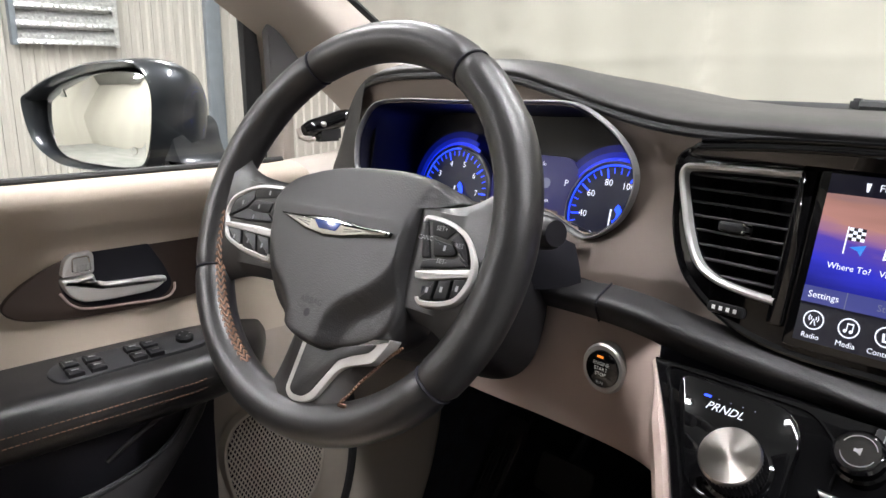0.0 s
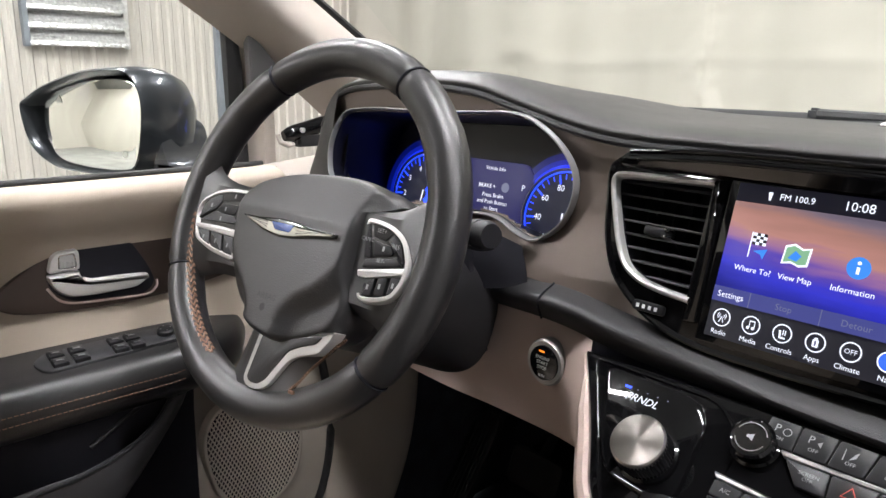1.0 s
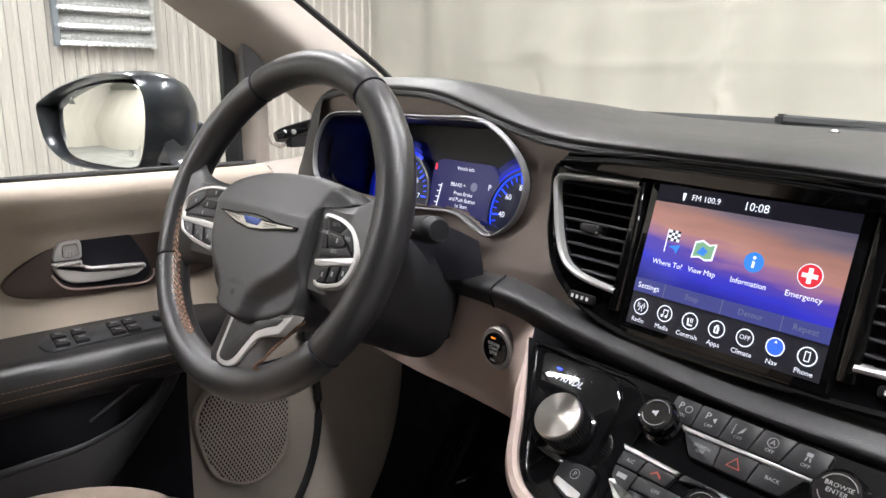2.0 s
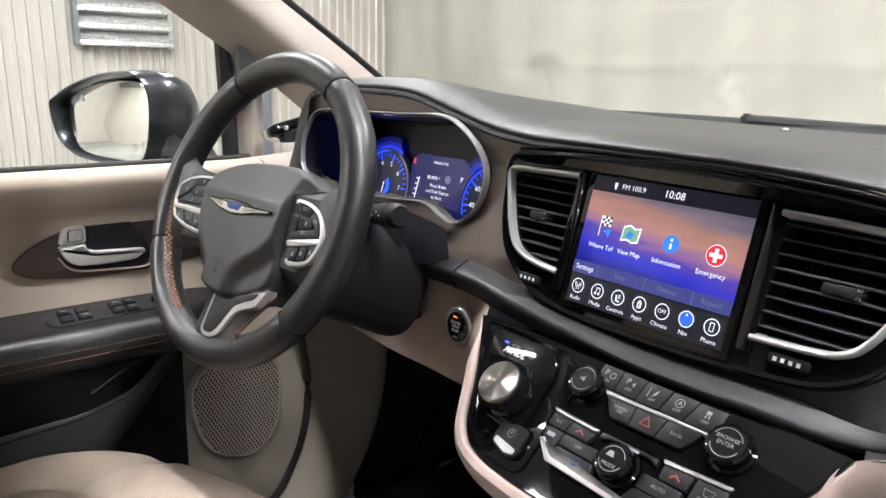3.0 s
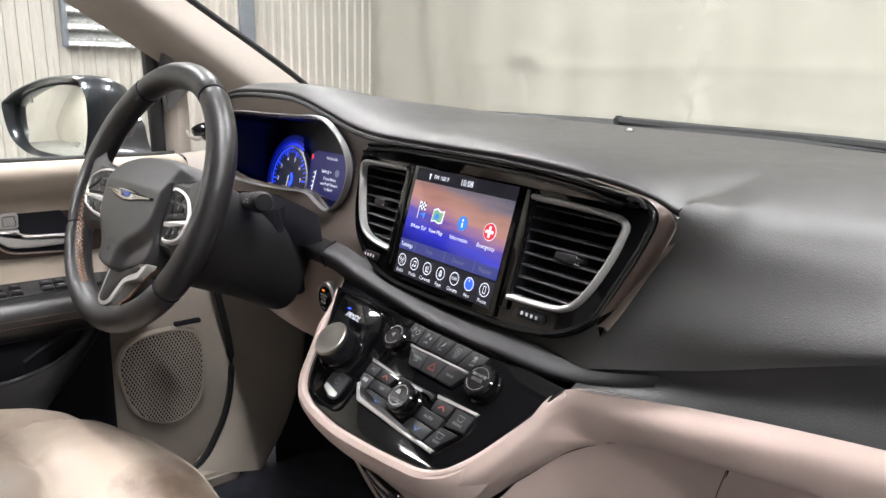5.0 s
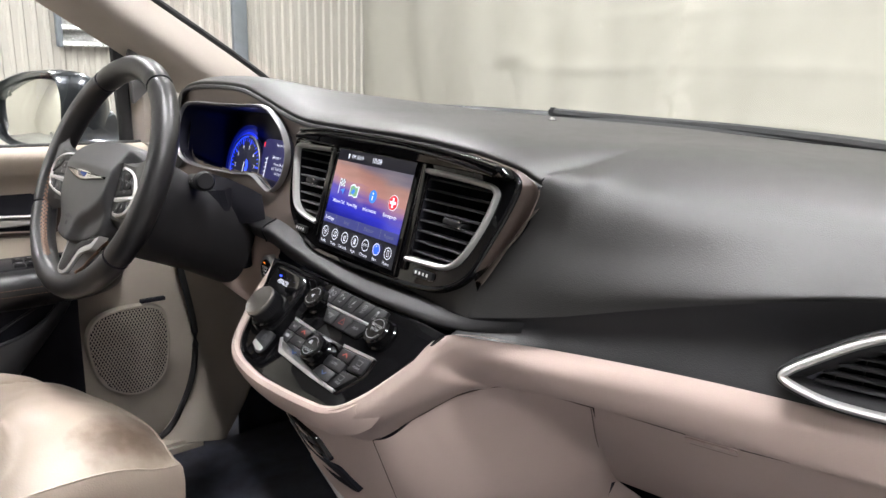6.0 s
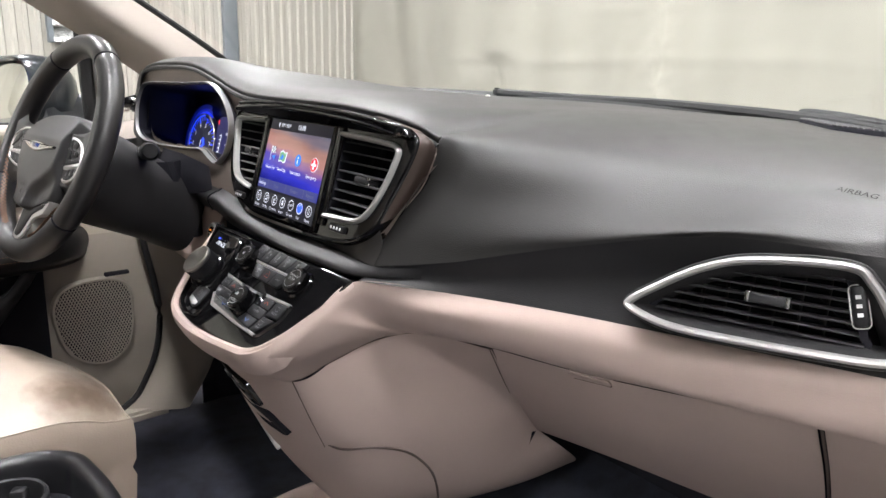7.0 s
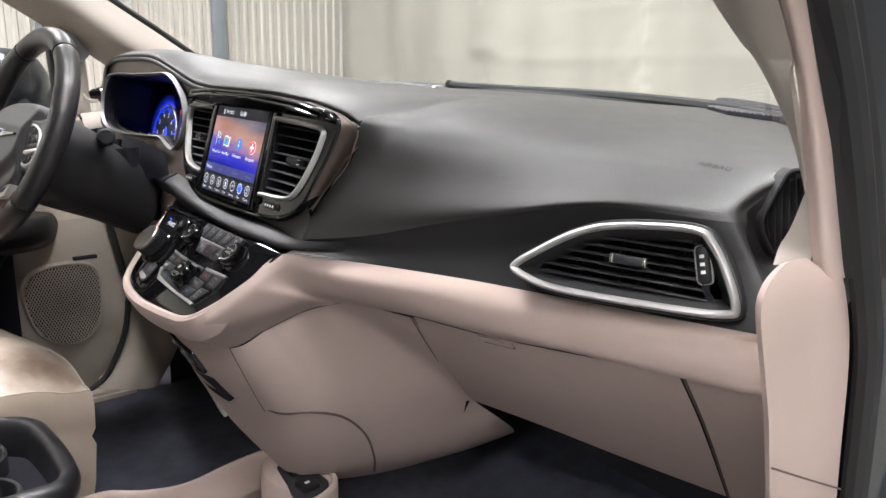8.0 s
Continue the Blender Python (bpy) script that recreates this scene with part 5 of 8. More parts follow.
# ---- passenger's vent ----
def passenger_vent():
    line = pvent_line
    part("vent_pod", slab(bmesh.new(), VF, inset(line, -0.003), -0.06, -0.003, 0.002, cap=False), BAND, dash)
    v = part("air_vent", hoop(bmesh.new(), VF, line, [(-0.001, -0.012), (0.0, 0.003), (0.0008, 0.0044), (0.0024, 0.0054), (0.0048, 0.0044), (0.0064, 0.0015), (0.0072, -0.006)]), SATIN, dash, "passenger air vent with satin chrome surround")
    hoop(bm := bmesh.new(), VF, inset(line, 0.0066), [(0, 0.0), (0.002, -0.003), (0.006, -0.010), (0.009, -0.018)], closed_profile=False)
    part("vent_funnel", bm, BAND, v)
    well = [((x - 0.60) * _c, (z - 1.013) * 1.03) for x, z in ((0.517, 0.9905), (0.547, 1.018), (0.581, 1.036), (0.640, 1.042), (0.657, 1.032), (0.668, 0.998), (0.662, 0.988), (0.55, 0.986))]
    well = spline(well, 48, closed=True)
    bm = bmesh.new()
    rings = [ring_verts(bm, VF, inset(well, d), w) for d, w in ((-0.006, -0.010), (0.0, -0.012), (0.002, -0.05))]
    bridge(bm, rings[0], rings[1]), bridge(bm, rings[1], rings[2])
    bm.faces.new(rings[2])
    part("vent_well", bm, DARK, v)
    lo, hi = min(p[1] for p in well), max(p[1] for p in well)
    for k in range(7):
        y = lo + (hi - lo) * (k + 0.5) / 7
        xs = [a[0] + (b[0] - a[0]) * (y - a[1]) / (b[1] - a[1]) for a, b in zip(well, well[1:] + well[:1]) if (a[1] > y) != (b[1] > y)]
        if len(xs) > 1:
            bm = bmesh.new()
            x0, x1 = min(xs), max(xs)
            prof = [(0.0, -0.010), (0.001, -0.0085), (0.002, -0.010), (0.003, -0.03), (0.0014, -0.03)]
            a = [bm.verts.new(VF @ Vector((x0, y - 0.001 + dv, w))) for dv, w in prof]
            b = [bm.verts.new(VF @ Vector((x1, y - 0.001 + dv, w))) for dv, w in prof]
            bridge(bm, a, b)
            part("slat", bm, SLAT, v)
    for k in range(7):
        u = -0.075 + 0.02 * k
        vs = [a[1] + (b[1] - a[1]) * (u - a[0]) / (b[0] - a[0]) for a, b in zip(well, well[1:] + well[:1]) if (a[0] > u) != (b[0] > u)]
        if len(vs) > 1:
            part("inner_vane", slab(bmesh.new(), VF, rect(u - 0.0006, min(vs), u + 0.0006, max(vs)), -0.045, -0.033, 0.0003), DULL, v)
    tab = part("vent_tab", slab(bmesh.new(), VF, rounded(rect(-0.012, -0.0045, 0.019, 0.0045), 0.003), -0.016, -0.001, 0.002), DULL, v)
    for u in (-0.012, 0.019):
        part("tab_end", slab(bmesh.new(), VF, rounded(rect(u - 0.002, -0.005, u + 0.002, 0.005), 0.0015), -0.014, -0.0004, 0.0015), CHROME, tab)
    M = VF @ pose(0.0685, 0.007, -0.009, 0, 0, 15)
    w = part("vent_wheel", slab(bmesh.new(), M, rounded(rect(-0.0055, -0.016, 0.0055, 0.016), 0.004), -0.006, 0.004, 0.002), KEY, v)
    hoop(bm := bmesh.new(), M, rounded(rect(-0.007, -0.0175, 0.007, 0.0175), 0.005), [(0, -0.004), (0, 0.0012), (0.0008, 0.0012), (0.0008, -0.004)])
    part("wheel_ring", bm, SATIN, w)
    for k in range(3):
        patch(M, rect(-0.002, -0.008 + 0.007 * k, 0.002, -0.005 + 0.007 * k), 0.0045, WHITEMARK, w, "mark")
    # small side window vent at the dashboard's end
    s = part("side_vent", hoop(bmesh.new(), SV, SIDE_VENT, [(-0.0014, -0.008), (-0.0008, 0.0040), (0.001, 0.0052), (0.0034, 0.0044), (0.005, -0.010)]), DULL, dash, "small black demister vent")
    part("vent_well", slab(bmesh.new(), SV, inset(SIDE_VENT, 0.003), -0.016, -0.010, 0.001), DARK, s)
    core = inset(SIDE_VENT, 0.004)
    lo, hi = min(q[0] for q in core), max(q[0] for q in core)
    for k in range(6):
        u = lo + (hi - lo) * (k + 0.8) / 6.6
        vs = [a[1] + (b[1] - a[1]) * (u - a[0]) / (b[0] - a[0]) for a, b in zip(core, core[1:] + core[:1]) if (a[0] > u) != (b[0] > u)]
        if len(vs) > 1:
            part("slat", slab(bmesh.new(), SV, [(u + 0.003, min(vs)), (u + 0.0045, min(vs)), (u - 0.0015, max(vs)), (u - 0.003, max(vs))], -0.010, 0.0015, 0.0004), SLAT, s)
    # airbag mark
    A = frame_of((0.618, 0.814, 1.0931), (0.995, 0.045, -0.085), (0, 0.91, 0.41))
    words("AIRBAG", 0.0100, A, 0, 0, 0.0009, material("sunken_black_lettering", (0.004, 0.004, 0.004), 0.95, spec=0.02), dash, "embossed_word")


passenger_vent()

# ---- control panel below the screen ----
PF = frame_of((0, 0.52, 0.912), (1, 0, 0), (0, 0.746, 0.666))
PANEL = [(-0.198, 0.058), (-0.172, 0.022), (-0.150, -0.012), (-0.126, -0.055), (-0.108, -0.072), (-0.080, -0.080), (-0.024, -0.084), (0.05, -0.078), (0.115, -0.069), (0.138, -0.058), (0.155, -0.035), (0.176, 0.010), (0.196, 0.062), (0.12, 0.0645), (-0.045, 0.061)]
panel_line = rounded(PANEL, [0.004, 0.02, 0.03, 0.02, 0.02, 0.02, 0.05, 0.05, 0.02, 0.02, 0.02, 0.03, 0.004, 0.05, 0.05], 5)


def control_panel():
    t = part("control_panel", slab(bmesh.new(), PF, panel_line, -0.02, 0.0, 0.002), GLOSS, dash, "piano black control panel with climate keys and shift dial")
    # beige lip along the sides and the lower edge, fading out at both ends
    bm = bmesh.new()
    k = 13 * 6
    rings = []
    for d, w in [(0.0, -0.02), (-0.0005, 0.002), (-0.004, 0.0045), (-0.010, 0.003), (-0.015, -0.004), (-0.018, -0.018), (-0.018, -0.03)]:
        o = inset(panel_line, d)
        base = inset(panel_line, 0.0)
        ring = []
        for i in range(3, k - 3):
            f = min(1.0, (i - 3) / 8, (k - 4 - i) / 14)
            q = base[i] + (o[i] - base[i]) * f
            ring.append(bm.verts.new(PF @ Vector((q[0], q[1], w * f - 0.004 * (1 - f)))))
        rings.append(ring)
    for a, b in zip(rings, rings[1:]):
        bridge(bm, a, b, closed=False)
    part("panel_lip", bm, BEIGE, dash)
    # shifter field, framed by a bright line
    field = rounded([(-0.186, 0.055), (-0.062, 0.055), (-0.034, 0.03), (-0.034, -0.075), (-0.080, -0.075), (-0.110, -0.066)], 0.014)
    hoop(bm := bmesh.new(), PF, field, [(0, 0.0), (0.0005, 0.002), (0.002, 0.002), (0.0025, 0.0)], closed_profile=False)
    part("field_edge", bm, GLOSS, t)
    pad = rounded([(-0.170, 0.050), (-0.078, 0.050), (-0.062, 0.030), (-0.058, -0.034), (-0.075, -0.044), (-0.118, -0.040), (-0.135, -0.02)], 0.016)
    part("shift_pad", slab(bmesh.new(), PF, pad, 0.0, 0.005, 0.004), GLOSS, t)
    # shift dial
    k = part("shift_dial", lathe(bmesh.new(), PF, -0.092, -0.012, [(0.0250, 0.004), (0.0250, 0.009), (0.0225, 0.010), (0.0225, 0.012)], 72), GLOSS, t, "round shift dial with a brushed metal face")
    part("dial_grip", lathe(bmesh.new(), PF, -0.092, -0.012, [(0.0228, 0.010), (0.0228, 0.028), (0.0216, 0.029)], 96, ridges=(0, 1), depth=0.0012), KEY, k)
    brushed = material("brushed_aluminium", (0.46, 0.43, 0.40), 0.30, metal=1.0, vary=0.03, vary_scale=40)
    b = brushed.node_tree.nodes["Principled BSDF"]
    tan = brushed.node_tree.nodes.new("ShaderNodeTangent")
    tan.direction_type, tan.axis = "RADIAL", "Z"
    b.inputs["Anisotropic"].default_value = 0.85
    brushed.node_tree.links.new(tan.outputs[0], b.inputs["Tangent"])
    face = part("dial_face", lathe(bmesh.new(), Matrix.Identity(4), 0, 0, [(0.0220, -0.003), (0.0220, 0.002), (0.0208, 0.0035), (0.001, 0.0028)], 72), brushed, k, "brushed aluminium dial face")
    face.matrix_basis = PF @ Matrix.Translation((-0.092, -0.012, 0.029))
    words("PRNDL", 0.0096, PF, -0.12, 0.0289, 0.0055, WHITEGLOW, t, shear=0.25)
    patch(PF, rect(-0.137 - 0.003, 0.0364 - 0.001, -0.137 + 0.003, 0.0364 + 0.001), 0.0055, BLUEGLOW, t, "indicator")
    for i in range(4):
        patch(PF, circle(-0.1275 + 0.0095 * i, 0.0364, 0.0006, 8), 0.0055, DIMGLOW, t, "indicator")
    # parking brake key
    line = rounded([(-0.082, -0.034), (-0.048, -0.034), (-0.046, -0.062), (-0.060, -0.066), (-0.082, -0.058)], 0.007)
    b = part("brake_key", slab(bmesh.new(), PF, line, 0, 0.005, 0.0015), KEY, t)
    hoop(bm := bmesh.new(), PF, inset(line, -0.002), [(0, 0), (0, 0.003), (0.0015, 0.003), (0.0018, 0)])
    part("key_frame", bm, GLOSS, b)
    part("key_strip", slab(bmesh.new(), PF, rounded([(-0.078, -0.052), (-0.050, -0.056), (-0.050, -0.061), (-0.060, -0.063), (-0.078, -0.058)], 0.002), 0.004, 0.0056, 0.0004), SATIN, b)
    words("P", 0.006, PF, -0.064, -0.044, 0.0055, GREYMARK, b)
    hoop(bm := bmesh.new(), PF, circle(-0.064, -0.044, 0.0045), [(0, 0.0055), (0.0005, 0.0055)], closed_profile=False)
    part("symbol_ring", bm, GREYMARK, b)
    # turning knobs
    for u, v, r, h in ((-0.024, 0.030, 0.0155, 0.016), (0.118, 0.029, 0.0165, 0.016), (0.045, -0.024, 0.0155, 0.018)):
        q = part("knob", lathe(bmesh.new(), PF, u, v, [(r + 0.003, 0.0), (r + 0.003, 0.003), (r + 0.0008, 0.0045), (r + 0.0006, h - 0.005)], 64, ridges=(3,), depth=0.0006), GLOSS, t, "gloss black turning knob with a smoked face")
        part("knob_ring", hoop(bmesh.new(), PF, circle(u, v, r + 0.001, 64), [(0, h - 0.006), (0, h - 0.003), (0.0018, h - 0.001), (0.003, h - 0.0015)], closed_profile=False), GLOSS, q)
        part("knob_face", lathe(bmesh.new(), PF, u, v, [(r - 0.0018, h - 0.004), (r - 0.002, h - 0.001), (0.001, h - 0.0008)], 48), material("smoked_metal", (0.016, 0.015, 0.014), 0.22, metal=0.3, vary=0.1, vary_scale=60), q)
        for a0, a1 in ((200, 340), (20, 160)):
            bm = bmesh.new()
            a, c = ring_verts(bm, PF, circle(u, v, r - 0.004, 16, a0, a1), h), ring_verts(bm, PF, circle(u, v, r - 0.0046, 16, a0, a1), h)
            bridge(bm, a, c, closed=False)
            part("knob_mark", bm, GREYMARK, q)
        if v < 0:
            words("MODE", 0.0048, PF, u, v - 0.006, h, GREYMARK, q)
            patch(PF, [(u - 0.007, v + 0.001), (u + 0.001, v + 0.001), (u - 0.001, v + 0.006), (u - 0.005, v + 0.006)], h, GREYMARK, q, "seat_symbol")
        elif u > 0:
            words("BROWSE\nENTER", 0.0048, PF, u, v + 0.001, h, GREYMARK, q)
        else:
            patch(PF, [(u - 0.003, v - 0.0012), (u - 0.0012, v - 0.0012), (u + 0.0018, v - 0.003), (u + 0.0018, v + 0.003), (u - 0.0012, v + 0.0012), (u - 0.003, v + 0.0012)], h, GREYMARK, q, "speaker_symbol")

    def key(pts, text="", size=0.0042, up=0.0045, mark=None, dot=True):
        kk = part("key", slab(bmesh.new(), PF, rounded(pts, 0.0018, 2), 0.0, up, 0.001), KEY, t)
        cu, cv = sum(p[0] for p in pts) / len(pts), sum(p[1] for p in pts) / len(pts)
        if mark:
            mark(kk, cu, cv, up + 0.0004)
        if text:
            words(text, size, PF, cu, cv - (0.0045 if mark else 0), up + 0.0004, GREYMARK, kk)
        if dot:
            top = max(p[1] for p in pts)
            patch(PF, rect(cu - 0.003, top - 0.0032, cu + 0.003, top - 0.0022), up + 0.0004, DARK, kk, "lamp_slot")
        return kk
    # upper row
    us = [-0.022, 0.0015, 0.027, 0.053, 0.0785, 0.1045]
    sl = [0.0, 0.0, -0.002, -0.004, -0.006, -0.002]

    def p_wheel(kk, u, v, w):
        words("P", 0.0085, PF, u - 0.0035, v + 0.003, w, GREYMARK, kk)
        hoop(bm := bmesh.new(), PF, circle(u + 0.0038, v + 0.002, 0.0032, 18), [(0, w), (0.0006, w)], closed_profile=False)
        part("wheel_symbol", bm, GREYMARK, kk)

    def p_cone(kk, u, v, w):
        words("P", 0.0085, PF, u - 0.0035, v + 0.003, w, GREYMARK, kk)
        patch(PF, [(u + 0.001, v + 0.002), (u + 0.004, v + 0.004), (u + 0.004, v - 0.001)], w, GREYMARK, kk, "symbol")

    def lane(kk, u, v, w):
        patch(PF, [(u - 0.006, v - 0.003), (u - 0.0052, v - 0.003), (u - 0.0055, v + 0.006), (u - 0.006, v + 0.006)], w, GREYMARK, kk, "symbol")
        patch(PF, [(u - 0.002, v - 0.002), (u + 0.002, v + 0.001), (u + 0.003, v + 0.006), (u + 0.001, v + 0.004)], w, GREYMARK, kk, "symbol")

    def stop(kk, u, v, w):
        words("A", 0.006, PF, u, v + 0.0025, w, GREYMARK, kk)
        hoop(bm := bmesh.new(), PF, circle(u, v + 0.0025, 0.0042, 20), [(0, w), (0.0005, w)], closed_profile=False)
        part("symbol", bm, GREYMARK, kk)

    def skid(kk, u, v, w):
        patch(PF, rect(u - 0.0022, v + 0.003, u + 0.0022, v + 0.006), w, GREYMARK, kk, "symbol")
        for s in (-1, 1):
            patch(PF, [(u + s * 0.0018 - 0.0005, v - 0.001), (u + s * 0.0018 + 0.0005, v - 0.001), (u + s * 0.001 + 0.0005, v + 0.0025), (u + s * 0.001 - 0.0005, v + 0.0025)], w, GREYMARK, kk, "symbol")
    for i, (text, m) in enumerate((("ON", p_wheel), ("OFF", p_cone), ("OFF", lane), ("OFF", stop), ("OFF", skid))):
        key([(us[i] + 0.0004 + sl[i], 0.0345), (us[i + 1] - 0.0004 + sl[i + 1], 0.0345), (us[i + 1] - 0.0004, 0.056), (us[i] + 0.0004, 0.056)], text, 0.0040, mark=m)
    part("chrome_bar", slab(bmesh.new(), PF, rounded([(-0.006, 0.0335), (-0.003, 0.0295), (0.100, 0.0315), (0.100, 0.0340)], 0.001), 0, 0.0045, 0.001), SATIN, t)
    def hazard(kk, u, v, w):
        hoop(bm := bmesh.new(), PF, [(u - 0.0055, v - 0.0035), (u + 0.0055, v - 0.0035), (u, v + 0.0055)], [(0, w), (0.0011, w)], closed_profile=False)
        part("warning_triangle", bm, material("dull_red_print", (0.45, 0.06, 0.04), 0.5), kk)
    key([(0.012, 0.0115), (0.032, 0.0115), (0.030, 0.0292), (-0.001, 0.0290)], "SCREEN\nOFF", 0.0040, dot=False)
    key([(0.0328, 0.0115), (0.058, 0.0115), (0.061, 0.0300), (0.0308, 0.0292)], "", mark=hazard, dot=False)
    key([(0.0588, 0.0115), (0.083, 0.0118), (0.094, 0.0310), (0.0618, 0.0300)], "BACK", 0.0042, dot=False)
    # climate block
    block = rounded([(-0.042, -0.002), (0.024, -0.004), (0.070, -0.002), (0.136, 0.003), (0.138, -0.020), (0.118, -0.052), (0.030, -0.052), (-0.018, -0.050), (-0.038, -0.034)], 0.006)
    hoop(bm := bmesh.new(), PF, block, [(-0.001, 0), (0, 0.003), (0.0014, 0.003), (0.0018, 0)], closed_profile=False)
    part("block_frame", bm, GLOSS, t)
    part("chrome_bar", slab(bmesh.new(), PF, rounded([(-0.041, -0.0015), (-0.038, -0.0055), (0.010, -0.0068), (0.013, -0.0035)], 0.001), 0, 0.0048, 0.001), SATIN, t)
    part("chrome_bar", slab(bmesh.new(), PF, rounded([(0.076, -0.0005), (0.078, -0.0045), (0.134, -0.0010), (0.135, 0.0025)], 0.001), 0, 0.0048, 0.001), SATIN, t)
    part("chrome_bar", slab(bmesh.new(), PF, rounded([(-0.037, -0.034), (-0.019, -0.050), (0.060, -0.0525), (0.114, -0.0525), (0.113, -0.0485), (0.060, -0.0480), (-0.015, -0.0445), (-0.032, -0.031)], 0.0012), 0, 0.0048, 0.001), SATIN, t)
    hot, cold = material("red_print", (0.33, 0.05, 0.03), 0.5), material("blue_print", (0.05, 0.10, 0.28), 0.5)

    def chevron(mat, s):
        def f(kk, u, v, w):
            patch(PF, [(u - 0.005, v - 0.0012 * s), (u - 0.0042, v - 0.0025 * s), (u, v + 0.0008 * s), (u + 0.0042, v - 0.0025 * s), (u + 0.005, v - 0.0012 * s), (u, v + 0.0028 * s)], w, mat, kk, "arrow")
        return f

    def glass_mark(kk, u, v, w):
        hoop(bm := bmesh.new(), PF, [(u - 0.003, v - 0.001), (u + 0.003, v - 0.001), (u + 0.005, v + 0.005), (u - 0.005, v + 0.005)], [(0, w), (0.0006, w)], closed_profile=False)
        part("window_symbol", bm, GREYMARK, kk)
    key([(-0.038, -0.019), (-0.018, -0.019), (-0.016, -0.0072), (-0.038, -0.0064)], "A/C", 0.0046)
    key([(-0.017, -0.019), (0.008, -0.019), (0.012, -0.0078), (-0.015, -0.0072)], "", mark=chevron(hot, 1), dot=False)
    key([(0.014, -0.010), (0.030, -0.006), (0.064, -0.006), (0.074, -0.010), (0.074, -0.0035), (0.016, -0.0035)], "", mark=lambda kk, u, v, w: patch(PF, rect(u - 0.010, v - 0.001, u + 0.010, v + 0.0015), w, GREYMARK, kk, "fan_symbol"), dot=False)
    key([(-0.036, -0.030), (-0.018, -0.0405), (-0.016, -0.0202), (-0.038, -0.0202)], "", mark=lambda kk, u, v, w: patch(PF, rect(u - 0.005, v - 0.001, u + 0.004, v + 0.003), w, GREYMARK, kk, "air_symbol"))
    key([(-0.0165, -0.032), (0.023, -0.032), (0.023, -0.0202), (-0.0155, -0.0202)], "OFF", 0.0044, dot=False)
    key([(-0.0165, -0.043), (0.022, -0.0465), (0.030, -0.044), (0.024, -0.0332), (-0.0165, -0.0332)], "", mark=chevron(cold, -1), dot=False)
    key([(0.080, -0.0175), (0.1045, -0.0175), (0.106, -0.0035), (0.079, -0.0052)], "", mark=chevron(hot, 1), dot=False)
    key([(0.108, -0.024), (0.1345, -0.021), (0.1345, -0.0022), (0.108, -0.0034)], "FRONT", 0.0040, mark=glass_mark)
    key([(0.0665, -0.032), (0.1035, -0.032), (0.1035, -0.0188), (0.0665, -0.0188)], "AUTO", 0.0046)
    key([(0.060, -0.047), (0.096, -0.0475), (0.1, -0.0332), (0.066, -0.0332)], "", mark=chevron(cold, -1), dot=False)
    key([(0.098, -0.0475), (0.114, -0.0475), (0.131, -0.0245), (0.1055, -0.0265)], "REAR", 0.0040, mark=glass_mark)


control_panel()


# ---- console column and driver's knee panel ----
FF = frame_of((0, 0.5195, 0.745), (1, 0, 0), (0, -0.441, 0.897))


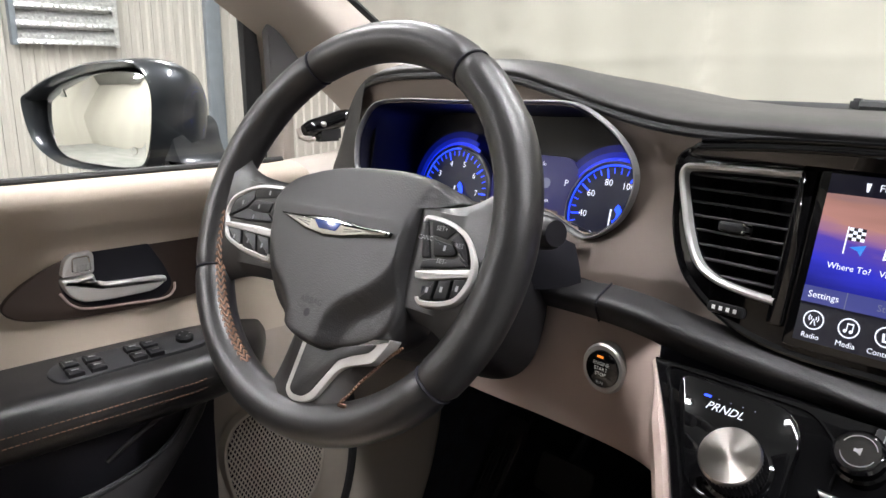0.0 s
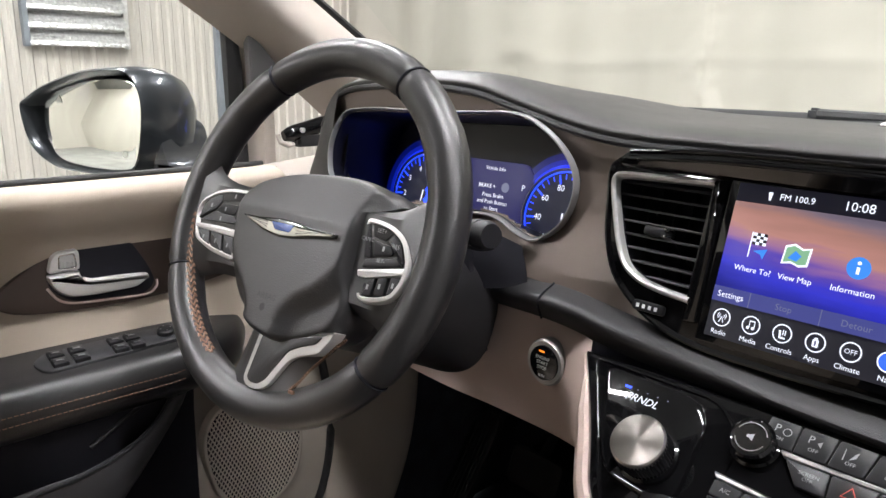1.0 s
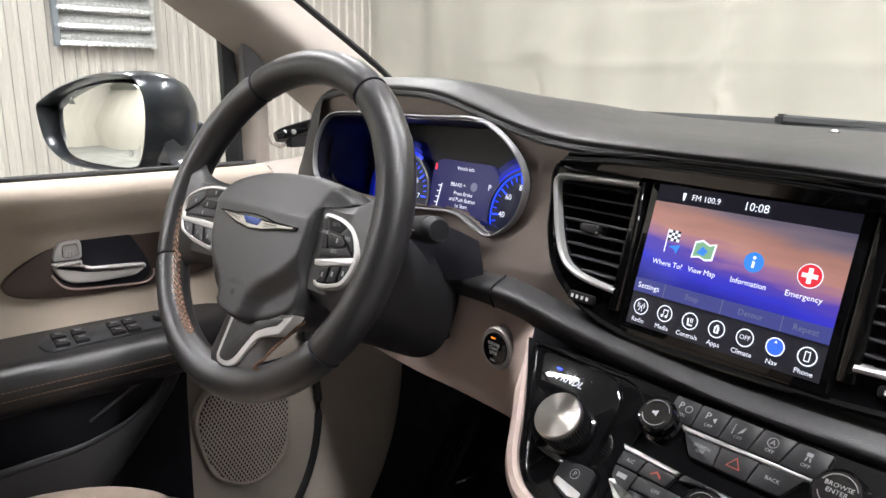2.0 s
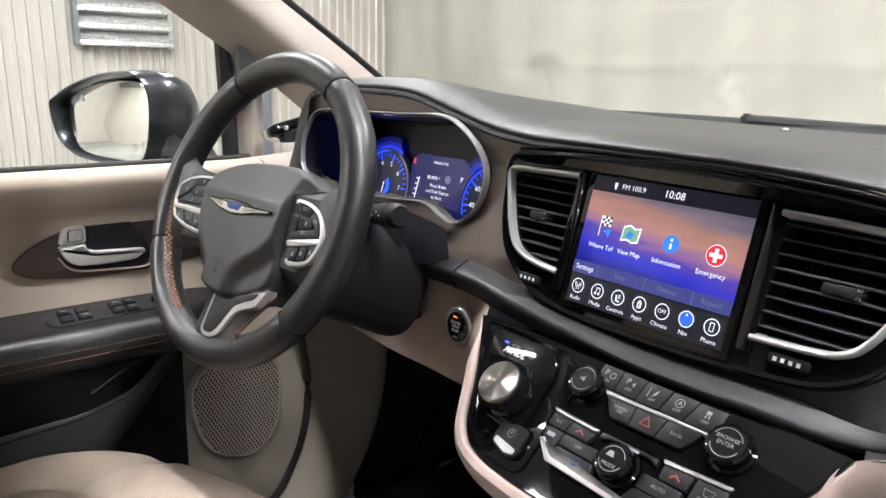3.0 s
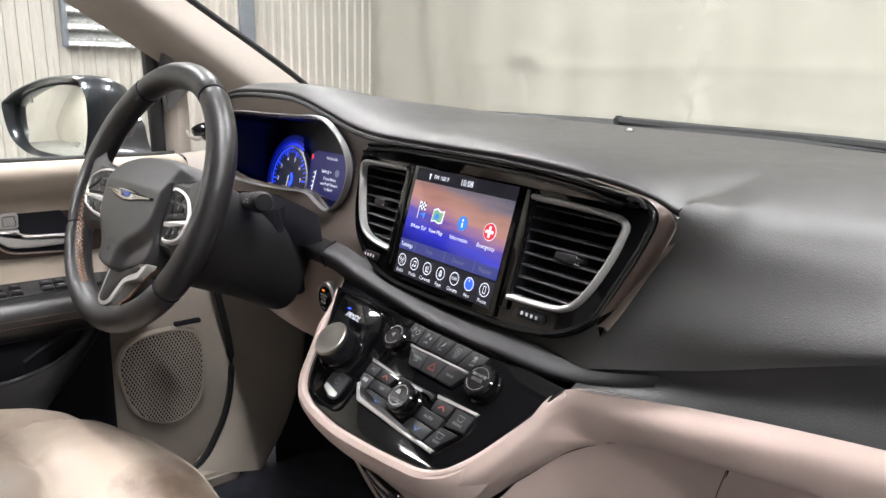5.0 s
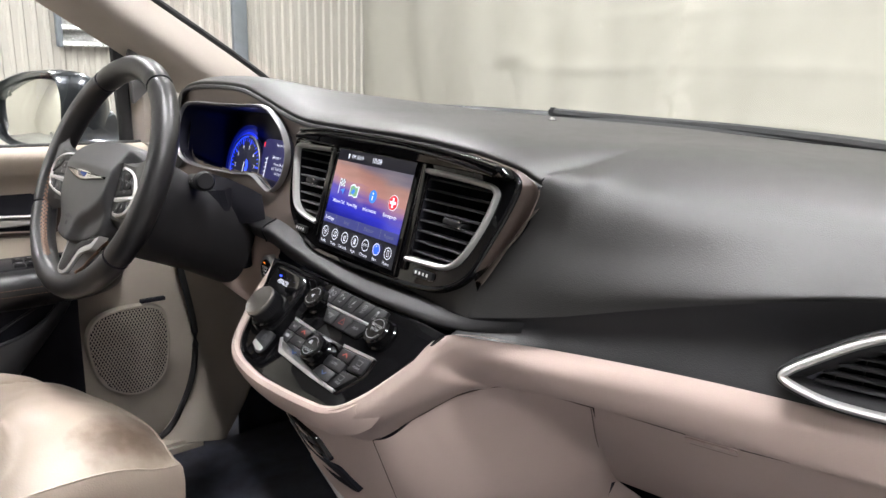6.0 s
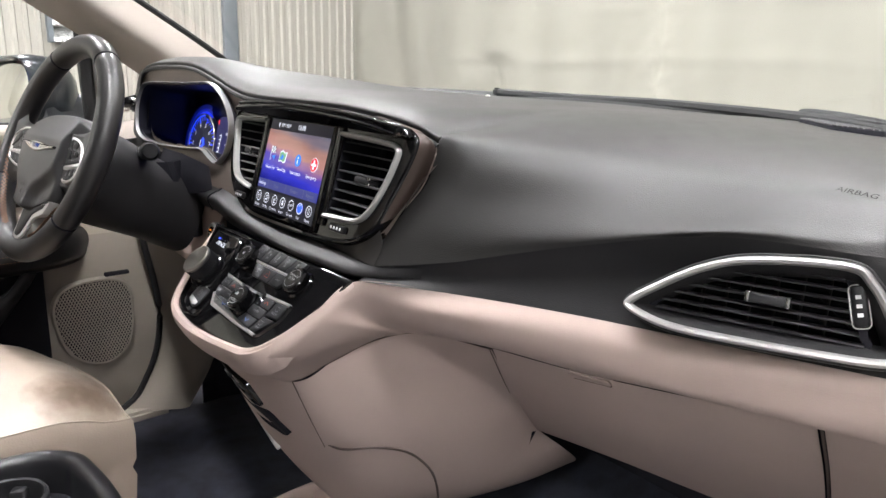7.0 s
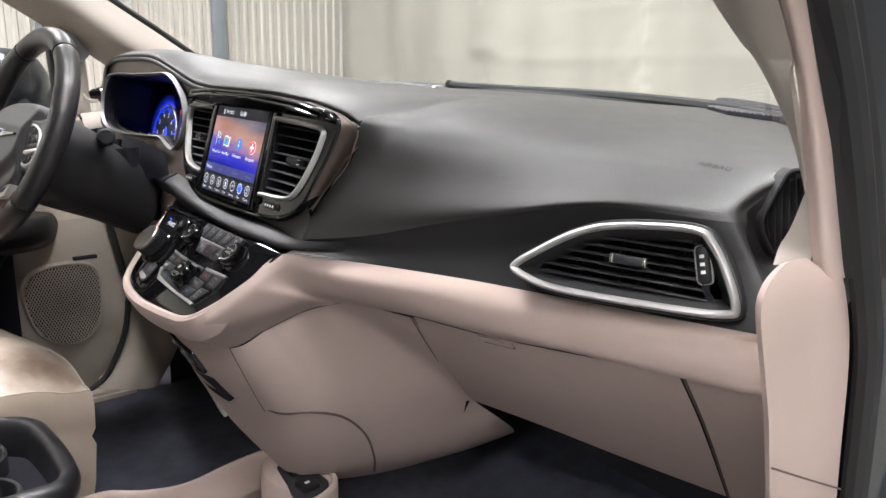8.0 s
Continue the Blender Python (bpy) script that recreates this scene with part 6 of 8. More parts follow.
def console_column():
    right = [(0.128, 0.522, 0.815), (0.116, 0.552, 0.75), (0.097, 0.582, 0.693), (0.075, 0.622, 0.615), (0.045, 0.655, 0.54)]
    left = [(-0.125, 0.508, 0.815), (-0.115, 0.533, 0.75), (-0.105, 0.558, 0.693), (-0.09, 0.603, 0.615), (-0.07, 0.657, 0.54)]
    mid = [(0.0, 0.492, 0.810), (0.0, 0.517, 0.75), (-0.004, 0.544, 0.693), (-0.008, 0.590, 0.615), (-0.012, 0.646, 0.54)]
    top = [(-0.135, 0.478, 0.866), (-0.02, 0.452, 0.848), (0.100, 0.470, 0.845)]
    part("column_top", sheet(bmesh.new(), loft([top, [left[0], mid[0], right[0]]], 24, 6)), BEIGE, dash)
    r0 = [(0.128, 0.522, 0.815), (0.150, 0.570, 0.840), (0.166, 0.617, 0.860), (0.205, 0.662, 0.872), (0.287, 0.702, 0.868)]
    r1 = [(0.122, 0.537, 0.782), (0.160, 0.600, 0.79), (0.190, 0.67, 0.80), (0.217, 0.73, 0.808), (0.256, 0.755, 0.812)]
    r2 = [(0.110, 0.562, 0.73), (0.156, 0.640, 0.73), (0.187, 0.72, 0.73), (0.206, 0.79, 0.735), (0.224, 0.815, 0.745)]
    r3 = [(0.097, 0.582, 0.693), (0.146, 0.670, 0.67), (0.176, 0.76, 0.66), (0.188, 0.85, 0.655), (0.182, 0.905, 0.655)]
    r4 = [(0.075, 0.622, 0.615), (0.125, 0.705, 0.60), (0.153, 0.80, 0.585), (0.168, 0.89, 0.585), (0.180, 0.97, 0.60)]
    r5 = [(0.045, 0.655, 0.54), (0.095, 0.735, 0.545), (0.125, 0.825, 0.54), (0.140, 0.93, 0.535), (0.150, 1.04, 0.54)]
    r6 = [(0.02, 0.70, 0.50), (0.06, 0.78, 0.50), (0.08, 0.86, 0.50), (0.09, 0.95, 0.50), (0.10, 1.06, 0.50)]
    # front and flank in one moulded skin with a rounded corner
    rows = [[l, k] + r for l, k, r in zip(left, mid, (r0, r2, r3, r4, r5))] + [[(-0.06, 0.70, 0.50), (-0.02, 0.695, 0.50)] + r6]
    part("column_flank", sheet(bmesh.new(), loft(rows, 72, 8)), BEIGE, dash, "smooth beige console flank with a small tear", angle=80)
    # driver's side of the column, its shade put into a dark colour
    l0 = [(-0.135, 0.478, 0.866), (-0.125, 0.508, 0.815), (-0.115, 0.533, 0.75), (-0.105, 0.558, 0.693), (-0.09, 0.603, 0.615), (-0.07, 0.657, 0.54)]
    l1 = [(-0.15, 0.65, 0.87), (-0.15, 0.68, 0.815), (-0.15, 0.70, 0.75), (-0.145, 0.72, 0.69), (-0.13, 0.75, 0.615), (-0.11, 0.78, 0.54)]
    l2 = [(-0.17, 1.05, 0.87), (-0.17, 1.05, 0.815), (-0.17, 1.05, 0.75), (-0.16, 1.05, 0.69), (-0.15, 1.05, 0.615), (-0.13, 1.05, 0.54)]
    part("column_side", sheet(bmesh.new(), loft([l0, l1, l2], 24, 6)), CARPET, dash, "console flank coloured dark for shade")
    # seams
    part("seam", tube(bmesh.new(), [(p[0] + 0.0008, p[1] - 0.0008, p[2]) for p in spline(r0, 30)], 0.0007, 6), SEAM, dash)
    part("seam", tube(bmesh.new(), [(p[0] + 0.0004, p[1] - 0.0004, p[2]) for p in spline(right[:3], 20)], 0.0006, 6), SEAM, dash)
    groove = [(0.085, 0.572, 0.708), (0.115, 0.595, 0.694), (0.140, 0.635, 0.694), (0.160, 0.675, 0.682), (0.172, 0.705, 0.650), (0.160, 0.728, 0.60), (0.135, 0.745, 0.558)]
    part("lower_seam", tube(bmesh.new(), spline(groove, 40), 0.0018, 6), SEAM, dash)
    def hug(u, v):
        return -(1.6 if u < 0 else 2.4) * u * u
    # sockets, slot and small bin in the column's front
    line = rounded([(-0.10, 0.052), (-0.05, 0.054), (0.0, 0.048), (0.030, 0.038), (0.040, 0.0), (0.020, -0.002), (-0.03, 0.020), (-0.10, 0.044)], 0.008)
    s = part("socket_panel", slab(bmesh.new(), FF, line, -0.01, 0.003, 0.002, hug), GLOSS, dash, "black socket panel")
    for u, v in ((-0.030, 0.034), (-0.004, 0.026), (0.020, 0.016), (0.018, 0.032)):
        part("socket", slab(bmesh.new(), FF, rounded(rect(u - 0.007, v - 0.005, u + 0.007, v + 0.005), 0.003), 0.002, 0.0045, 0.001, hug), DULL, s)
    line = rounded([(-0.10, 0.022), (-0.04, 0.002), (0.0, -0.010), (0.045, -0.008), (0.062, -0.048), (0.052, -0.050), (0.02, -0.040), (-0.04, -0.018), (-0.10, 0.008)], 0.008)
    part("open_slot", slab(bmesh.new(), FF, line, -0.01, 0.0025, 0.0012, hug), DARK, dash)
    line = rounded([(-0.085, -0.066), (-0.015, -0.100), (-0.008, -0.108), (-0.014, -0.112), (-0.085, -0.074)], 0.003)
    part("bin_pull", slab(bmesh.new(), FF, line, -0.01, 0.005, 0.002, hug), SATIN, dash)
    # tear by the glove box
    T = frame_of((0.176, 0.895, 0.645), (0.5, 0.85, 0), (0, 0, 1))
    patch(T, [(-0.004, 0.010), (0.006, 0.012), (0.000, -0.002), (-0.006, -0.016)], 0.010, DARK, dash, "tear")
    # driver's knee panel
    k0 = [(-0.80, 0.66, 0.935), (-0.5, 0.615, 0.945), (-0.36, 0.603, 0.950), (-0.25, 0.594, 0.955), (-0.197, 0.572, 0.957)]
    k1 = [(-0.80, 0.66, 0.88), (-0.5, 0.612, 0.89), (-0.36, 0.600, 0.895), (-0.25, 0.585, 0.90), (-0.178, 0.535, 0.912)]
    k2 = [(-0.80, 0.66, 0.83), (-0.5, 0.618, 0.835), (-0.36, 0.610, 0.84), (-0.24, 0.585, 0.85), (-0.152, 0.505, 0.878)]
    k3 = [(-0.80, 0.66, 0.79), (-0.5, 0.632, 0.800), (-0.36, 0.622, 0.810), (-0.23, 0.60, 0.822), (-0.140, 0.53, 0.845)]
    part("knee_panel", sheet(bmesh.new(), loft([k0, k1, k2, k3], 40, 6)), BEIGE, dash, "beige knee panel")
    # added dark sheet keeps the space below the knee panel black
    edge = spline(k3, 30)
    under = [edge, [(p[0], p[1] + 0.004, p[2] + 0.012) for p in edge], [(p[0], 1.15, 0.84) for p in edge]]
    part("under_shade_panel", sheet(bmesh.new(), under), CARPET, dash, "dark panel added under the dashboard for shade")
    S = frame_of((-0.259, 0.5815, 0.913), (1.0, -0.02, 0.0), (0, 0.05, 1))
    b = part("start_button", lathe(bmesh.new(), S, 0, 0, [(0.0245, -0.012), (0.0245, 0.001), (0.0225, 0.0035), (0.019, 0.003)], 40), SATIN, dash, "round engine start button in a chrome ring")
    part("button_face", lathe(bmesh.new(), S, 0, 0, [(0.019, 0.0), (0.018, 0.005), (0.015, 0.006), (0.001, 0.006)], 40), GLOSS, b)
    words("ENGINE\nSTART\nSTOP", 0.0052, S, 0, 0.0005, 0.0065, WHITEMARK, b)
    patch(S, rect(-0.005, 0.0115, 0.002, 0.0135), 0.0065, AMBERGLOW, b, "indicator")
    words("RUN", 0.004, S, 0.0, -0.013, 0.0065, WHITEMARK, b)


console_column()

# ---- steering wheel ----
WF = frame_of((-0.3886, 0.3686, 1.061), (0.99027, 0.13917, 0), (-0.0559, 0.39777, 0.91578))
wheel = thing("steering_wheel", (-0.3886, 0.3686, 1.061), "black leather steering wheel with satin chrome spokes and tan stitching", "steering wheel")
RIM_C = (-0.012, 0.004)


def local(M, u, v, w):
    return tuple(M @ Vector((u, v, w)))


def rim_point(a, r=0.172, w=-0.018):
    return local(WF, RIM_C[0] + r * 1.01 * math.cos(a), RIM_C[1] + r * 0.985 * math.sin(a), w)


def steering_wheel():
    n, m = 128, 20
    cuts = [radians(a) for a in (58, 122, 204, 322)]

    def wrap(a0, a1, name, label):
        bm = bmesh.new()
        k = max(8, int(abs(a1 - a0) / (2 * math.pi) * n))
        rings = []
        for i in range(k + 1):
            a = a0 + (a1 - a0) * i / k
            edge = min(i, k - i) * abs(a1 - a0) / k * 0.172
            shrink = 1 - 0.10 * max(0, 1 - edge / 0.004)
            thick = 0.0172 + 0.0015 * math.sin(a) ** 2 + (0.0012 if abs(math.cos(a)) > 0.8 else 0)
            ring = []
            for j in range(m):
                b = 2 * math.pi * j / m
                r = 0.172 + shrink * thick * math.cos(b)
                w = -0.018 + shrink * 0.0185 * math.sin(b)
                ring.append(bm.verts.new(WF @ Vector((RIM_C[0] + r * 1.01 * math.cos(a), RIM_C[1] + r * 0.985 * math.sin(a), w))))
            rings.append(ring)
        for p, q in zip(rings, rings[1:]):
            bridge(bm, p, q)
        bm.faces.new(rings[0]), bm.faces.new(rings[-1])
        return part(name, bm, LEATHER, wheel, label)
    wrap(cuts[0], cuts[1], "rim_top", "smooth black leather rim section")
    wrap(cuts[1], cuts[2], "rim_side", "")
    wrap(cuts[2], cuts[3], "rim_bottom", "")
    wrap(cuts[3], cuts[0] + 2 * math.pi, "rim_side", "")
    for a in cuts:
        bm = bmesh.new()
        ring = []
        for j in range(28):
            b = 2 * math.pi * j / 28
            r = 0.172 + 0.0168 * math.cos(b)
            ring.append(WF @ Vector((RIM_C[0] + r * 1.01 * math.cos(a), RIM_C[1] + r * 0.985 * math.sin(a), -0.018 + 0.0172 * math.sin(b))))
        tube(bm, ring, 0.0014, 6, closed=True, up=tuple(WF.to_3x3() @ Vector((-math.sin(a), math.cos(a), 0))))
        part("rim_seam", bm, DARK, wheel)
    # braided stitching along the inner edge
    def braid(points, across, name_label):
        bm = bmesh.new()
        for i in range(len(points) - 1):
            p, q, x = points[i], points[i + 1], across[i]
            for s in (-1, 1):
                tube(bm, [p + x * (0.0032 * s), p.lerp(q, 1.1)], 0.0011, 5)
                tube(bm, [p + x * (0.0032 * s), p.lerp(q, 0.6) + x * (0.0042 * s)], 0.0009, 5)
        part("stitching", bm, STITCH, wheel, name_label)
    pts, acr = [], []
    for i in range(25):
        a = radians(184 + 62 * i / 24)
        for b, keep in ((radians(158), pts), (radians(130), acr)):
            r = 0.172 + 0.0182 * math.cos(b)
            keep.append(WF @ Vector((RIM_C[0] + r * 1.01 * math.cos(a), RIM_C[1] + r * 0.985 * math.sin(a), -0.018 + 0.0195 * math.sin(b))))
    braid(pts, [(c - p).normalized() for p, c in zip(pts, acr)], "tan braided stitching")
    # spokes: black bodies from hub to rim
    def spoke(path, name="spoke"):
        C = [spline(c, 16) for c in path]
        rows = []
        for i in range(16):
            rows.append([tuple(WF @ Vector(c[i])) for c in C])
        bm = bmesh.new()
        G = [[bm.verts.new(Vector(p)) for p in r] for r in rows]
        for a, b in zip(G, G[1:]):
            bridge(bm, a, b)
        bm.faces.new(G[0]), bm.faces.new(G[-1])
        return part(name, bm, LEATHER, wheel)
    for s in (-1, 1):
        o = RIM_C[0] if s < 0 else RIM_C[0]
        spoke([[(s * 0.07, 0.030, -0.016), (s * 0.12 + o / 2, 0.034, -0.012), (s * 0.150 + o, 0.050, -0.016), (s * 0.166 + o, 0.075, -0.02)],
               [(s * 0.07, 0.028, -0.006), (s * 0.12 + o / 2, 0.026, -0.006), (s * 0.150 + o, 0.030, -0.006), (s * 0.172 + o, 0.040, -0.008)],
               [(s * 0.07, -0.05, -0.010), (s * 0.12 + o / 2, -0.052, -0.012), (s * 0.148 + o, -0.058, -0.012), (s * 0.168 + o, -0.060, -0.014)],
               [(s * 0.07, -0.060, -0.022), (s * 0.11 + o / 2, -0.062, -0.022), (s * 0.140 + o, -0.075, -0.022), (s * 0.158 + o, -0.09, -0.022)],
               [(s * 0.07, 0.0, -0.045), (s * 0.12 + o / 2, 0.0, -0.036), (s * 0.150 + o, 0.0, -0.03), (s * 0.170 + o, 0.0, -0.03)]])
    spoke([[(-0.034, -0.08, -0.02), (-0.035, -0.1, -0.019), (-0.037, -0.118, -0.018), (-0.042, -0.135, -0.019), (-0.05, -0.152, -0.02), (-0.062, -0.166, -0.022)],
           [(-0.026, -0.08, -0.01), (-0.023, -0.1, -0.01), (-0.022, -0.12, -0.01), (-0.022, -0.138, -0.009), (-0.023, -0.155, -0.007), (-0.026, -0.172, -0.006)],
           [(0.0640, -0.0760, -0.020), (0.0657, -0.0902, -0.009), (0.0555, -0.1032, -0.009), (0.0445, -0.1181, -0.009), (0.0364, -0.1376, -0.009), (0.0484, -0.1516, -0.009)],
           [(0.0760, -0.0740, -0.026), (0.0797, -0.0902, -0.02), (0.0695, -0.1032, -0.018), (0.0585, -0.1181, -0.016), (0.0504, -0.1376, -0.012), (0.0624, -0.1516, -0.02)],
           [(0.02, -0.08, -0.04), (0.018, -0.095, -0.038), (0.012, -0.112, -0.036), (0.006, -0.13, -0.035), (0.0, -0.15, -0.034), (-0.006, -0.166, -0.032)]], "lower_spoke")
    edge = [WF @ Vector((u, v, w)) for u, v, w in spline([(p[0], p[1], w) for p, w in zip([(0.0861, -0.0834), (0.0797, -0.0902), (0.0695, -0.1032), (0.0585, -0.1181), (0.0527, -0.1293), (0.0504, -0.1376), (0.0607, -0.1373)], (-0.019, -0.017, -0.016, -0.014, -0.012, -0.006, -0.002))], 26)]
    braid(edge, [(WF.to_3x3() @ Vector((0.6, 0.4, 0.5))).normalized()] * 26, "")
    # hub cover: raised keel that narrows downwards, between lower flanks
    outer = [(-0.088, 0.012), (-0.080, 0.034), (-0.055, 0.046), (-0.02, 0.054), (0.032, 0.0575), (0.068, 0.055), (0.094, 0.047), (0.106, 0.040), (0.094, 0.034), (0.082, 0.026), (0.080, 0.0), (0.080, -0.020), (0.082, -0.036), (0.086, -0.054), (0.082, -0.074), (0.066, -0.088), (0.033, -0.100), (0.006, -0.101), (-0.018, -0.095), (-0.055, -0.075), (-0.079, -0.042)]
    line = spline(outer, 140, closed=True)
    keel = spline([(-0.10, 0.08), (-0.094, 0.03), (-0.084, 0.0), (-0.078, -0.018), (-0.070, -0.034), (-0.052, -0.052), (-0.036, -0.064), (-0.024, -0.080), (-0.018, -0.115), (0.018, -0.115), (0.026, -0.077), (0.037, -0.0615), (0.058, -0.0475), (0.072, -0.033), (0.0785, -0.0176), (0.079, 0.0), (0.0795, 0.016), (0.080, 0.03), (0.076, 0.08)], 170, closed=True)

    def hub_height(u, v):
        d = min(math.hypot(u - p[0], v - p[1]) for p in keel)
        d = d if in_outline((u, v), keel) else -d
        f = min(1, max(0, (d + 0.016) / 0.022))
        f = f * f * (3 - 2 * f)
        dome = 0.004 * (1 - min(1, (u / 0.09) ** 2)) - 0.016 * max(0, v - 0.012) / 0.045 - 0.010 * max(0, u - 0.08) / 0.03
        return -0.0055 + 0.0085 * f + dome + 0.004 * max(0, -v) / 0.1 * f
    bm = bmesh.new()
    rings = [[bm.verts.new(WF @ Vector((u, v, -0.050))) for u, v in line]]
    for f in (1.0, 0.99, 0.975, 0.955) + tuple(0.93 - 0.03 * k for k in range(30)):
        drop = 0.010 * max(0, 1 - (1 - f) / 0.06) ** 2
        rings.append([bm.verts.new(WF @ Vector((u * f, v * f - 0.012 * (1 - f), hub_height(u * f, v * f - 0.012 * (1 - f)) - drop))) for u, v in line])
    for a, b in zip(rings, rings[1:]):
        bridge(bm, a, b)
    bm.faces.new(rings[-1])
    hub = part("airbag_cover", bm, COVER, wheel, "grained black airbag cover with a keel shape", angle=70)
    words("AIRBAG", 0.0075, WF, 0.004, -0.066, 0.0098, DULL, hub, "embossed_word")
    patch(WF, circle(0.003, -0.076, 0.0035), 0.0102, DULL, hub, "embossed_mark")
    # winged badge as a plain shape
    bdg = part("badge", slab(bmesh.new(), WF, rounded([(-0.062, 0.0012), (-0.0291, -0.0076), (-0.0048, -0.0106), (0.0165, -0.0088), (0.036, -0.005), (0.0625, -0.0014), (0.0640, 0.0010), (0.0345, 0.0002), (0.016, 0.0028), (-0.003, 0.0036), (-0.0174, 0.0030), (-0.036, 0.0012)], 0.0008, 2), 0.0, 0.0098, 0.0008), CHROME, hub, "chrome winged badge with a blue centre")
    part("badge_centre", slab(bmesh.new(), WF, rounded([(-0.0195, 0.0008), (-0.0110, -0.0064), (0.0088, -0.0064), (0.0135, 0.0008)], 0.0015), 0.009, 0.0104, 0.0004), material("blue_enamel", (0.015, 0.04, 0.20), 0.25, coat=0.5), bdg)
    for s, t0 in ((-1, -0.024), (1, 0.018)):
        for k in range(3):
            u0, v0 = t0, -0.0010 - 0.0024 * k
            u1 = s * (0.056 - 0.009 * k) + (0 if s > 0 else -0.001)
            part("wing_groove", slab(bmesh.new(), WF, [(min(u0, u1), v0 if s > 0 else -0.0004 - 0.001 * k), (max(u0, u1), (-0.0004 - 0.001 * k) if s > 0 else v0), (max(u0, u1), (0.0 - 0.001 * k) if s > 0 else v0 + 0.0006), (min(u0, u1), v0 + 0.0006 if s > 0 else -0.001 * k)], 0.009, 0.0101, 0.0001), DULL, bdg)
    part("badge_outline", slab(bmesh.new(), WF, [(-0.0645, 0.0016), (-0.0291, -0.0092), (-0.0048, -0.0122), (0.0165, -0.0104), (0.037, -0.0064), (0.0655, -0.0022), (0.0665, 0.0016), (0.0345, 0.0016), (0.016, 0.0042), (-0.003, 0.0050), (-0.0174, 0.0044), (-0.036, 0.0026)], 0.0, 0.0085, 0.0004), GLOSS, bdg)
    # switch pods
    for s, pts in ((1, [(0.0819, 0.0241), (0.0966, 0.0243), (0.1136, 0.0217), (0.1279, 0.0152), (0.1355, 0.0075), (0.144, -0.0078), (0.1432, -0.0233), (0.1348, -0.0396), (0.1185, -0.0458), (0.1013, -0.0478), (0.0946, -0.0447), (0.0902, -0.0224)]),
                   (-1, [(-0.0735, 0.028), (-0.115, 0.0265), (-0.138, 0.0216), (-0.161, 0.01), (-0.1665, -0.0056), (-0.155, -0.0337), (-0.127, -0.0415), (-0.079, -0.047), (-0.08, -0.01)])):
        line = rounded(pts, 0.009, 4)
        keep = len(line) - 5
        bm = bmesh.new()
        rings = [ring_verts(bm, WF, inset(line, d)[:keep], w) for d, w in ((-0.001, -0.02), (0.0, -0.009), (0.0015, -0.0058), (0.0042, -0.0050), (0.0054, -0.0070), (0.0056, -0.02))]
        for a, b in zip(rings, rings[1:]):
            bridge(bm, a, b, closed=False)
        pod = part("switch_pod", bm, SILVER, wheel, "satin silver switch surround")
        part("pod_base", slab(bmesh.new(), WF, inset(line, 0.003), -0.02, -0.0100, 0.001), DARK, pod)
        bar = [(0.0887, -0.0218), (0.1393, -0.0118), (0.1412, -0.0176), (0.1179, -0.0226), (0.1004, -0.0269), (0.0906, -0.027)] if s > 0 else [(-0.1595, -0.0168), (-0.1153, -0.0149), (-0.0819, -0.0154), (-0.0847, -0.0225), (-0.1166, -0.022), (-0.1592, -0.0215)]
        part("pod_bar", slab(bmesh.new(), WF, rounded(bar, 0.001), -0.014, -0.0050, 0.0012), SILVER, pod)
        keys = [([(0.0909, 0.0209), (0.1045, 0.0201), (0.119, 0.0154), (0.1106, 0.0059), (0.0957, 0.0076)], 'SET+'), ([(0.0857, 0.0216), (0.089, 0.0211), (0.0993, -0.0094), (0.0907, -0.011), (0.0869, 0.0029)], 'CANC'), ([(0.0969, 0.0059), (0.1105, 0.0045), (0.1178, 0.0038), (0.1226, -0.0017), (0.1204, -0.0052), (0.1013, -0.0082)], ''), ([(0.1204, 0.0147), (0.1286, 0.0075), (0.1361, -0.0095), (0.1247, -0.0027), (0.1191, 0.005), (0.113, 0.0058)], 'RES'), ([(0.1012, -0.0096), (0.1213, -0.0064), (0.1256, -0.0038), (0.1361, -0.0113), (0.0919, -0.0196), (0.0917, -0.0122)], 'SET-'), ([(0.0974, -0.043), (0.1031, -0.0267), (0.1113, -0.0246), (0.1098, -0.0403)], '='), ([(0.1114, -0.04), (0.113, -0.0243), (0.1248, -0.0215), (0.1241, -0.0377)], '|=|'), ([(0.1258, -0.0374), (0.1264, -0.0212), (0.138, -0.0185), (0.1379, -0.0264), (0.1323, -0.0346)], '|=|')] if s > 0 else [([(-0.1277, 0.0206), (-0.0773, 0.0254), (-0.0899, 0.0149), (-0.124, 0.0106)], ''), ([(-0.1585, -0.0116), (-0.1539, 0.0032), (-0.1299, 0.0192), (-0.1257, 0.0104), (-0.1337, 0.0012)], ''), ([(-0.1316, 0.0009), (-0.1232, 0.009), (-0.0979, 0.0094), (-0.1005, -0.0006), (-0.1225, -0.0025)], ''), ([(-0.0877, 0.0141), (-0.0821, 0.017), (-0.0853, -0.0068), (-0.0986, -0.0009)], ''), ([(-0.1552, -0.0124), (-0.1326, -0.001), (-0.0998, -0.0022), (-0.0898, -0.0086), (-0.1182, -0.0117)], ''), ([(-0.1546, -0.0217), (-0.1333, -0.0214), (-0.126, -0.0387), (-0.1416, -0.0361)], ''), ([(-0.1304, -0.0215), (-0.1101, -0.023), (-0.1033, -0.0394), (-0.1233, -0.0383)], ''), ([(-0.1073, -0.0231), (-0.0907, -0.0238), (-0.0832, -0.0403), (-0.1003, -0.04)], '')]
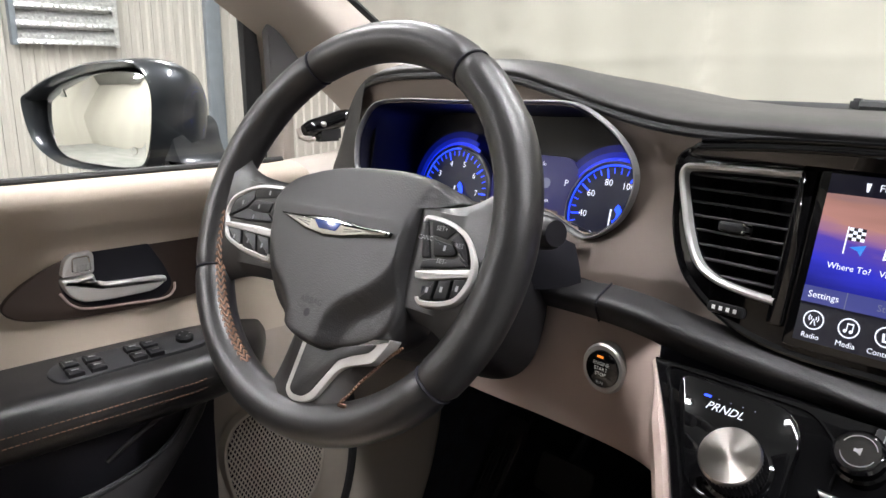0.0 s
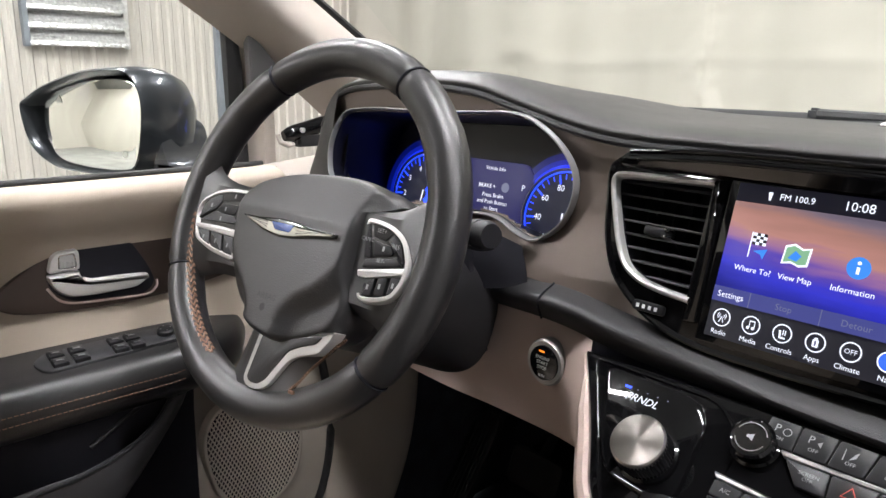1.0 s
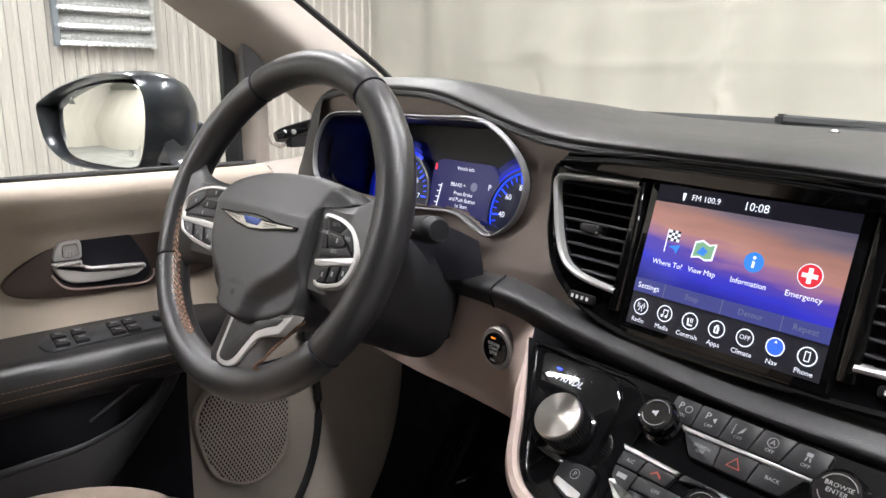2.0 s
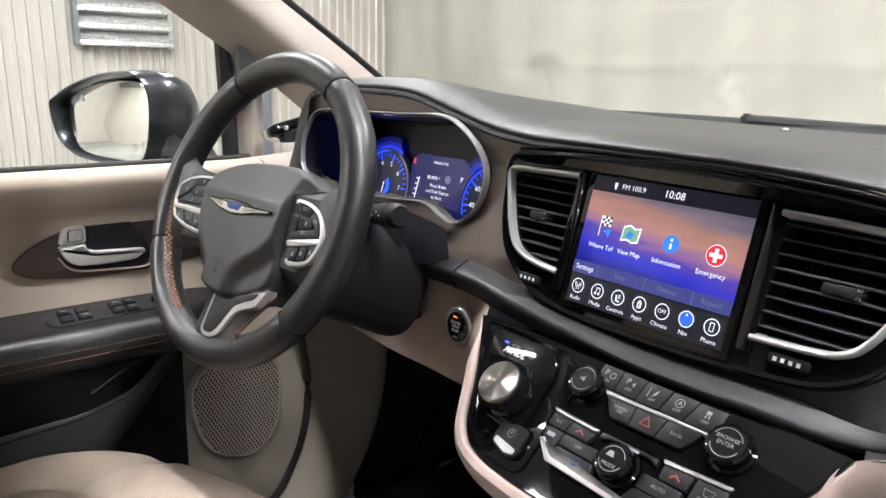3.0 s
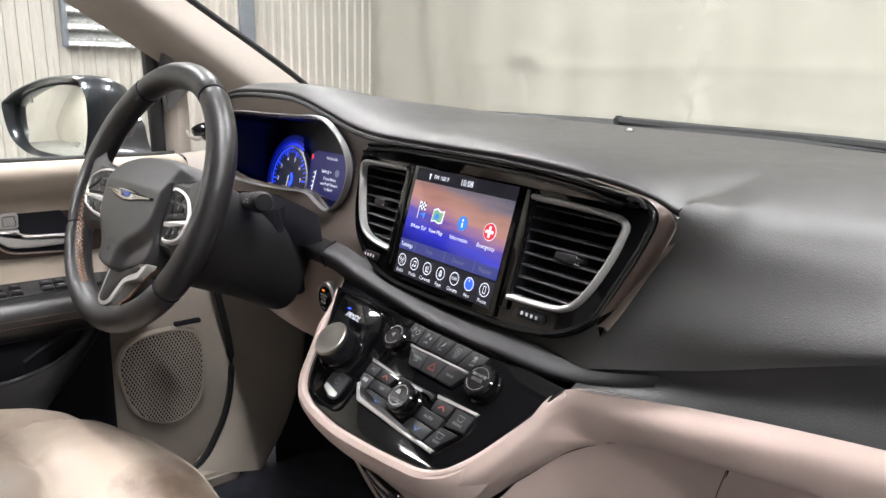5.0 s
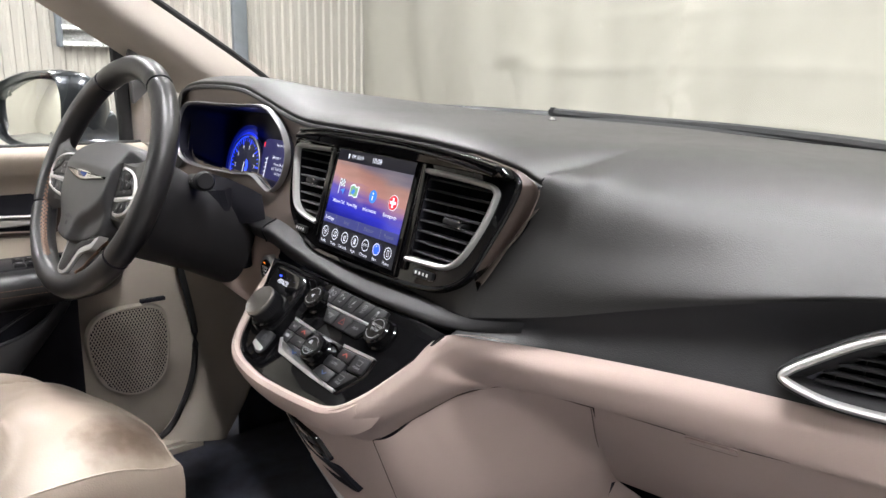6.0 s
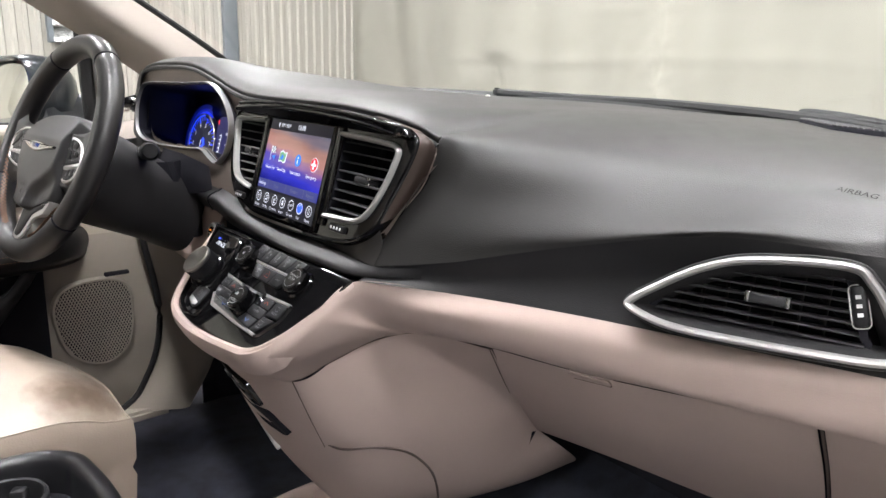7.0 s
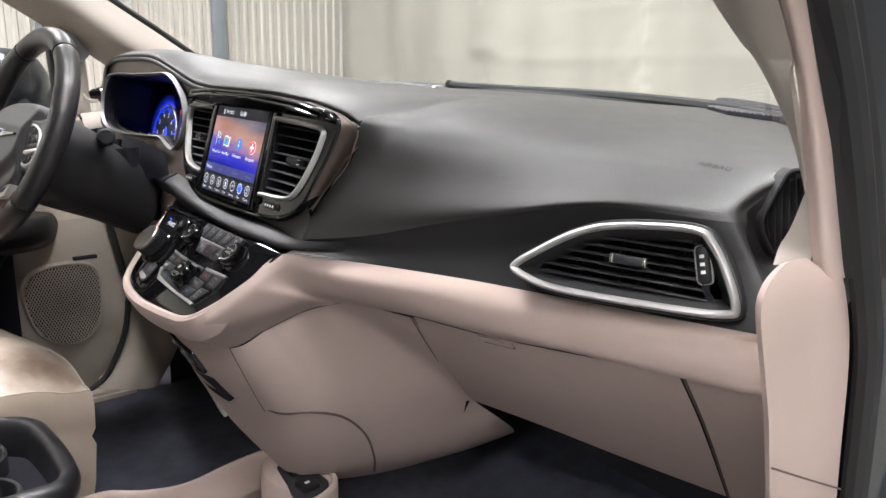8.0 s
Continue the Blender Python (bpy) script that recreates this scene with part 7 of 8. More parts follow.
        for pts, text in keys:
            kk = part("key", slab(bmesh.new(), WF, rounded(inset(pts, 0.0006) if s > 0 else inset(pts[::-1], 0.0006) if False else pts, 0.0012, 2), -0.014, -0.0062, 0.0008), KEY, pod)
            cu, cv = sum(p[0] for p in pts) / len(pts), sum(p[1] for p in pts) / len(pts)
            if text in ("SET+", "SET-", "RES", "CANC"):
                words(text, 0.0052, WF, cu, cv, -0.0057, GREYMARK, kk)
            else:
                patch(WF, rect(cu - 0.0018, cv - 0.0022, cu + 0.0006, cv + 0.002), -0.0057, GREYMARK, kk, "key_mark")
    # lower spoke's chrome frame and insert
    line = rounded([(-0.0075, -0.0950), (-0.0132, -0.144), (-0.005, -0.1500), (0.0105, -0.1490), (0.0226, -0.1425), (0.0413, -0.1110), (0.0725, -0.1000), (0.0825, -0.0850), (0.086, -0.0770), (0.064, -0.0865), (0.034, -0.0965)], [0.002, 0.008, 0.008, 0.008, 0.010, 0.012, 0.004, 0.002, 0.003, 0.003, 0.003], 5)
    fr = part("spoke_frame", slab(bmesh.new(), WF, line, -0.018, -0.0045, 0.0018), SILVER, wheel, "satin silver spoke frame")
    ins = rounded([(-0.001, -0.0955), (-0.0070, -0.1410), (-0.002, -0.1445), (0.0090, -0.1440), (0.0178, -0.1375), (0.0375, -0.1060), (0.052, -0.0985), (0.068, -0.0925), (0.0745, -0.0840), (0.064, -0.0862), (0.034, -0.0962)], 0.004, 4)
    part("spoke_insert", slab(bmesh.new(), WF, ins, -0.008, -0.0036, 0.0008), COVER, fr)


steering_wheel()


def column():
    t = thing("steering_column", (-0.40, 0.52, 1.0), "black plastic steering column shroud with stalks", "steering column")
    A = WF @ Matrix.Translation((-0.004, 0.0, 0))
    bm = bmesh.new()
    rings = []
    for w, ru, rv, dv in ((-0.030, 0.085, 0.062, -0.015), (-0.055, 0.095, 0.072, -0.018), (-0.085, 0.098, 0.078, -0.022), (-0.13, 0.090, 0.074, -0.026), (-0.18, 0.085, 0.070, -0.030), (-0.25, 0.08, 0.065, -0.04)):
        ring = []
        for i in range(40):
            a = 2 * math.pi * i / 40
            c, s = math.cos(a), math.sin(a)
            ring.append(bm.verts.new(A @ Vector((ru * math.copysign(abs(c) ** 0.7, c), dv + rv * math.copysign(abs(s) ** 0.7, s), w))))
        rings.append(ring)
    for a, b in zip(rings, rings[1:]):
        bridge(bm, a, b)
    bm.faces.new(rings[0]), bm.faces.new(rings[-1])
    part("shroud", bm, material("black_shroud_plastic", (0.017, 0.0165, 0.018), 0.5, spec=0.3, grain=0.2), t)
    # gaiter below the column
    rows = [[tuple(np.array((-0.432 + 0.092 * math.cos(a) * (1 - 0.10 * f), 0.535 + 0.035 * f + 0.065 * math.sin(a), 1.03 - 0.135 * f)) + 0.004 * np.array((math.sin(9 * a + 5 * f), math.cos(7 * a), 0))) for a in np.linspace(0, 2 * math.pi, 33)] for f in np.linspace(0, 1, 9)]
    part("gaiter", sheet(bmesh.new(), rows), DARK, t)
    # wiper stalk on the passenger's side: thick grip with a ribbed collar and a blunt head
    p = [(-0.353, 0.505, 1.046), (-0.312, 0.500, 1.051), (-0.278, 0.494, 1.056), (-0.252, 0.488, 1.060)]
    st = part("stalk", tube(bmesh.new(), spline(p, 14), [0.011, 0.011, 0.0112, 0.0115, 0.012, 0.0125, 0.013, 0.0135, 0.014, 0.014, 0.0142, 0.0142, 0.0135, 0.011], 20), KEY, t, "black wiper stalk with pale marks")
    part("stalk_ring", tube(bmesh.new(), [(-0.274, 0.4932, 1.0566), (-0.268, 0.4922, 1.0575)], 0.0150, 20), DULL, st)
    S = frame_of((-0.290, 0.4835, 1.058), (0.97, -0.15, 0.14), (0, 0.35, 0.94))
    for k in range(3):
        patch(S, rect(-0.012 + 0.009 * k, -0.004 + 0.004 * (k % 2), -0.007 + 0.009 * k, -0.0030 + 0.004 * (k % 2)), 0.002, WHITEMARK, st, "mark")
    # dark collar between shroud and dashboard
    rows = loft([[(-0.42, 0.56, 1.045), (-0.37, 0.568, 1.042), (-0.335, 0.582, 1.034), (-0.315, 0.600, 1.022)], [(-0.42, 0.55, 1.01), (-0.37, 0.558, 1.01), (-0.33, 0.578, 1.005), (-0.308, 0.600, 1.0)], [(-0.42, 0.55, 0.97), (-0.37, 0.560, 0.972), (-0.33, 0.580, 0.976), (-0.305, 0.600, 0.982)]], 16, 5)
    part("collar", sheet(bmesh.new(), rows), DARK, t)
    p = [(-0.48, 0.47, 1.03), (-0.52, 0.465, 1.045), (-0.555, 0.462, 1.055), (-0.58, 0.46, 1.062)]
    part("stalk", tube(bmesh.new(), spline(p, 12), 0.012, 14), DULL, t)


column()

# ---- driver's door ----
door = thing("driver_door", (-0.80, 0.0, 0.45), "closed beige and black door panel with bronze inlay", "car door")
DP = frame_of((-0.772, 0.0, 0.0), (0, 1, 0), (0, 0, 1))


def driver_door():
    ys = [-0.75, -0.2, 0.1, 0.3, 0.45, 0.60, 0.66]
    f = [0, 0, 0, 0, 0, 0.0, -0.012]
    def row(x, z, cut=0.0):
        return [(x + e, y - cut * max(0, y - 0.3) / 0.36, z) for y, e in zip(ys, f)]
    rows = loft([row(-0.80, 1.058, 0.11), row(-0.745, 1.066, 0.11), row(-0.722, 1.052, 0.10), row(-0.735, 1.02, 0.08), row(-0.765, 0.985, 0.05), row(-0.778, 0.93), row(-0.772, 0.88), row(-0.765, 0.83)], 50, 5)
    part("upper_panel", sheet(bmesh.new(), rows), LITBEIGE, door, "beige upper door panel")
    rows = loft([row(-0.765, 0.83), row(-0.755, 0.78), row(-0.745, 0.70), row(-0.735, 0.60), row(-0.74, 0.48), row(-0.76, 0.42)], 40, 5)
    part("lower_panel", sheet(bmesh.new(), rows), SHADEDBEIGE, door)
    part("belt_seal", tube(bmesh.new(), [(-0.803, y, 1.0625) for y in np.linspace(-0.75, 0.56, 12)], 0.0045, 8), RUBBER, door)
    part("outer_skin", box(bmesh.new(), (-0.90, -0.75, 0.32), (-0.85, 0.66, 1.05), 0.02), PAINT, door)
    g = part("door_glass", sheet(bmesh.new(), [[(-0.835, y, 1.04) for y in (-0.75, 0.0, 0.54)], [(-0.80, -0.75, 1.4), (-0.815, 0.0, 1.38), (-0.845, 0.54, 1.2)], [(-0.76, -0.75, 1.64), (-0.775, -0.2, 1.62), (-0.84, 0.53, 1.29)]]), GLASS, door)
    g.visible_shadow = False
    # bronze inlay; a flush dark patch gives the handle hollow its look of depth
    line = spline([(0.186, 0.926), (0.205, 0.950), (0.25, 0.974), (0.31, 0.993), (0.37, 1.000), (0.43, 0.994), (0.50, 0.970), (0.53, 0.935), (0.50, 0.918), (0.40, 0.902), (0.30, 0.900), (0.215, 0.908)], 70, closed=True)
    inlay = part("inlay", slab(bmesh.new(), DP, line, -0.012, 0.004, 0.003), SHADEDBRONZE, door, "dark bronze inlay")
    rec = rounded([(0.244, 0.950), (0.250, 0.930), (0.272, 0.914), (0.363, 0.908), (0.376, 0.922), (0.367, 0.948), (0.346, 0.984), (0.310, 0.993), (0.285, 0.986)], 0.012)
    part("recess_patch", slab(bmesh.new(), DP, rec, 0.002, 0.0046, 0.0004), DARK, inlay)
    lip = spline([(0.245, 0.936, 0.005), (0.256, 0.920, 0.006), (0.275, 0.912, 0.006), (0.32, 0.9085, 0.006), (0.362, 0.9065, 0.006), (0.376, 0.914, 0.005), (0.378, 0.924, 0.004)], 40)
    part("recess_edge", tube(bmesh.new(), [tuple(DP @ Vector(p)) for p in lip], 0.0016, 8), BEIGE, inlay)
    cup = rounded([(0.2455, 0.953), (0.2465, 0.945), (0.253, 0.932), (0.267, 0.922), (0.300, 0.9195), (0.350, 0.9205), (0.3635, 0.929), (0.361, 0.937), (0.320, 0.9395), (0.290, 0.941), (0.283, 0.946), (0.282, 0.954)], [0.003, 0.006, 0.008, 0.01, 0.01, 0.008, 0.004, 0.004, 0.01, 0.008, 0.004, 0.002])
    h = part("pull_handle", slab(bmesh.new(), DP, cup, 0.003, 0.016, 0.006), SILVER, inlay, "satin chrome pull handle")
    part("grip_edge", tube(bmesh.new(), [tuple(DP @ Vector(p)) for p in spline([(0.284, 0.9435, 0.013), (0.295, 0.9405, 0.016), (0.325, 0.939, 0.017), (0.357, 0.9365, 0.015), (0.3625, 0.932, 0.012)], 20)], 0.0030, 8), SILVER, h)
    lever = rounded([(0.246, 0.9555), (0.251, 0.974), (0.258, 0.981), (0.281, 0.982), (0.2835, 0.976), (0.2825, 0.9555)], 0.005)
    lk = part("lock_lever", slab(bmesh.new(), DP, lever, 0.003, 0.014, 0.003), SILVER, inlay, "satin chrome lock lever")
    win = rounded([(0.2585, 0.960), (0.260, 0.9765), (0.2775, 0.977), (0.2785, 0.960)], 0.003)
    part("lever_window", hoop(bmesh.new(), DP, win, [(-0.0012, 0.0138), (0.0, 0.0152), (0.0012, 0.0142)], closed_profile=False), CHROME, lk)
    part("window_back", slab(bmesh.new(), DP, inset(win, 0.0008), 0.012, 0.0142, 0.0002), SATIN, lk)
    for k in range(4):
        u = 0.2625 + 0.0042 * k
        part("ridge", slab(bmesh.new(), DP, rect(u - 0.0012, 0.9615, u + 0.0012, 0.9685), 0.0138, 0.0162, 0.0006), SATIN, lk)
    # armrest with stitched leather and the switch plate
    prof = [(-0.775, 0.862), (-0.755, 0.858), (-0.72, 0.852), (-0.694, 0.846), (-0.682, 0.832), (-0.680, 0.812), (-0.690, 0.79), (-0.715, 0.775), (-0.765, 0.765)]
    rows = []
    for y, e in ((-0.6, 0), (-0.2, 0), (0.1, 0), (0.2, 0), (0.3, 0), (0.38, -0.004), (0.43, -0.016), (0.47, -0.045), (0.50, -0.085)):
        rows.append([(max(x + e, -0.785), y, z - 0.006 * max(0, 0.20 - y)) for x, z in prof])
    cols = [spline([r[j] for r in rows], 60) for j in range(len(prof))]
    fine = [spline([c[i] for c in cols], 40) for i in range(60)]
    arm = part("armrest", sheet(bmesh.new(), fine), ARM, door, "black leather armrest with twin tan stitching")
    for dz in (0.0, 0.012):
        bm = bmesh.new()
        for i in range(90):
            y = -0.12 + 0.0062 * i
            if y < 0.42:
                e = 0 if y < 0.36 else -0.35 * (y - 0.36)
                x, z = -0.6792 + e - (0.0 if dz == 0 else 0.0008), 0.822 - dz - 0.006 * max(0, 0.20 - y)
                tube(bm, [(x, y, z), (x, y + 0.0042, z)], 0.0006, 5)
        part("stitching", bm, STITCH, arm)
    SW = frame_of((-0.736, 0.305, 0.8545), (0, 1, 0.01), (-1, 0, 0.16))
    line = rounded([(-0.085, -0.030), (0.088, -0.022), (0.098, 0.020), (-0.075, 0.020), (-0.095, 0.0)], 0.014)
    plate = part("switch_plate", slab(bmesh.new(), SW, line, -0.006, 0.004, 0.003), DULL, arm, "black window switch plate")
    for u in (-0.066, -0.042, 0.004, 0.024):
        for v in (-0.016, 0.004):
            kk = part("switch", slab(bmesh.new(), SW, rounded(rect(u - 0.009, v - 0.008, u + 0.009, v + 0.008), 0.002), 0.003, 0.009, 0.002), KEY, plate)
            patch(SW, rect(u - 0.004, v - 0.001, u + 0.004, v + 0.001), 0.0095, GREYMARK, kk, "switch_mark")
    kk = part("mirror_switch", lathe(bmesh.new(), SW, 0.066, -0.002, [(0.011, 0.003), (0.011, 0.009), (0.009, 0.011), (0.001, 0.011)], 24), KEY, plate)
    for a in range(4):
        c, s = math.cos(a * math.pi / 2), math.sin(a * math.pi / 2)
        patch(SW, circle(0.066 + 0.0065 * c, -0.002 + 0.0065 * s, 0.0012, 6), 0.0115, GREYMARK, kk, "switch_mark")
    # dark pocket below the armrest, behind a moulded front panel with a rolled lip
    rows = [[(-0.722, y, 0.80), (-0.730, y, 0.74), (-0.732, y, 0.66), (-0.735, y, 0.52)] for y in np.linspace(-0.6, 0.40, 20)]
    part("pocket_back", sheet(bmesh.new(), rows), DARK, door)
    top = [(-0.690, -0.5, 0.668), (-0.690, -0.1, 0.692), (-0.690, 0.10, 0.706), (-0.690, 0.19, 0.712), (-0.691, 0.245, 0.716), (-0.694, 0.30, 0.731), (-0.700, 0.336, 0.750), (-0.706, 0.358, 0.772), (-0.714, 0.378, 0.795)]
    low = [(-0.705, -0.5, 0.46), (-0.705, -0.1, 0.47), (-0.705, 0.10, 0.50), (-0.706, 0.19, 0.55), (-0.708, 0.25, 0.61), (-0.712, 0.31, 0.675), (-0.716, 0.350, 0.722), (-0.720, 0.380, 0.760), (-0.726, 0.402, 0.800)]
    mid = [((p[0] + q[0]) / 2 + 0.008, (p[1] + q[1]) / 2, (p[2] + q[2]) / 2) for p, q in zip(top, low)]
    inn = [(p[0] - 0.018, p[1], p[2] - 0.03) for p in top]
    part("door_pocket", sheet(bmesh.new(), loft([inn, [(p[0] - 0.010, p[1], p[2] - 0.002) for p in top], top, mid, low, [(p[0] - 0.05, p[1], p[2] - 0.01) for p in low]], 50, 6)), DULL, door, "black moulded door pocket")
    part("pocket_lip", tube(bmesh.new(), [(p[0] - 0.002, p[1], p[2]) for p in spline(top, 50)], 0.0035, 8), KEY, door)
    part("pocket_rib", tube(bmesh.new(), [(-0.722, 0.262, 0.735), (-0.722, 0.30, 0.757), (-0.722, 0.335, 0.775)], 0.003, 6), DULL, door)
    # speaker grille
    SP = frame_of((-0.728, 0.487, 0.645), (0, 1, 0), (0, 0, 1))
    out = spline([(-0.078, 0.03), (-0.062, 0.075), (-0.02, 0.092), (0.04, 0.092), (0.075, 0.07), (0.082, 0.01), (0.07, -0.06), (0.03, -0.095), (-0.02, -0.09), (-0.06, -0.05)], 60, closed=True)
    sp = part("speaker_grille", hoop(bmesh.new(), SP, out, [(-0.003, -0.012), (0, 0.0), (0.002, 0.0008), (0.005, -0.0004)], closed_profile=False), SHADEDBEIGE, door, "beige perforated speaker grille with shade in its colour")
    bm = bmesh.new()
    slab(bm, SP, inset(out, 0.005), -0.012, -0.0012, 0.0005)
    part("speaker_void", bm, DARK, sp)
    ins = inset(out, 0.005)
    bm = bmesh.new()
    for i in range(-26, 27):
        for d in (1, -1):
            pts = []
            for k in range(-60, 61):
                v = k * 0.0018
                u = i * 0.0062 + d * v * 0.55
                inside = in_outline((u, v), ins)
                if inside:
                    pts.append(SP @ Vector((u, v, 0.0006 * d)))
                elif len(pts) > 1:
                    break
            if len(pts) > 1:
                tube(bm, [pts[0], pts[-1]], 0.0011, 4)
    tagged(part("grille_mesh", bm, SHADEDBEIGE, sp), kind="stuff")
    part("grille_slot", slab(bmesh.new(), SP, rounded(rect(0.028, 0.098, 0.078, 0.106), 0.003), -0.006, 0.003, 0.001), DARK, door)
    # kick panel and seal in front of the door
    rows = loft([[(-0.745, 0.585, 0.98), (-0.742, 0.60, 0.82), (-0.742, 0.625, 0.64), (-0.742, 0.59, 0.50), (-0.742, 0.52, 0.42)], [(-0.70, 0.70, 0.98), (-0.695, 0.71, 0.82), (-0.69, 0.71, 0.64), (-0.69, 0.67, 0.52), (-0.69, 0.61, 0.42)],
                 [(-0.685, 0.765, 0.98), (-0.68, 0.765, 0.82), (-0.675, 0.752, 0.64), (-0.672, 0.715, 0.52), (-0.672, 0.655, 0.42)], [(-0.70, 0.78, 0.98), (-0.70, 0.775, 0.82), (-0.70, 0.765, 0.64), (-0.70, 0.72, 0.52), (-0.70, 0.66, 0.42)]], 24, 6)
    part("kick_panel", sheet(bmesh.new(), rows), SHADEDBEIGE, car, "beige kick panel with shade in its colour")
    part("footwell_lining", sheet(bmesh.new(), [[(-0.705, y, z) for y in np.linspace(0.70, 1.25, 12)] for z in np.linspace(0.40, 1.0, 8)], 0.004), CARPET, car, "dark carpet lining the footwell")
    part("door_seal", tube(bmesh.new(), spline([(-0.738, 0.583, 0.98), (-0.735, 0.60, 0.82), (-0.735, 0.625, 0.64), (-0.735, 0.59, 0.50), (-0.735, 0.50, 0.42), (-0.735, 0.2, 0.40)], 30), 0.007, 8), RUBBER, car)
    part("sill_trim", box(bmesh.new(), (-0.79, -0.7, 0.38), (-0.70, 0.62, 0.425), 0.008), SHADEDBEIGE, car)


driver_door()


def wing_mirror():
    MF = frame_of((-0.99, 0.46, 1.15), (0.924, 0.383, 0), (0, 0, 1))
    t = thing("wing_mirror", (-0.99, 0.48, 1.06), "dark metallic wing mirror with pale reflecting glass", "mirror")
    rim = spline([(-0.300, -0.020), (-0.285, -0.080), (-0.245, -0.112), (-0.19, -0.124), (-0.06, -0.124), (-0.018, -0.100), (-0.003, -0.02), (-0.010, 0.022), (-0.037, 0.046), (-0.09, 0.047), (-0.150, 0.041), (-0.23, 0.020), (-0.28, -0.002)], 72, closed=True)
    bm = bmesh.new()
    rings = [ring_verts(bm, MF, inset(rim, 0.012), -0.052), ring_verts(bm, MF, inset(rim, 0.012), -0.010), ring_verts(bm, MF, inset(rim, 0.003), 0.002), ring_verts(bm, MF, rim, -0.002)]
    for w, f, du, dv in ((-0.03, 1.03, 0.006, 0.001), (-0.06, 1.0, 0.020, 0.0), (-0.09, 0.88, 0.035, -0.002), (-0.115, 0.66, 0.05, -0.006), (-0.13, 0.35, 0.055, -0.01)):
        rings.append(ring_verts(bm, MF, [((p[0] + 0.15) * f - 0.15 + du, (p[1] + 0.04) * f - 0.04 + dv) for p in rim], w))
    for a, b in zip(rings, rings[1:]):
        bridge(bm, a, b)
    bm.faces.new(rings[-1])
    part("housing", bm, PAINT, t, "dark metallic painted mirror housing", angle=60)
    glass = spline([(-0.254, -0.018), (-0.252, -0.055), (-0.225, -0.098), (-0.17, -0.112), (-0.06, -0.114), (-0.025, -0.095), (-0.014, -0.02), (-0.020, 0.012), (-0.045, 0.030), (-0.12, 0.030), (-0.20, 0.016), (-0.24, -0.002)], 60, closed=True)
    part("mirror_well", slab(bmesh.new(), MF, inset(rim, 0.011), -0.06, -0.050, 0.001), DULL, t)
    GF = MF @ pose(-0.13, -0.04, 0.0, -5.2, -2.0, 0) @ Matrix.Translation((0.13, 0.04, 0))
    g = part("mirror_glass", slab(bmesh.new(), GF, glass, -0.014, -0.008, 0.001), MIRROR, t, "pale mirror glass")
    patch(GF, [(-0.222, -0.010), (-0.206, -0.010), (-0.214, 0.004)], -0.0072, material("grey_etched_mark", (0.25, 0.25, 0.22), 0.6), g, "warning_mark")
    patch(GF, circle(-0.052, -0.088, 0.007, 6), -0.0072, material("pale_etched_mark", (0.35, 0.35, 0.32), 0.6), g, "heating_mark")
    # foot: a blade that runs down from the housing to the door's belt line
    line = rounded([(-0.14, -0.118), (0.080, -0.130), (0.084, -0.119), (0.024, -0.111), (0.010, -0.085), (0.004, -0.045), (-0.03, -0.030), (-0.09, -0.06)], 0.016)
    part("foot", slab(bmesh.new(), MF, line, -0.125, -0.022, 0.022), PAINT, t)


wing_mirror()


def corner_device():
    t = thing("clip_holder", (-0.86, 0.675, 1.08), "small black clip holder with a bright edge by the corner window", "clip holder")
    a, b = Vector((-0.803, 0.598, 1.101)), Vector((-0.797, 0.680, 1.121))
    part("bar", tube(bmesh.new(), [a.lerp(b, f) for f in np.linspace(0, 1, 10)], [0.008, 0.0115, 0.0125, 0.0125, 0.0125, 0.0125, 0.0125, 0.0125, 0.0115, 0.008], 14), GLOSS, t)
    for f in (0.0, 0.92):
        c = a.lerp(b, f)
        part("cradle", tube(bmesh.new(), [c + Vector(q) for q in ((0.004, -0.012, 0.004), (0.006, -0.010, -0.008), (0.007, 0.004, -0.014), (0.006, 0.014, -0.012))], 0.0035, 8), PILLAR, t, "pale plastic cradle")
    m = a.lerp(b, 0.45)
    part("clamp", box(bmesh.new(), (m.x - 0.014, m.y - 0.018, m.z - 0.026), (m.x + 0.010, m.y + 0.022, m.z - 0.004), 0.004), DULL, t)
    part("button", lathe(bmesh.new(), frame_of((m.x + 0.0122, m.y - 0.012, m.z), (0, 1, 0), (0, 0, 1)), 0, 0, [(0.004, -0.004), (0.004, 0.0012), (0.003, 0.0018), (0.0005, 0.0018)], 16), SATIN, t)


corner_device()

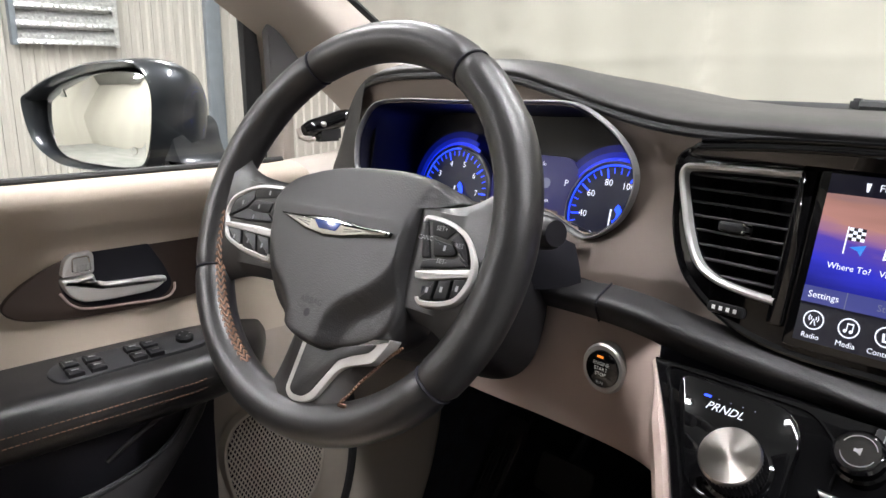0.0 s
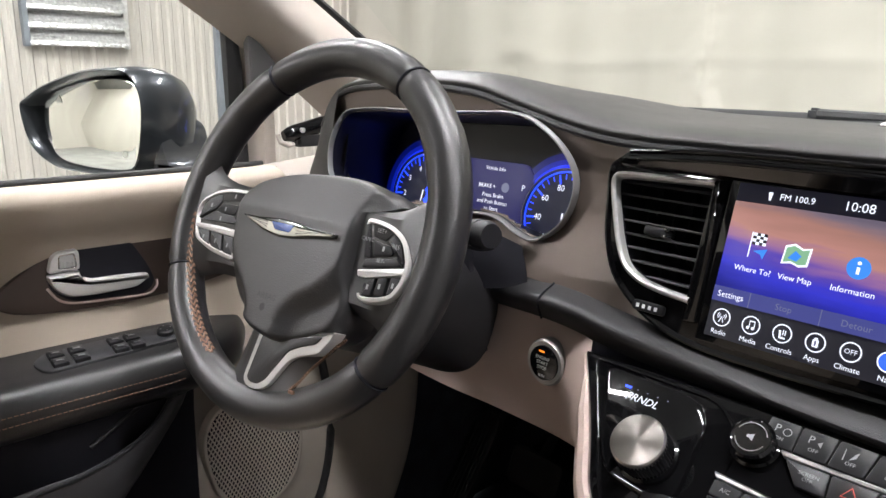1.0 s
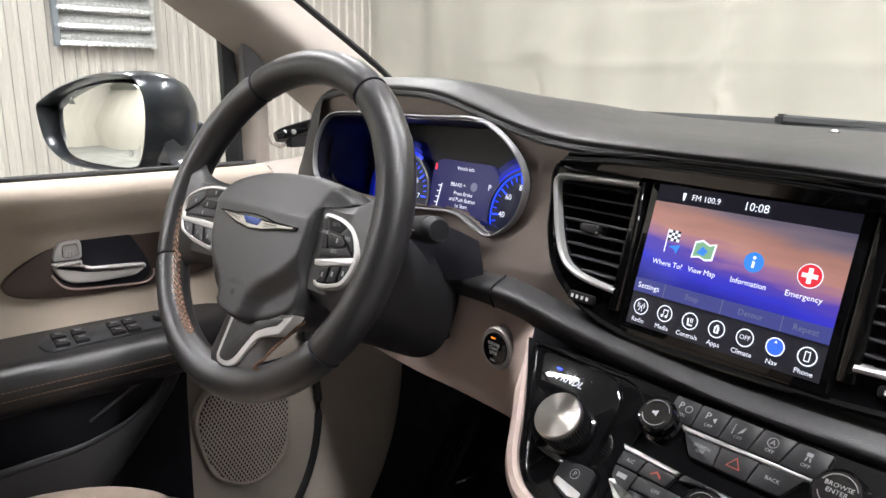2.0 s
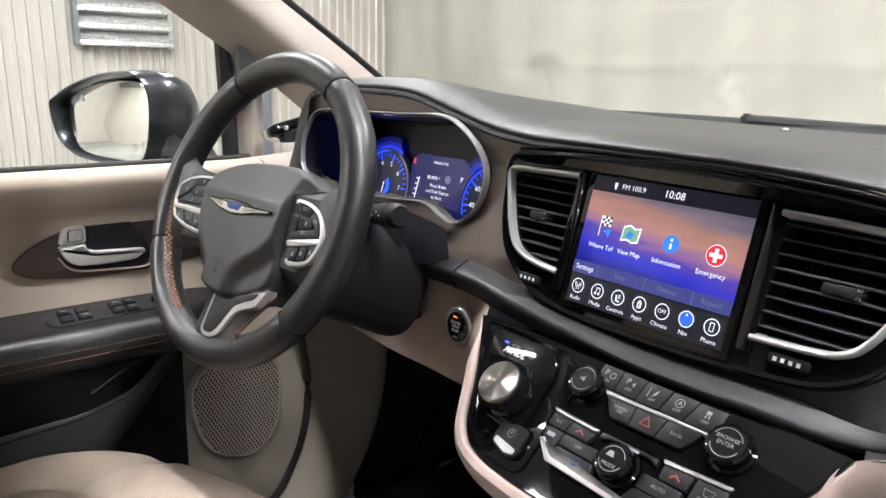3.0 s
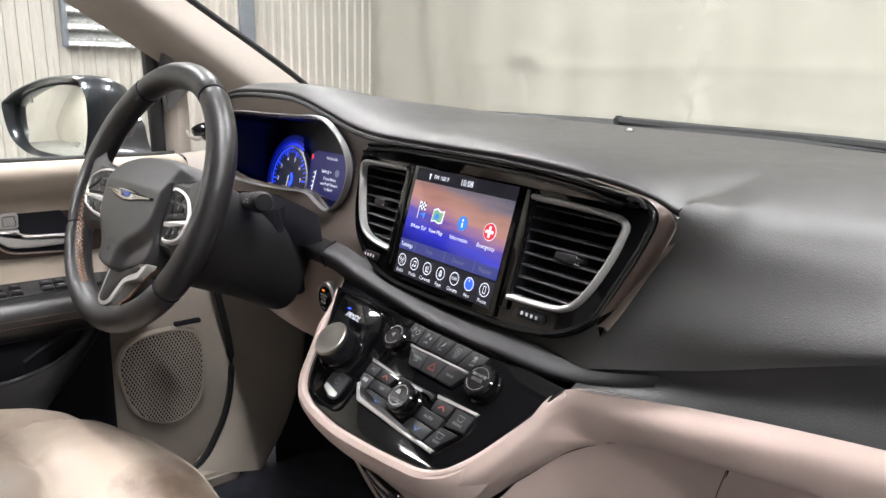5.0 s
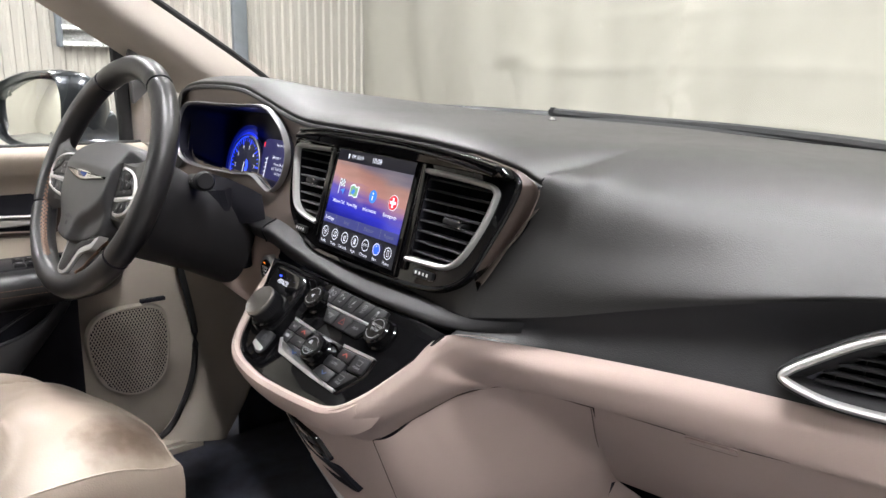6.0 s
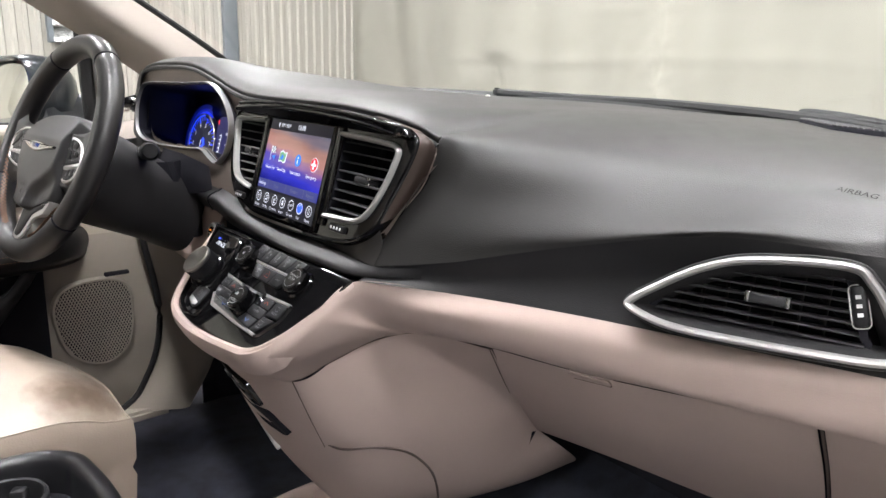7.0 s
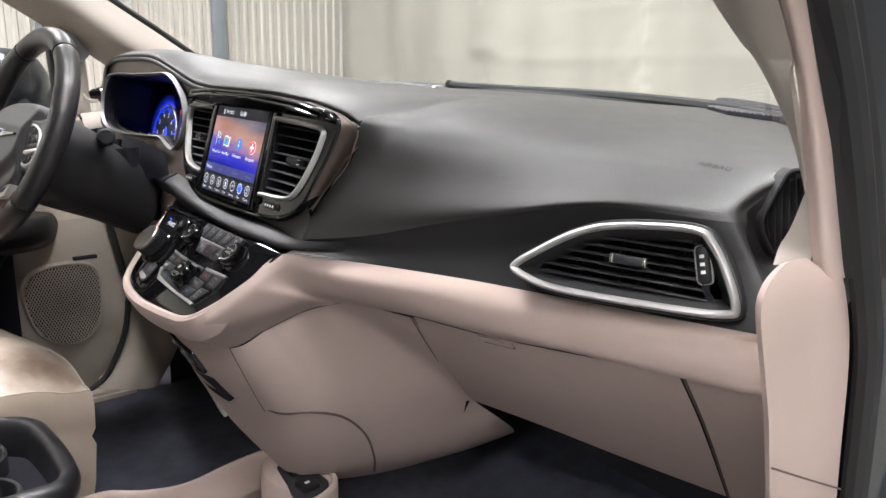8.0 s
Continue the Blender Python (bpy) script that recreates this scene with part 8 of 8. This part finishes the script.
# ---- seat, consoles and footwell ----
def driver_seat():
    t = thing("driver_seat", (-0.40, 0.15, 0.42), "beige leather driver's seat cushion with worn bolsters", "car seat")
    front = spline([(-0.665, 0.255), (-0.60, 0.315), (-0.50, 0.372), (-0.40, 0.402), (-0.30, 0.418), (-0.246, 0.424)], 60)
    insert = spline([(-0.535, -0.25), (-0.535, 0.10), (-0.515, 0.175), (-0.46, 0.205), (-0.38, 0.222), (-0.325, 0.222), (-0.285, 0.195), (-0.270, 0.12), (-0.268, -0.25)], 80)
    left_seam = spline([(-0.500, 0.05), (-0.499, 0.14), (-0.501, 0.22), (-0.515, 0.268), (-0.55, 0.312), (-0.575, 0.325)], 40)
    crease = spline([(-0.405, 0.215), (-0.46, 0.248), (-0.52, 0.288), (-0.56, 0.318)], 20)

    def gap(x, y, line):
        return min(math.hypot(x - q[0], y - q[1]) for q in line)

    def edge_y(x):
        return float(np.interp(x, [q[0] for q in front], [q[1] for q in front]))

    def top_z(x, y):
        a = max(0.0, (x + 0.40) / 0.155)
        b = max(0.0, (y - edge_y(x) + 0.16) / 0.16)
        c = max(0.0, (-0.56 - x) / 0.105)
        z = 0.728 - 0.066 * min(1.15, (a ** 3 + b ** 3 + c ** 3) ** (1 / 3)) ** 2.1
        d = gap(x, y, insert)
        z += 0.009 * (1 - math.exp(-d / 0.035)) - 0.009 - 0.007 * math.exp(-(d / 0.008) ** 2) - 0.006 * math.exp(-(gap(x, y, crease) / 0.016) ** 2)
        z -= 0.003 * math.exp(-(gap(x, y, left_seam) / 0.005) ** 2)
        return z + 0.004 * noise.noise((x * 11, y * 9, 2)) + 0.0015 * noise.noise((x * 40, y * 26, 4))
    bm = bmesh.new()
    rows = []
    for q in np.linspace(0, 1, 84):
        row = []
        for x in np.linspace(-0.665, -0.246, 64):
            y = -0.25 + (edge_y(x) + 0.25) * q ** 0.8
            row.append((x, y, top_z(x, y)))
        rows.append(row)
    sheet(bm, rows)
    part("cushion", bm, WORN, t, "beige leather seat cushion with a worn brown corner", angle=80)
    # boxing round the front and the sides, under a piped edge
    rim = [rows[j][0] for j in range(0, 84, 3)] + [rows[-1][i] for i in range(0, 64, 3)] + [rows[j][-1] for j in range(83, -1, -3)]
    mid = Vector((-0.455, 0.05, 0))
    walls = []
    for dz, out in ((0.0, 0.0), (-0.006, 0.004), (-0.03, 0.006), (-0.07, 0.004), (-0.085, -0.003), (-0.10, 0.003), (-0.17, -0.004), (-0.25, -0.02)):
        walls.append([tuple(Vector(q) + (Vector((q[0], q[1], 0)) - mid).normalized() * out + Vector((0, 0, dz + 0.004 * noise.noise((q[0] * 14, q[1] * 14, dz * 20))))) for q in rim])
    part("boxing", sheet(bmesh.new(), walls), SEATLEATHER, t, angle=70)
    part("edge_piping", tube(bmesh.new(), [(q[0], q[1], q[2] + 0.0005) for q in rim], 0.0016, 8), SEATLEATHER, t)
    for shift in (-0.003, 0.003):
        bm = bmesh.new()
        for i in range(0, 39):
            p, q = left_seam[i], left_seam[i + 1]
            x0, y0, x1, y1 = p[0] + shift, p[1], p[0] + shift + 0.75 * (q[0] - p[0]), p[1] + 0.75 * (q[1] - p[1])
            tube(bm, [(x0, y0, top_z(x0, y0) + 0.0006), (x1, y1, top_z(x1, y1) + 0.0006)], 0.0007, 5)
        part("stitching", bm, SEATLEATHER, t)
    # unseen backrest, completes the seat and blocks light from behind
    rows = []
    for f in np.linspace(0, 1, 12):
        row = []
        for q in np.linspace(-1, 1, 21):
            row.append((-0.43 + 0.235 * q * (1 - 0.25 * max(0, f - 0.7) / 0.3), -0.20 - 0.22 * f + 0.05 * abs(q) ** 3 - 0.02 * math.sin(3.1 * f), 0.66 + 0.66 * f))
        rows.append(row)
    part("backrest", sheet(bmesh.new(), rows, 0.09), SEATLEATHER, t, angle=80)
    part("side_skirt", box(bmesh.new(), (-0.63, -0.22, 0.42), (-0.27, 0.36, 0.50), 0.03), BEIGE, t)


driver_seat()


def centre_console():
    t = thing("centre_console", (-0.06, 0.1, 0.4), "beige centre console with a black cup holder tray", "console")
    Z = frame_of((0, 0, 0.655), (1, 0, 0), (0, 1, 0))
    line = rounded([(-0.215, -0.30), (-0.205, 0.285), (-0.165, 0.338), (-0.05, 0.352), (0.035, 0.350), (0.066, 0.325), (0.075, -0.30)], [0.02, 0.06, 0.05, 0.08, 0.05, 0.05, 0.02], 8)
    part("body", slab(bmesh.new(), Z, inset(line, 0.006), -0.26, -0.028, 0.006, cap=False), BEIGE, t)
    part("rim", hoop(bmesh.new(), Z, line, [(0.002, -0.030), (0.0, -0.018), (0.001, -0.010), (0.0035, -0.004), (0.008, -0.0005), (0.013, 0.0008), (0.018, 0.0), (0.0225, -0.003), (0.0255, -0.008), (0.0275, -0.016), (0.030, -0.055)]), material("satin_black_plastic", (0.014, 0.014, 0.016), 0.34), t, "black moulded cup holder rim", angle=75)
    well = inset(line, 0.026)
    part("tray", slab(bmesh.new(), Z, well, -0.10, -0.055, 0.004), DARK, t)
    for u, v in ((-0.13, 0.235), (-0.01, 0.235)):
        hoop(bm := bmesh.new(), Z, circle(u, v, 0.044, 40), [(-0.006, -0.056), (-0.006, -0.026), (-0.003, -0.022), (0.0, -0.024), (0.002, -0.09)], closed_profile=False)
        c = part("cup_holder", bm, DULL, t)
        part("cup_floor", slab(bmesh.new(), Z, circle(u, v, 0.043, 32), -0.095, -0.088, 0.002), DARK, c)
        for k in range(3):
            a = 2 * math.pi * k / 3 + 0.5
            M = Z @ pose(u + 0.040 * math.cos(a), v + 0.040 * math.sin(a), -0.036, 0, 0, math.degrees(a))
            part("grip_tab", slab(bmesh.new(), M, rounded(rect(-0.014, -0.010, 0.004, 0.010), 0.005), -0.012, 0.004, 0.004), DULL, c)


centre_console()


def floor_console():
    t = thing("floor_console", (0, 0.6, 0.4), "low beige floor tray with power sockets", "console")
    Z = frame_of((0, 0, 0.50), (1, 0, 0), (0, 1, 0))
    # tray shell: rises from the centre console towards the dashboard
    out = [(-0.20, 0.36), (-0.185, 0.42), (-0.13, 0.462), (-0.085, 0.52), (-0.075, 0.60), (-0.055, 0.665), (-0.015, 0.695), (0.045, 0.715), (0.10, 0.705), (0.125, 0.66), (0.13, 0.55), (0.13, 0.36)]
    line = rounded(out, 0.03, 5)

    def rise(u, v):
        return 0.035 * max(0, min(1, (v - 0.50) / 0.14)) - 0.03 * max(0, min(1, (0.50 - v) / 0.14))
    part("shell", hoop(bmesh.new(), Z, line, [(0.0, -0.10), (0.0, 0.0), (0.003, 0.004), (0.008, 0.004), (0.011, 0.0), (0.016, -0.06)], rise, closed_profile=False), BEIGE, t)
    part("tray_floor", slab(bmesh.new(), Z, inset(line, 0.012), -0.09, -0.055, 0.004), DULL, t)
    top = rounded([(-0.050, 0.640), (-0.02, 0.690), (0.045, 0.710), (0.097, 0.700), (0.118, 0.650), (0.05, 0.615), (0.0, 0.612)], 0.02)
    part("socket_block", slab(bmesh.new(), Z, top, -0.06, 0.036, 0.01), BEIGE, t)
    S = frame_of((0.048, 0.662, 0.536), (0.96, 0.02, 0.0), (0.0, 1, 0.08))
    pan = part("socket_panel", slab(bmesh.new(), S, rounded([(-0.05, -0.020), (0.058, -0.040), (0.066, -0.010), (0.050, 0.024), (-0.040, 0.020)], 0.010), -0.004, 0.004, 0.002), DULL, t, "black panel with two power sockets")
    for u, v in ((-0.018, 0.0), (0.034, -0.008)):
        k = part("socket_cap", slab(bmesh.new(), S, rounded(rect(u - 0.018, v - 0.016, u + 0.018, v + 0.016), 0.008), 0.003, 0.009, 0.003), KEY, pan)
        patch(S, rect(u - 0.003, v - 0.004, u + 0.003, v + 0.004), 0.0095, WHITEMARK, k, "cap_mark")


floor_console()


def footwell():
    t = thing("accelerator_pedal", (-0.62, 0.95, 0.42), "black ribbed accelerator pedal in the footwell", "pedal")
    P = frame_of((-0.665, 0.885, 0.51), (1, 0, 0), (0, 0.55, 0.83))
    part("pad", slab(bmesh.new(), P, rounded([(-0.028, -0.10), (0.026, -0.10), (0.032, 0.05), (0.022, 0.09), (-0.018, 0.09), (-0.032, 0.05)], 0.015), -0.012, 0.006, 0.005), DULL, t)
    for k in range(5):
        part("rib", slab(bmesh.new(), P, rect(-0.020 + 0.009 * k, -0.08, -0.016 + 0.009 * k, 0.06), 0.005, 0.0085, 0.001), RUBBER, t)
    part("lever", tube(bmesh.new(), [tuple(P @ Vector(p)) for p in ((0, 0.02, -0.01), (0.0, 0.14, -0.05), (0, 0.3, -0.06))], 0.009, 8), DARK, t)
    t = thing("brake_pedal", (-0.50, 0.95, 0.42), "black rubber brake pedal in the footwell", "pedal")
    P = frame_of((-0.53, 0.90, 0.535), (1, 0, 0), (0, 0.35, 0.93))
    part("pad", slab(bmesh.new(), P, rounded(rect(-0.055, -0.032, 0.055, 0.032), 0.012), -0.010, 0.005, 0.004), RUBBER, t)
    part("lever", tube(bmesh.new(), [tuple(P @ Vector(p)) for p in ((0, 0.02, -0.01), (0.0, 0.14, -0.05), (0, 0.3, -0.06))], 0.009, 8), DARK, t)
    t = thing("floor_mat", (-0.45, 0.75, 0.40), "dark ribbed floor mat on the carpet", "mat")
    rows = [[(x, y, 0.418 + 0.006 * noise.noise((x * 8, y * 8, 5)) + 0.5 * max(0, y - 0.98) ** 1.2) for x in np.linspace(-0.66, -0.22, 24)] for y in np.linspace(0.42, 1.08, 30)]
    part("mat", sheet(bmesh.new(), rows, 0.008), CARPET, t)
    t = thing("floor_mat", (0.42, 0.75, 0.40), "dark floor mat on the passenger's carpet", "mat")
    rows = [[(x, y, 0.418 + 0.006 * noise.noise((x * 8, y * 8, 9)) + 0.5 * max(0, y - 0.98) ** 1.2) for x in np.linspace(0.20, 0.66, 24)] for y in np.linspace(0.30, 1.06, 30)]
    part("mat", sheet(bmesh.new(), rows, 0.008), CARPET, t)


footwell()


def wiper():
    t = thing("windscreen_wiper", (-0.1, 1.24, 1.15), "black windscreen wiper resting on the cowl", "wiper")
    p = spline([(-0.27, 1.213, 1.143), (-0.10, 1.240, 1.139), (0.15, 1.232, 1.138), (0.42, 1.165, 1.131), (0.60, 1.05, 1.121)], 40)
    part("blade", tube(bmesh.new(), p, 0.0075, 8, flat=1.3), RUBBER, t)
    part("arm", tube(bmesh.new(), [(q[0] + 0.05, q[1] + 0.018, q[2] + 0.002) for q in p[6:34]], 0.005, 8), DULL, t)
    part("end_hook", box(bmesh.new(), (-0.282, 1.205, 1.136), (-0.264, 1.220, 1.154), 0.004), DULL, t)


wiper()


def wiper_arm():
    t = thing("wiper_arm", (0.36, 1.26, 1.12), "black moulded wiper arm cover on the cowl", "wiper")
    p = spline([(0.347, 1.262, 1.128), (0.365, 1.255, 1.131), (0.43, 1.222, 1.129), (0.52, 1.165, 1.123), (0.62, 1.08, 1.116)], 24)
    part("cover", tube(bmesh.new(), p, [0.004, 0.008] + [0.0095] * 20 + [0.008, 0.005], 10, flat=1.5), DULL, t)


wiper_arm()


def demister_grille():
    # perforated grille in the dashboard top near the windscreen
    Z = frame_of((0.47, 1.11, 1.1325), (1, 0, -0.05), (0, 1, -0.03))
    line = rounded([(-0.070, 0.035), (0.012, -0.046), (0.068, -0.036), (0.075, -0.02), (0.0, 0.028), (-0.06, 0.055)], 0.01)
    g = part("demister_grille", slab(bmesh.new(), Z, line, -0.006, 0.0, 0.001), DARK, dash, "black perforated demister grille")
    bm = bmesh.new()
    for d in (1, -1):
        for i in range(-24, 25):
            pts = [(i * 0.0065 + d * k * 0.003, k * 0.003) for k in range(-30, 31)]
            pts = [p for p in pts if in_outline(p, line)]
            if len(pts) > 1:
                tube(bm, [Z @ Vector((*pts[0], 0.0008)), Z @ Vector((*pts[-1], 0.0008))], 0.0009, 4)
    tagged(part("grille_mesh", bm, SLAT, g), kind="stuff")


demister_grille()


def sun_sensor():
    t = thing("sun_sensor", (-0.127, 1.055, 1.1405), "tiny pale round sun sensor on the dashboard top", "sensor")
    Z = frame_of((-0.127, 1.055, 1.1405), (1, 0, 0), (0, 1, -0.03))
    part("base", lathe(bmesh.new(), Z, 0, 0, [(0.0085, -0.003), (0.0085, 0.0012), (0.0065, 0.0022), (0.001, 0.0022)], 24), DULL, t)
    part("dome", lathe(bmesh.new(), Z, 0, 0, [(0.005, 0.001), (0.0046, 0.0035), (0.003, 0.0052), (0.0005, 0.0058)], 20), SILVER, t)


sun_sensor()


def glass_mark():
    # small printed lines in the windscreen's lower corner by the passenger's pillar
    G = frame_of((0.683, 0.790, 1.169), (0.75, -0.62, 0.10), (-0.10, -0.66, 0.72))
    for k, (u0, u1) in enumerate(((-0.006, 0.003), (-0.008, 0.005), (-0.010, 0.001), (-0.005, 0.006))):
        patch(G, rect(u0, 0.005 - 0.003 * k, u1, 0.0058 - 0.003 * k), 0.002, GREYMARK, car, "printed_line")


glass_mark()


def trim_clip():
    t = thing("trim_clip", (0.737, 0.708, 0.990), "tiny yellow plastic trim clip beside the bolster", "clip")
    part("head", box(bmesh.new(), (0.7355, 0.703, 0.9875), (0.7385, 0.708, 0.9905), 0.0006), material("yellow_clip_plastic", (0.55, 0.42, 0.03), 0.5), t)


trim_clip()
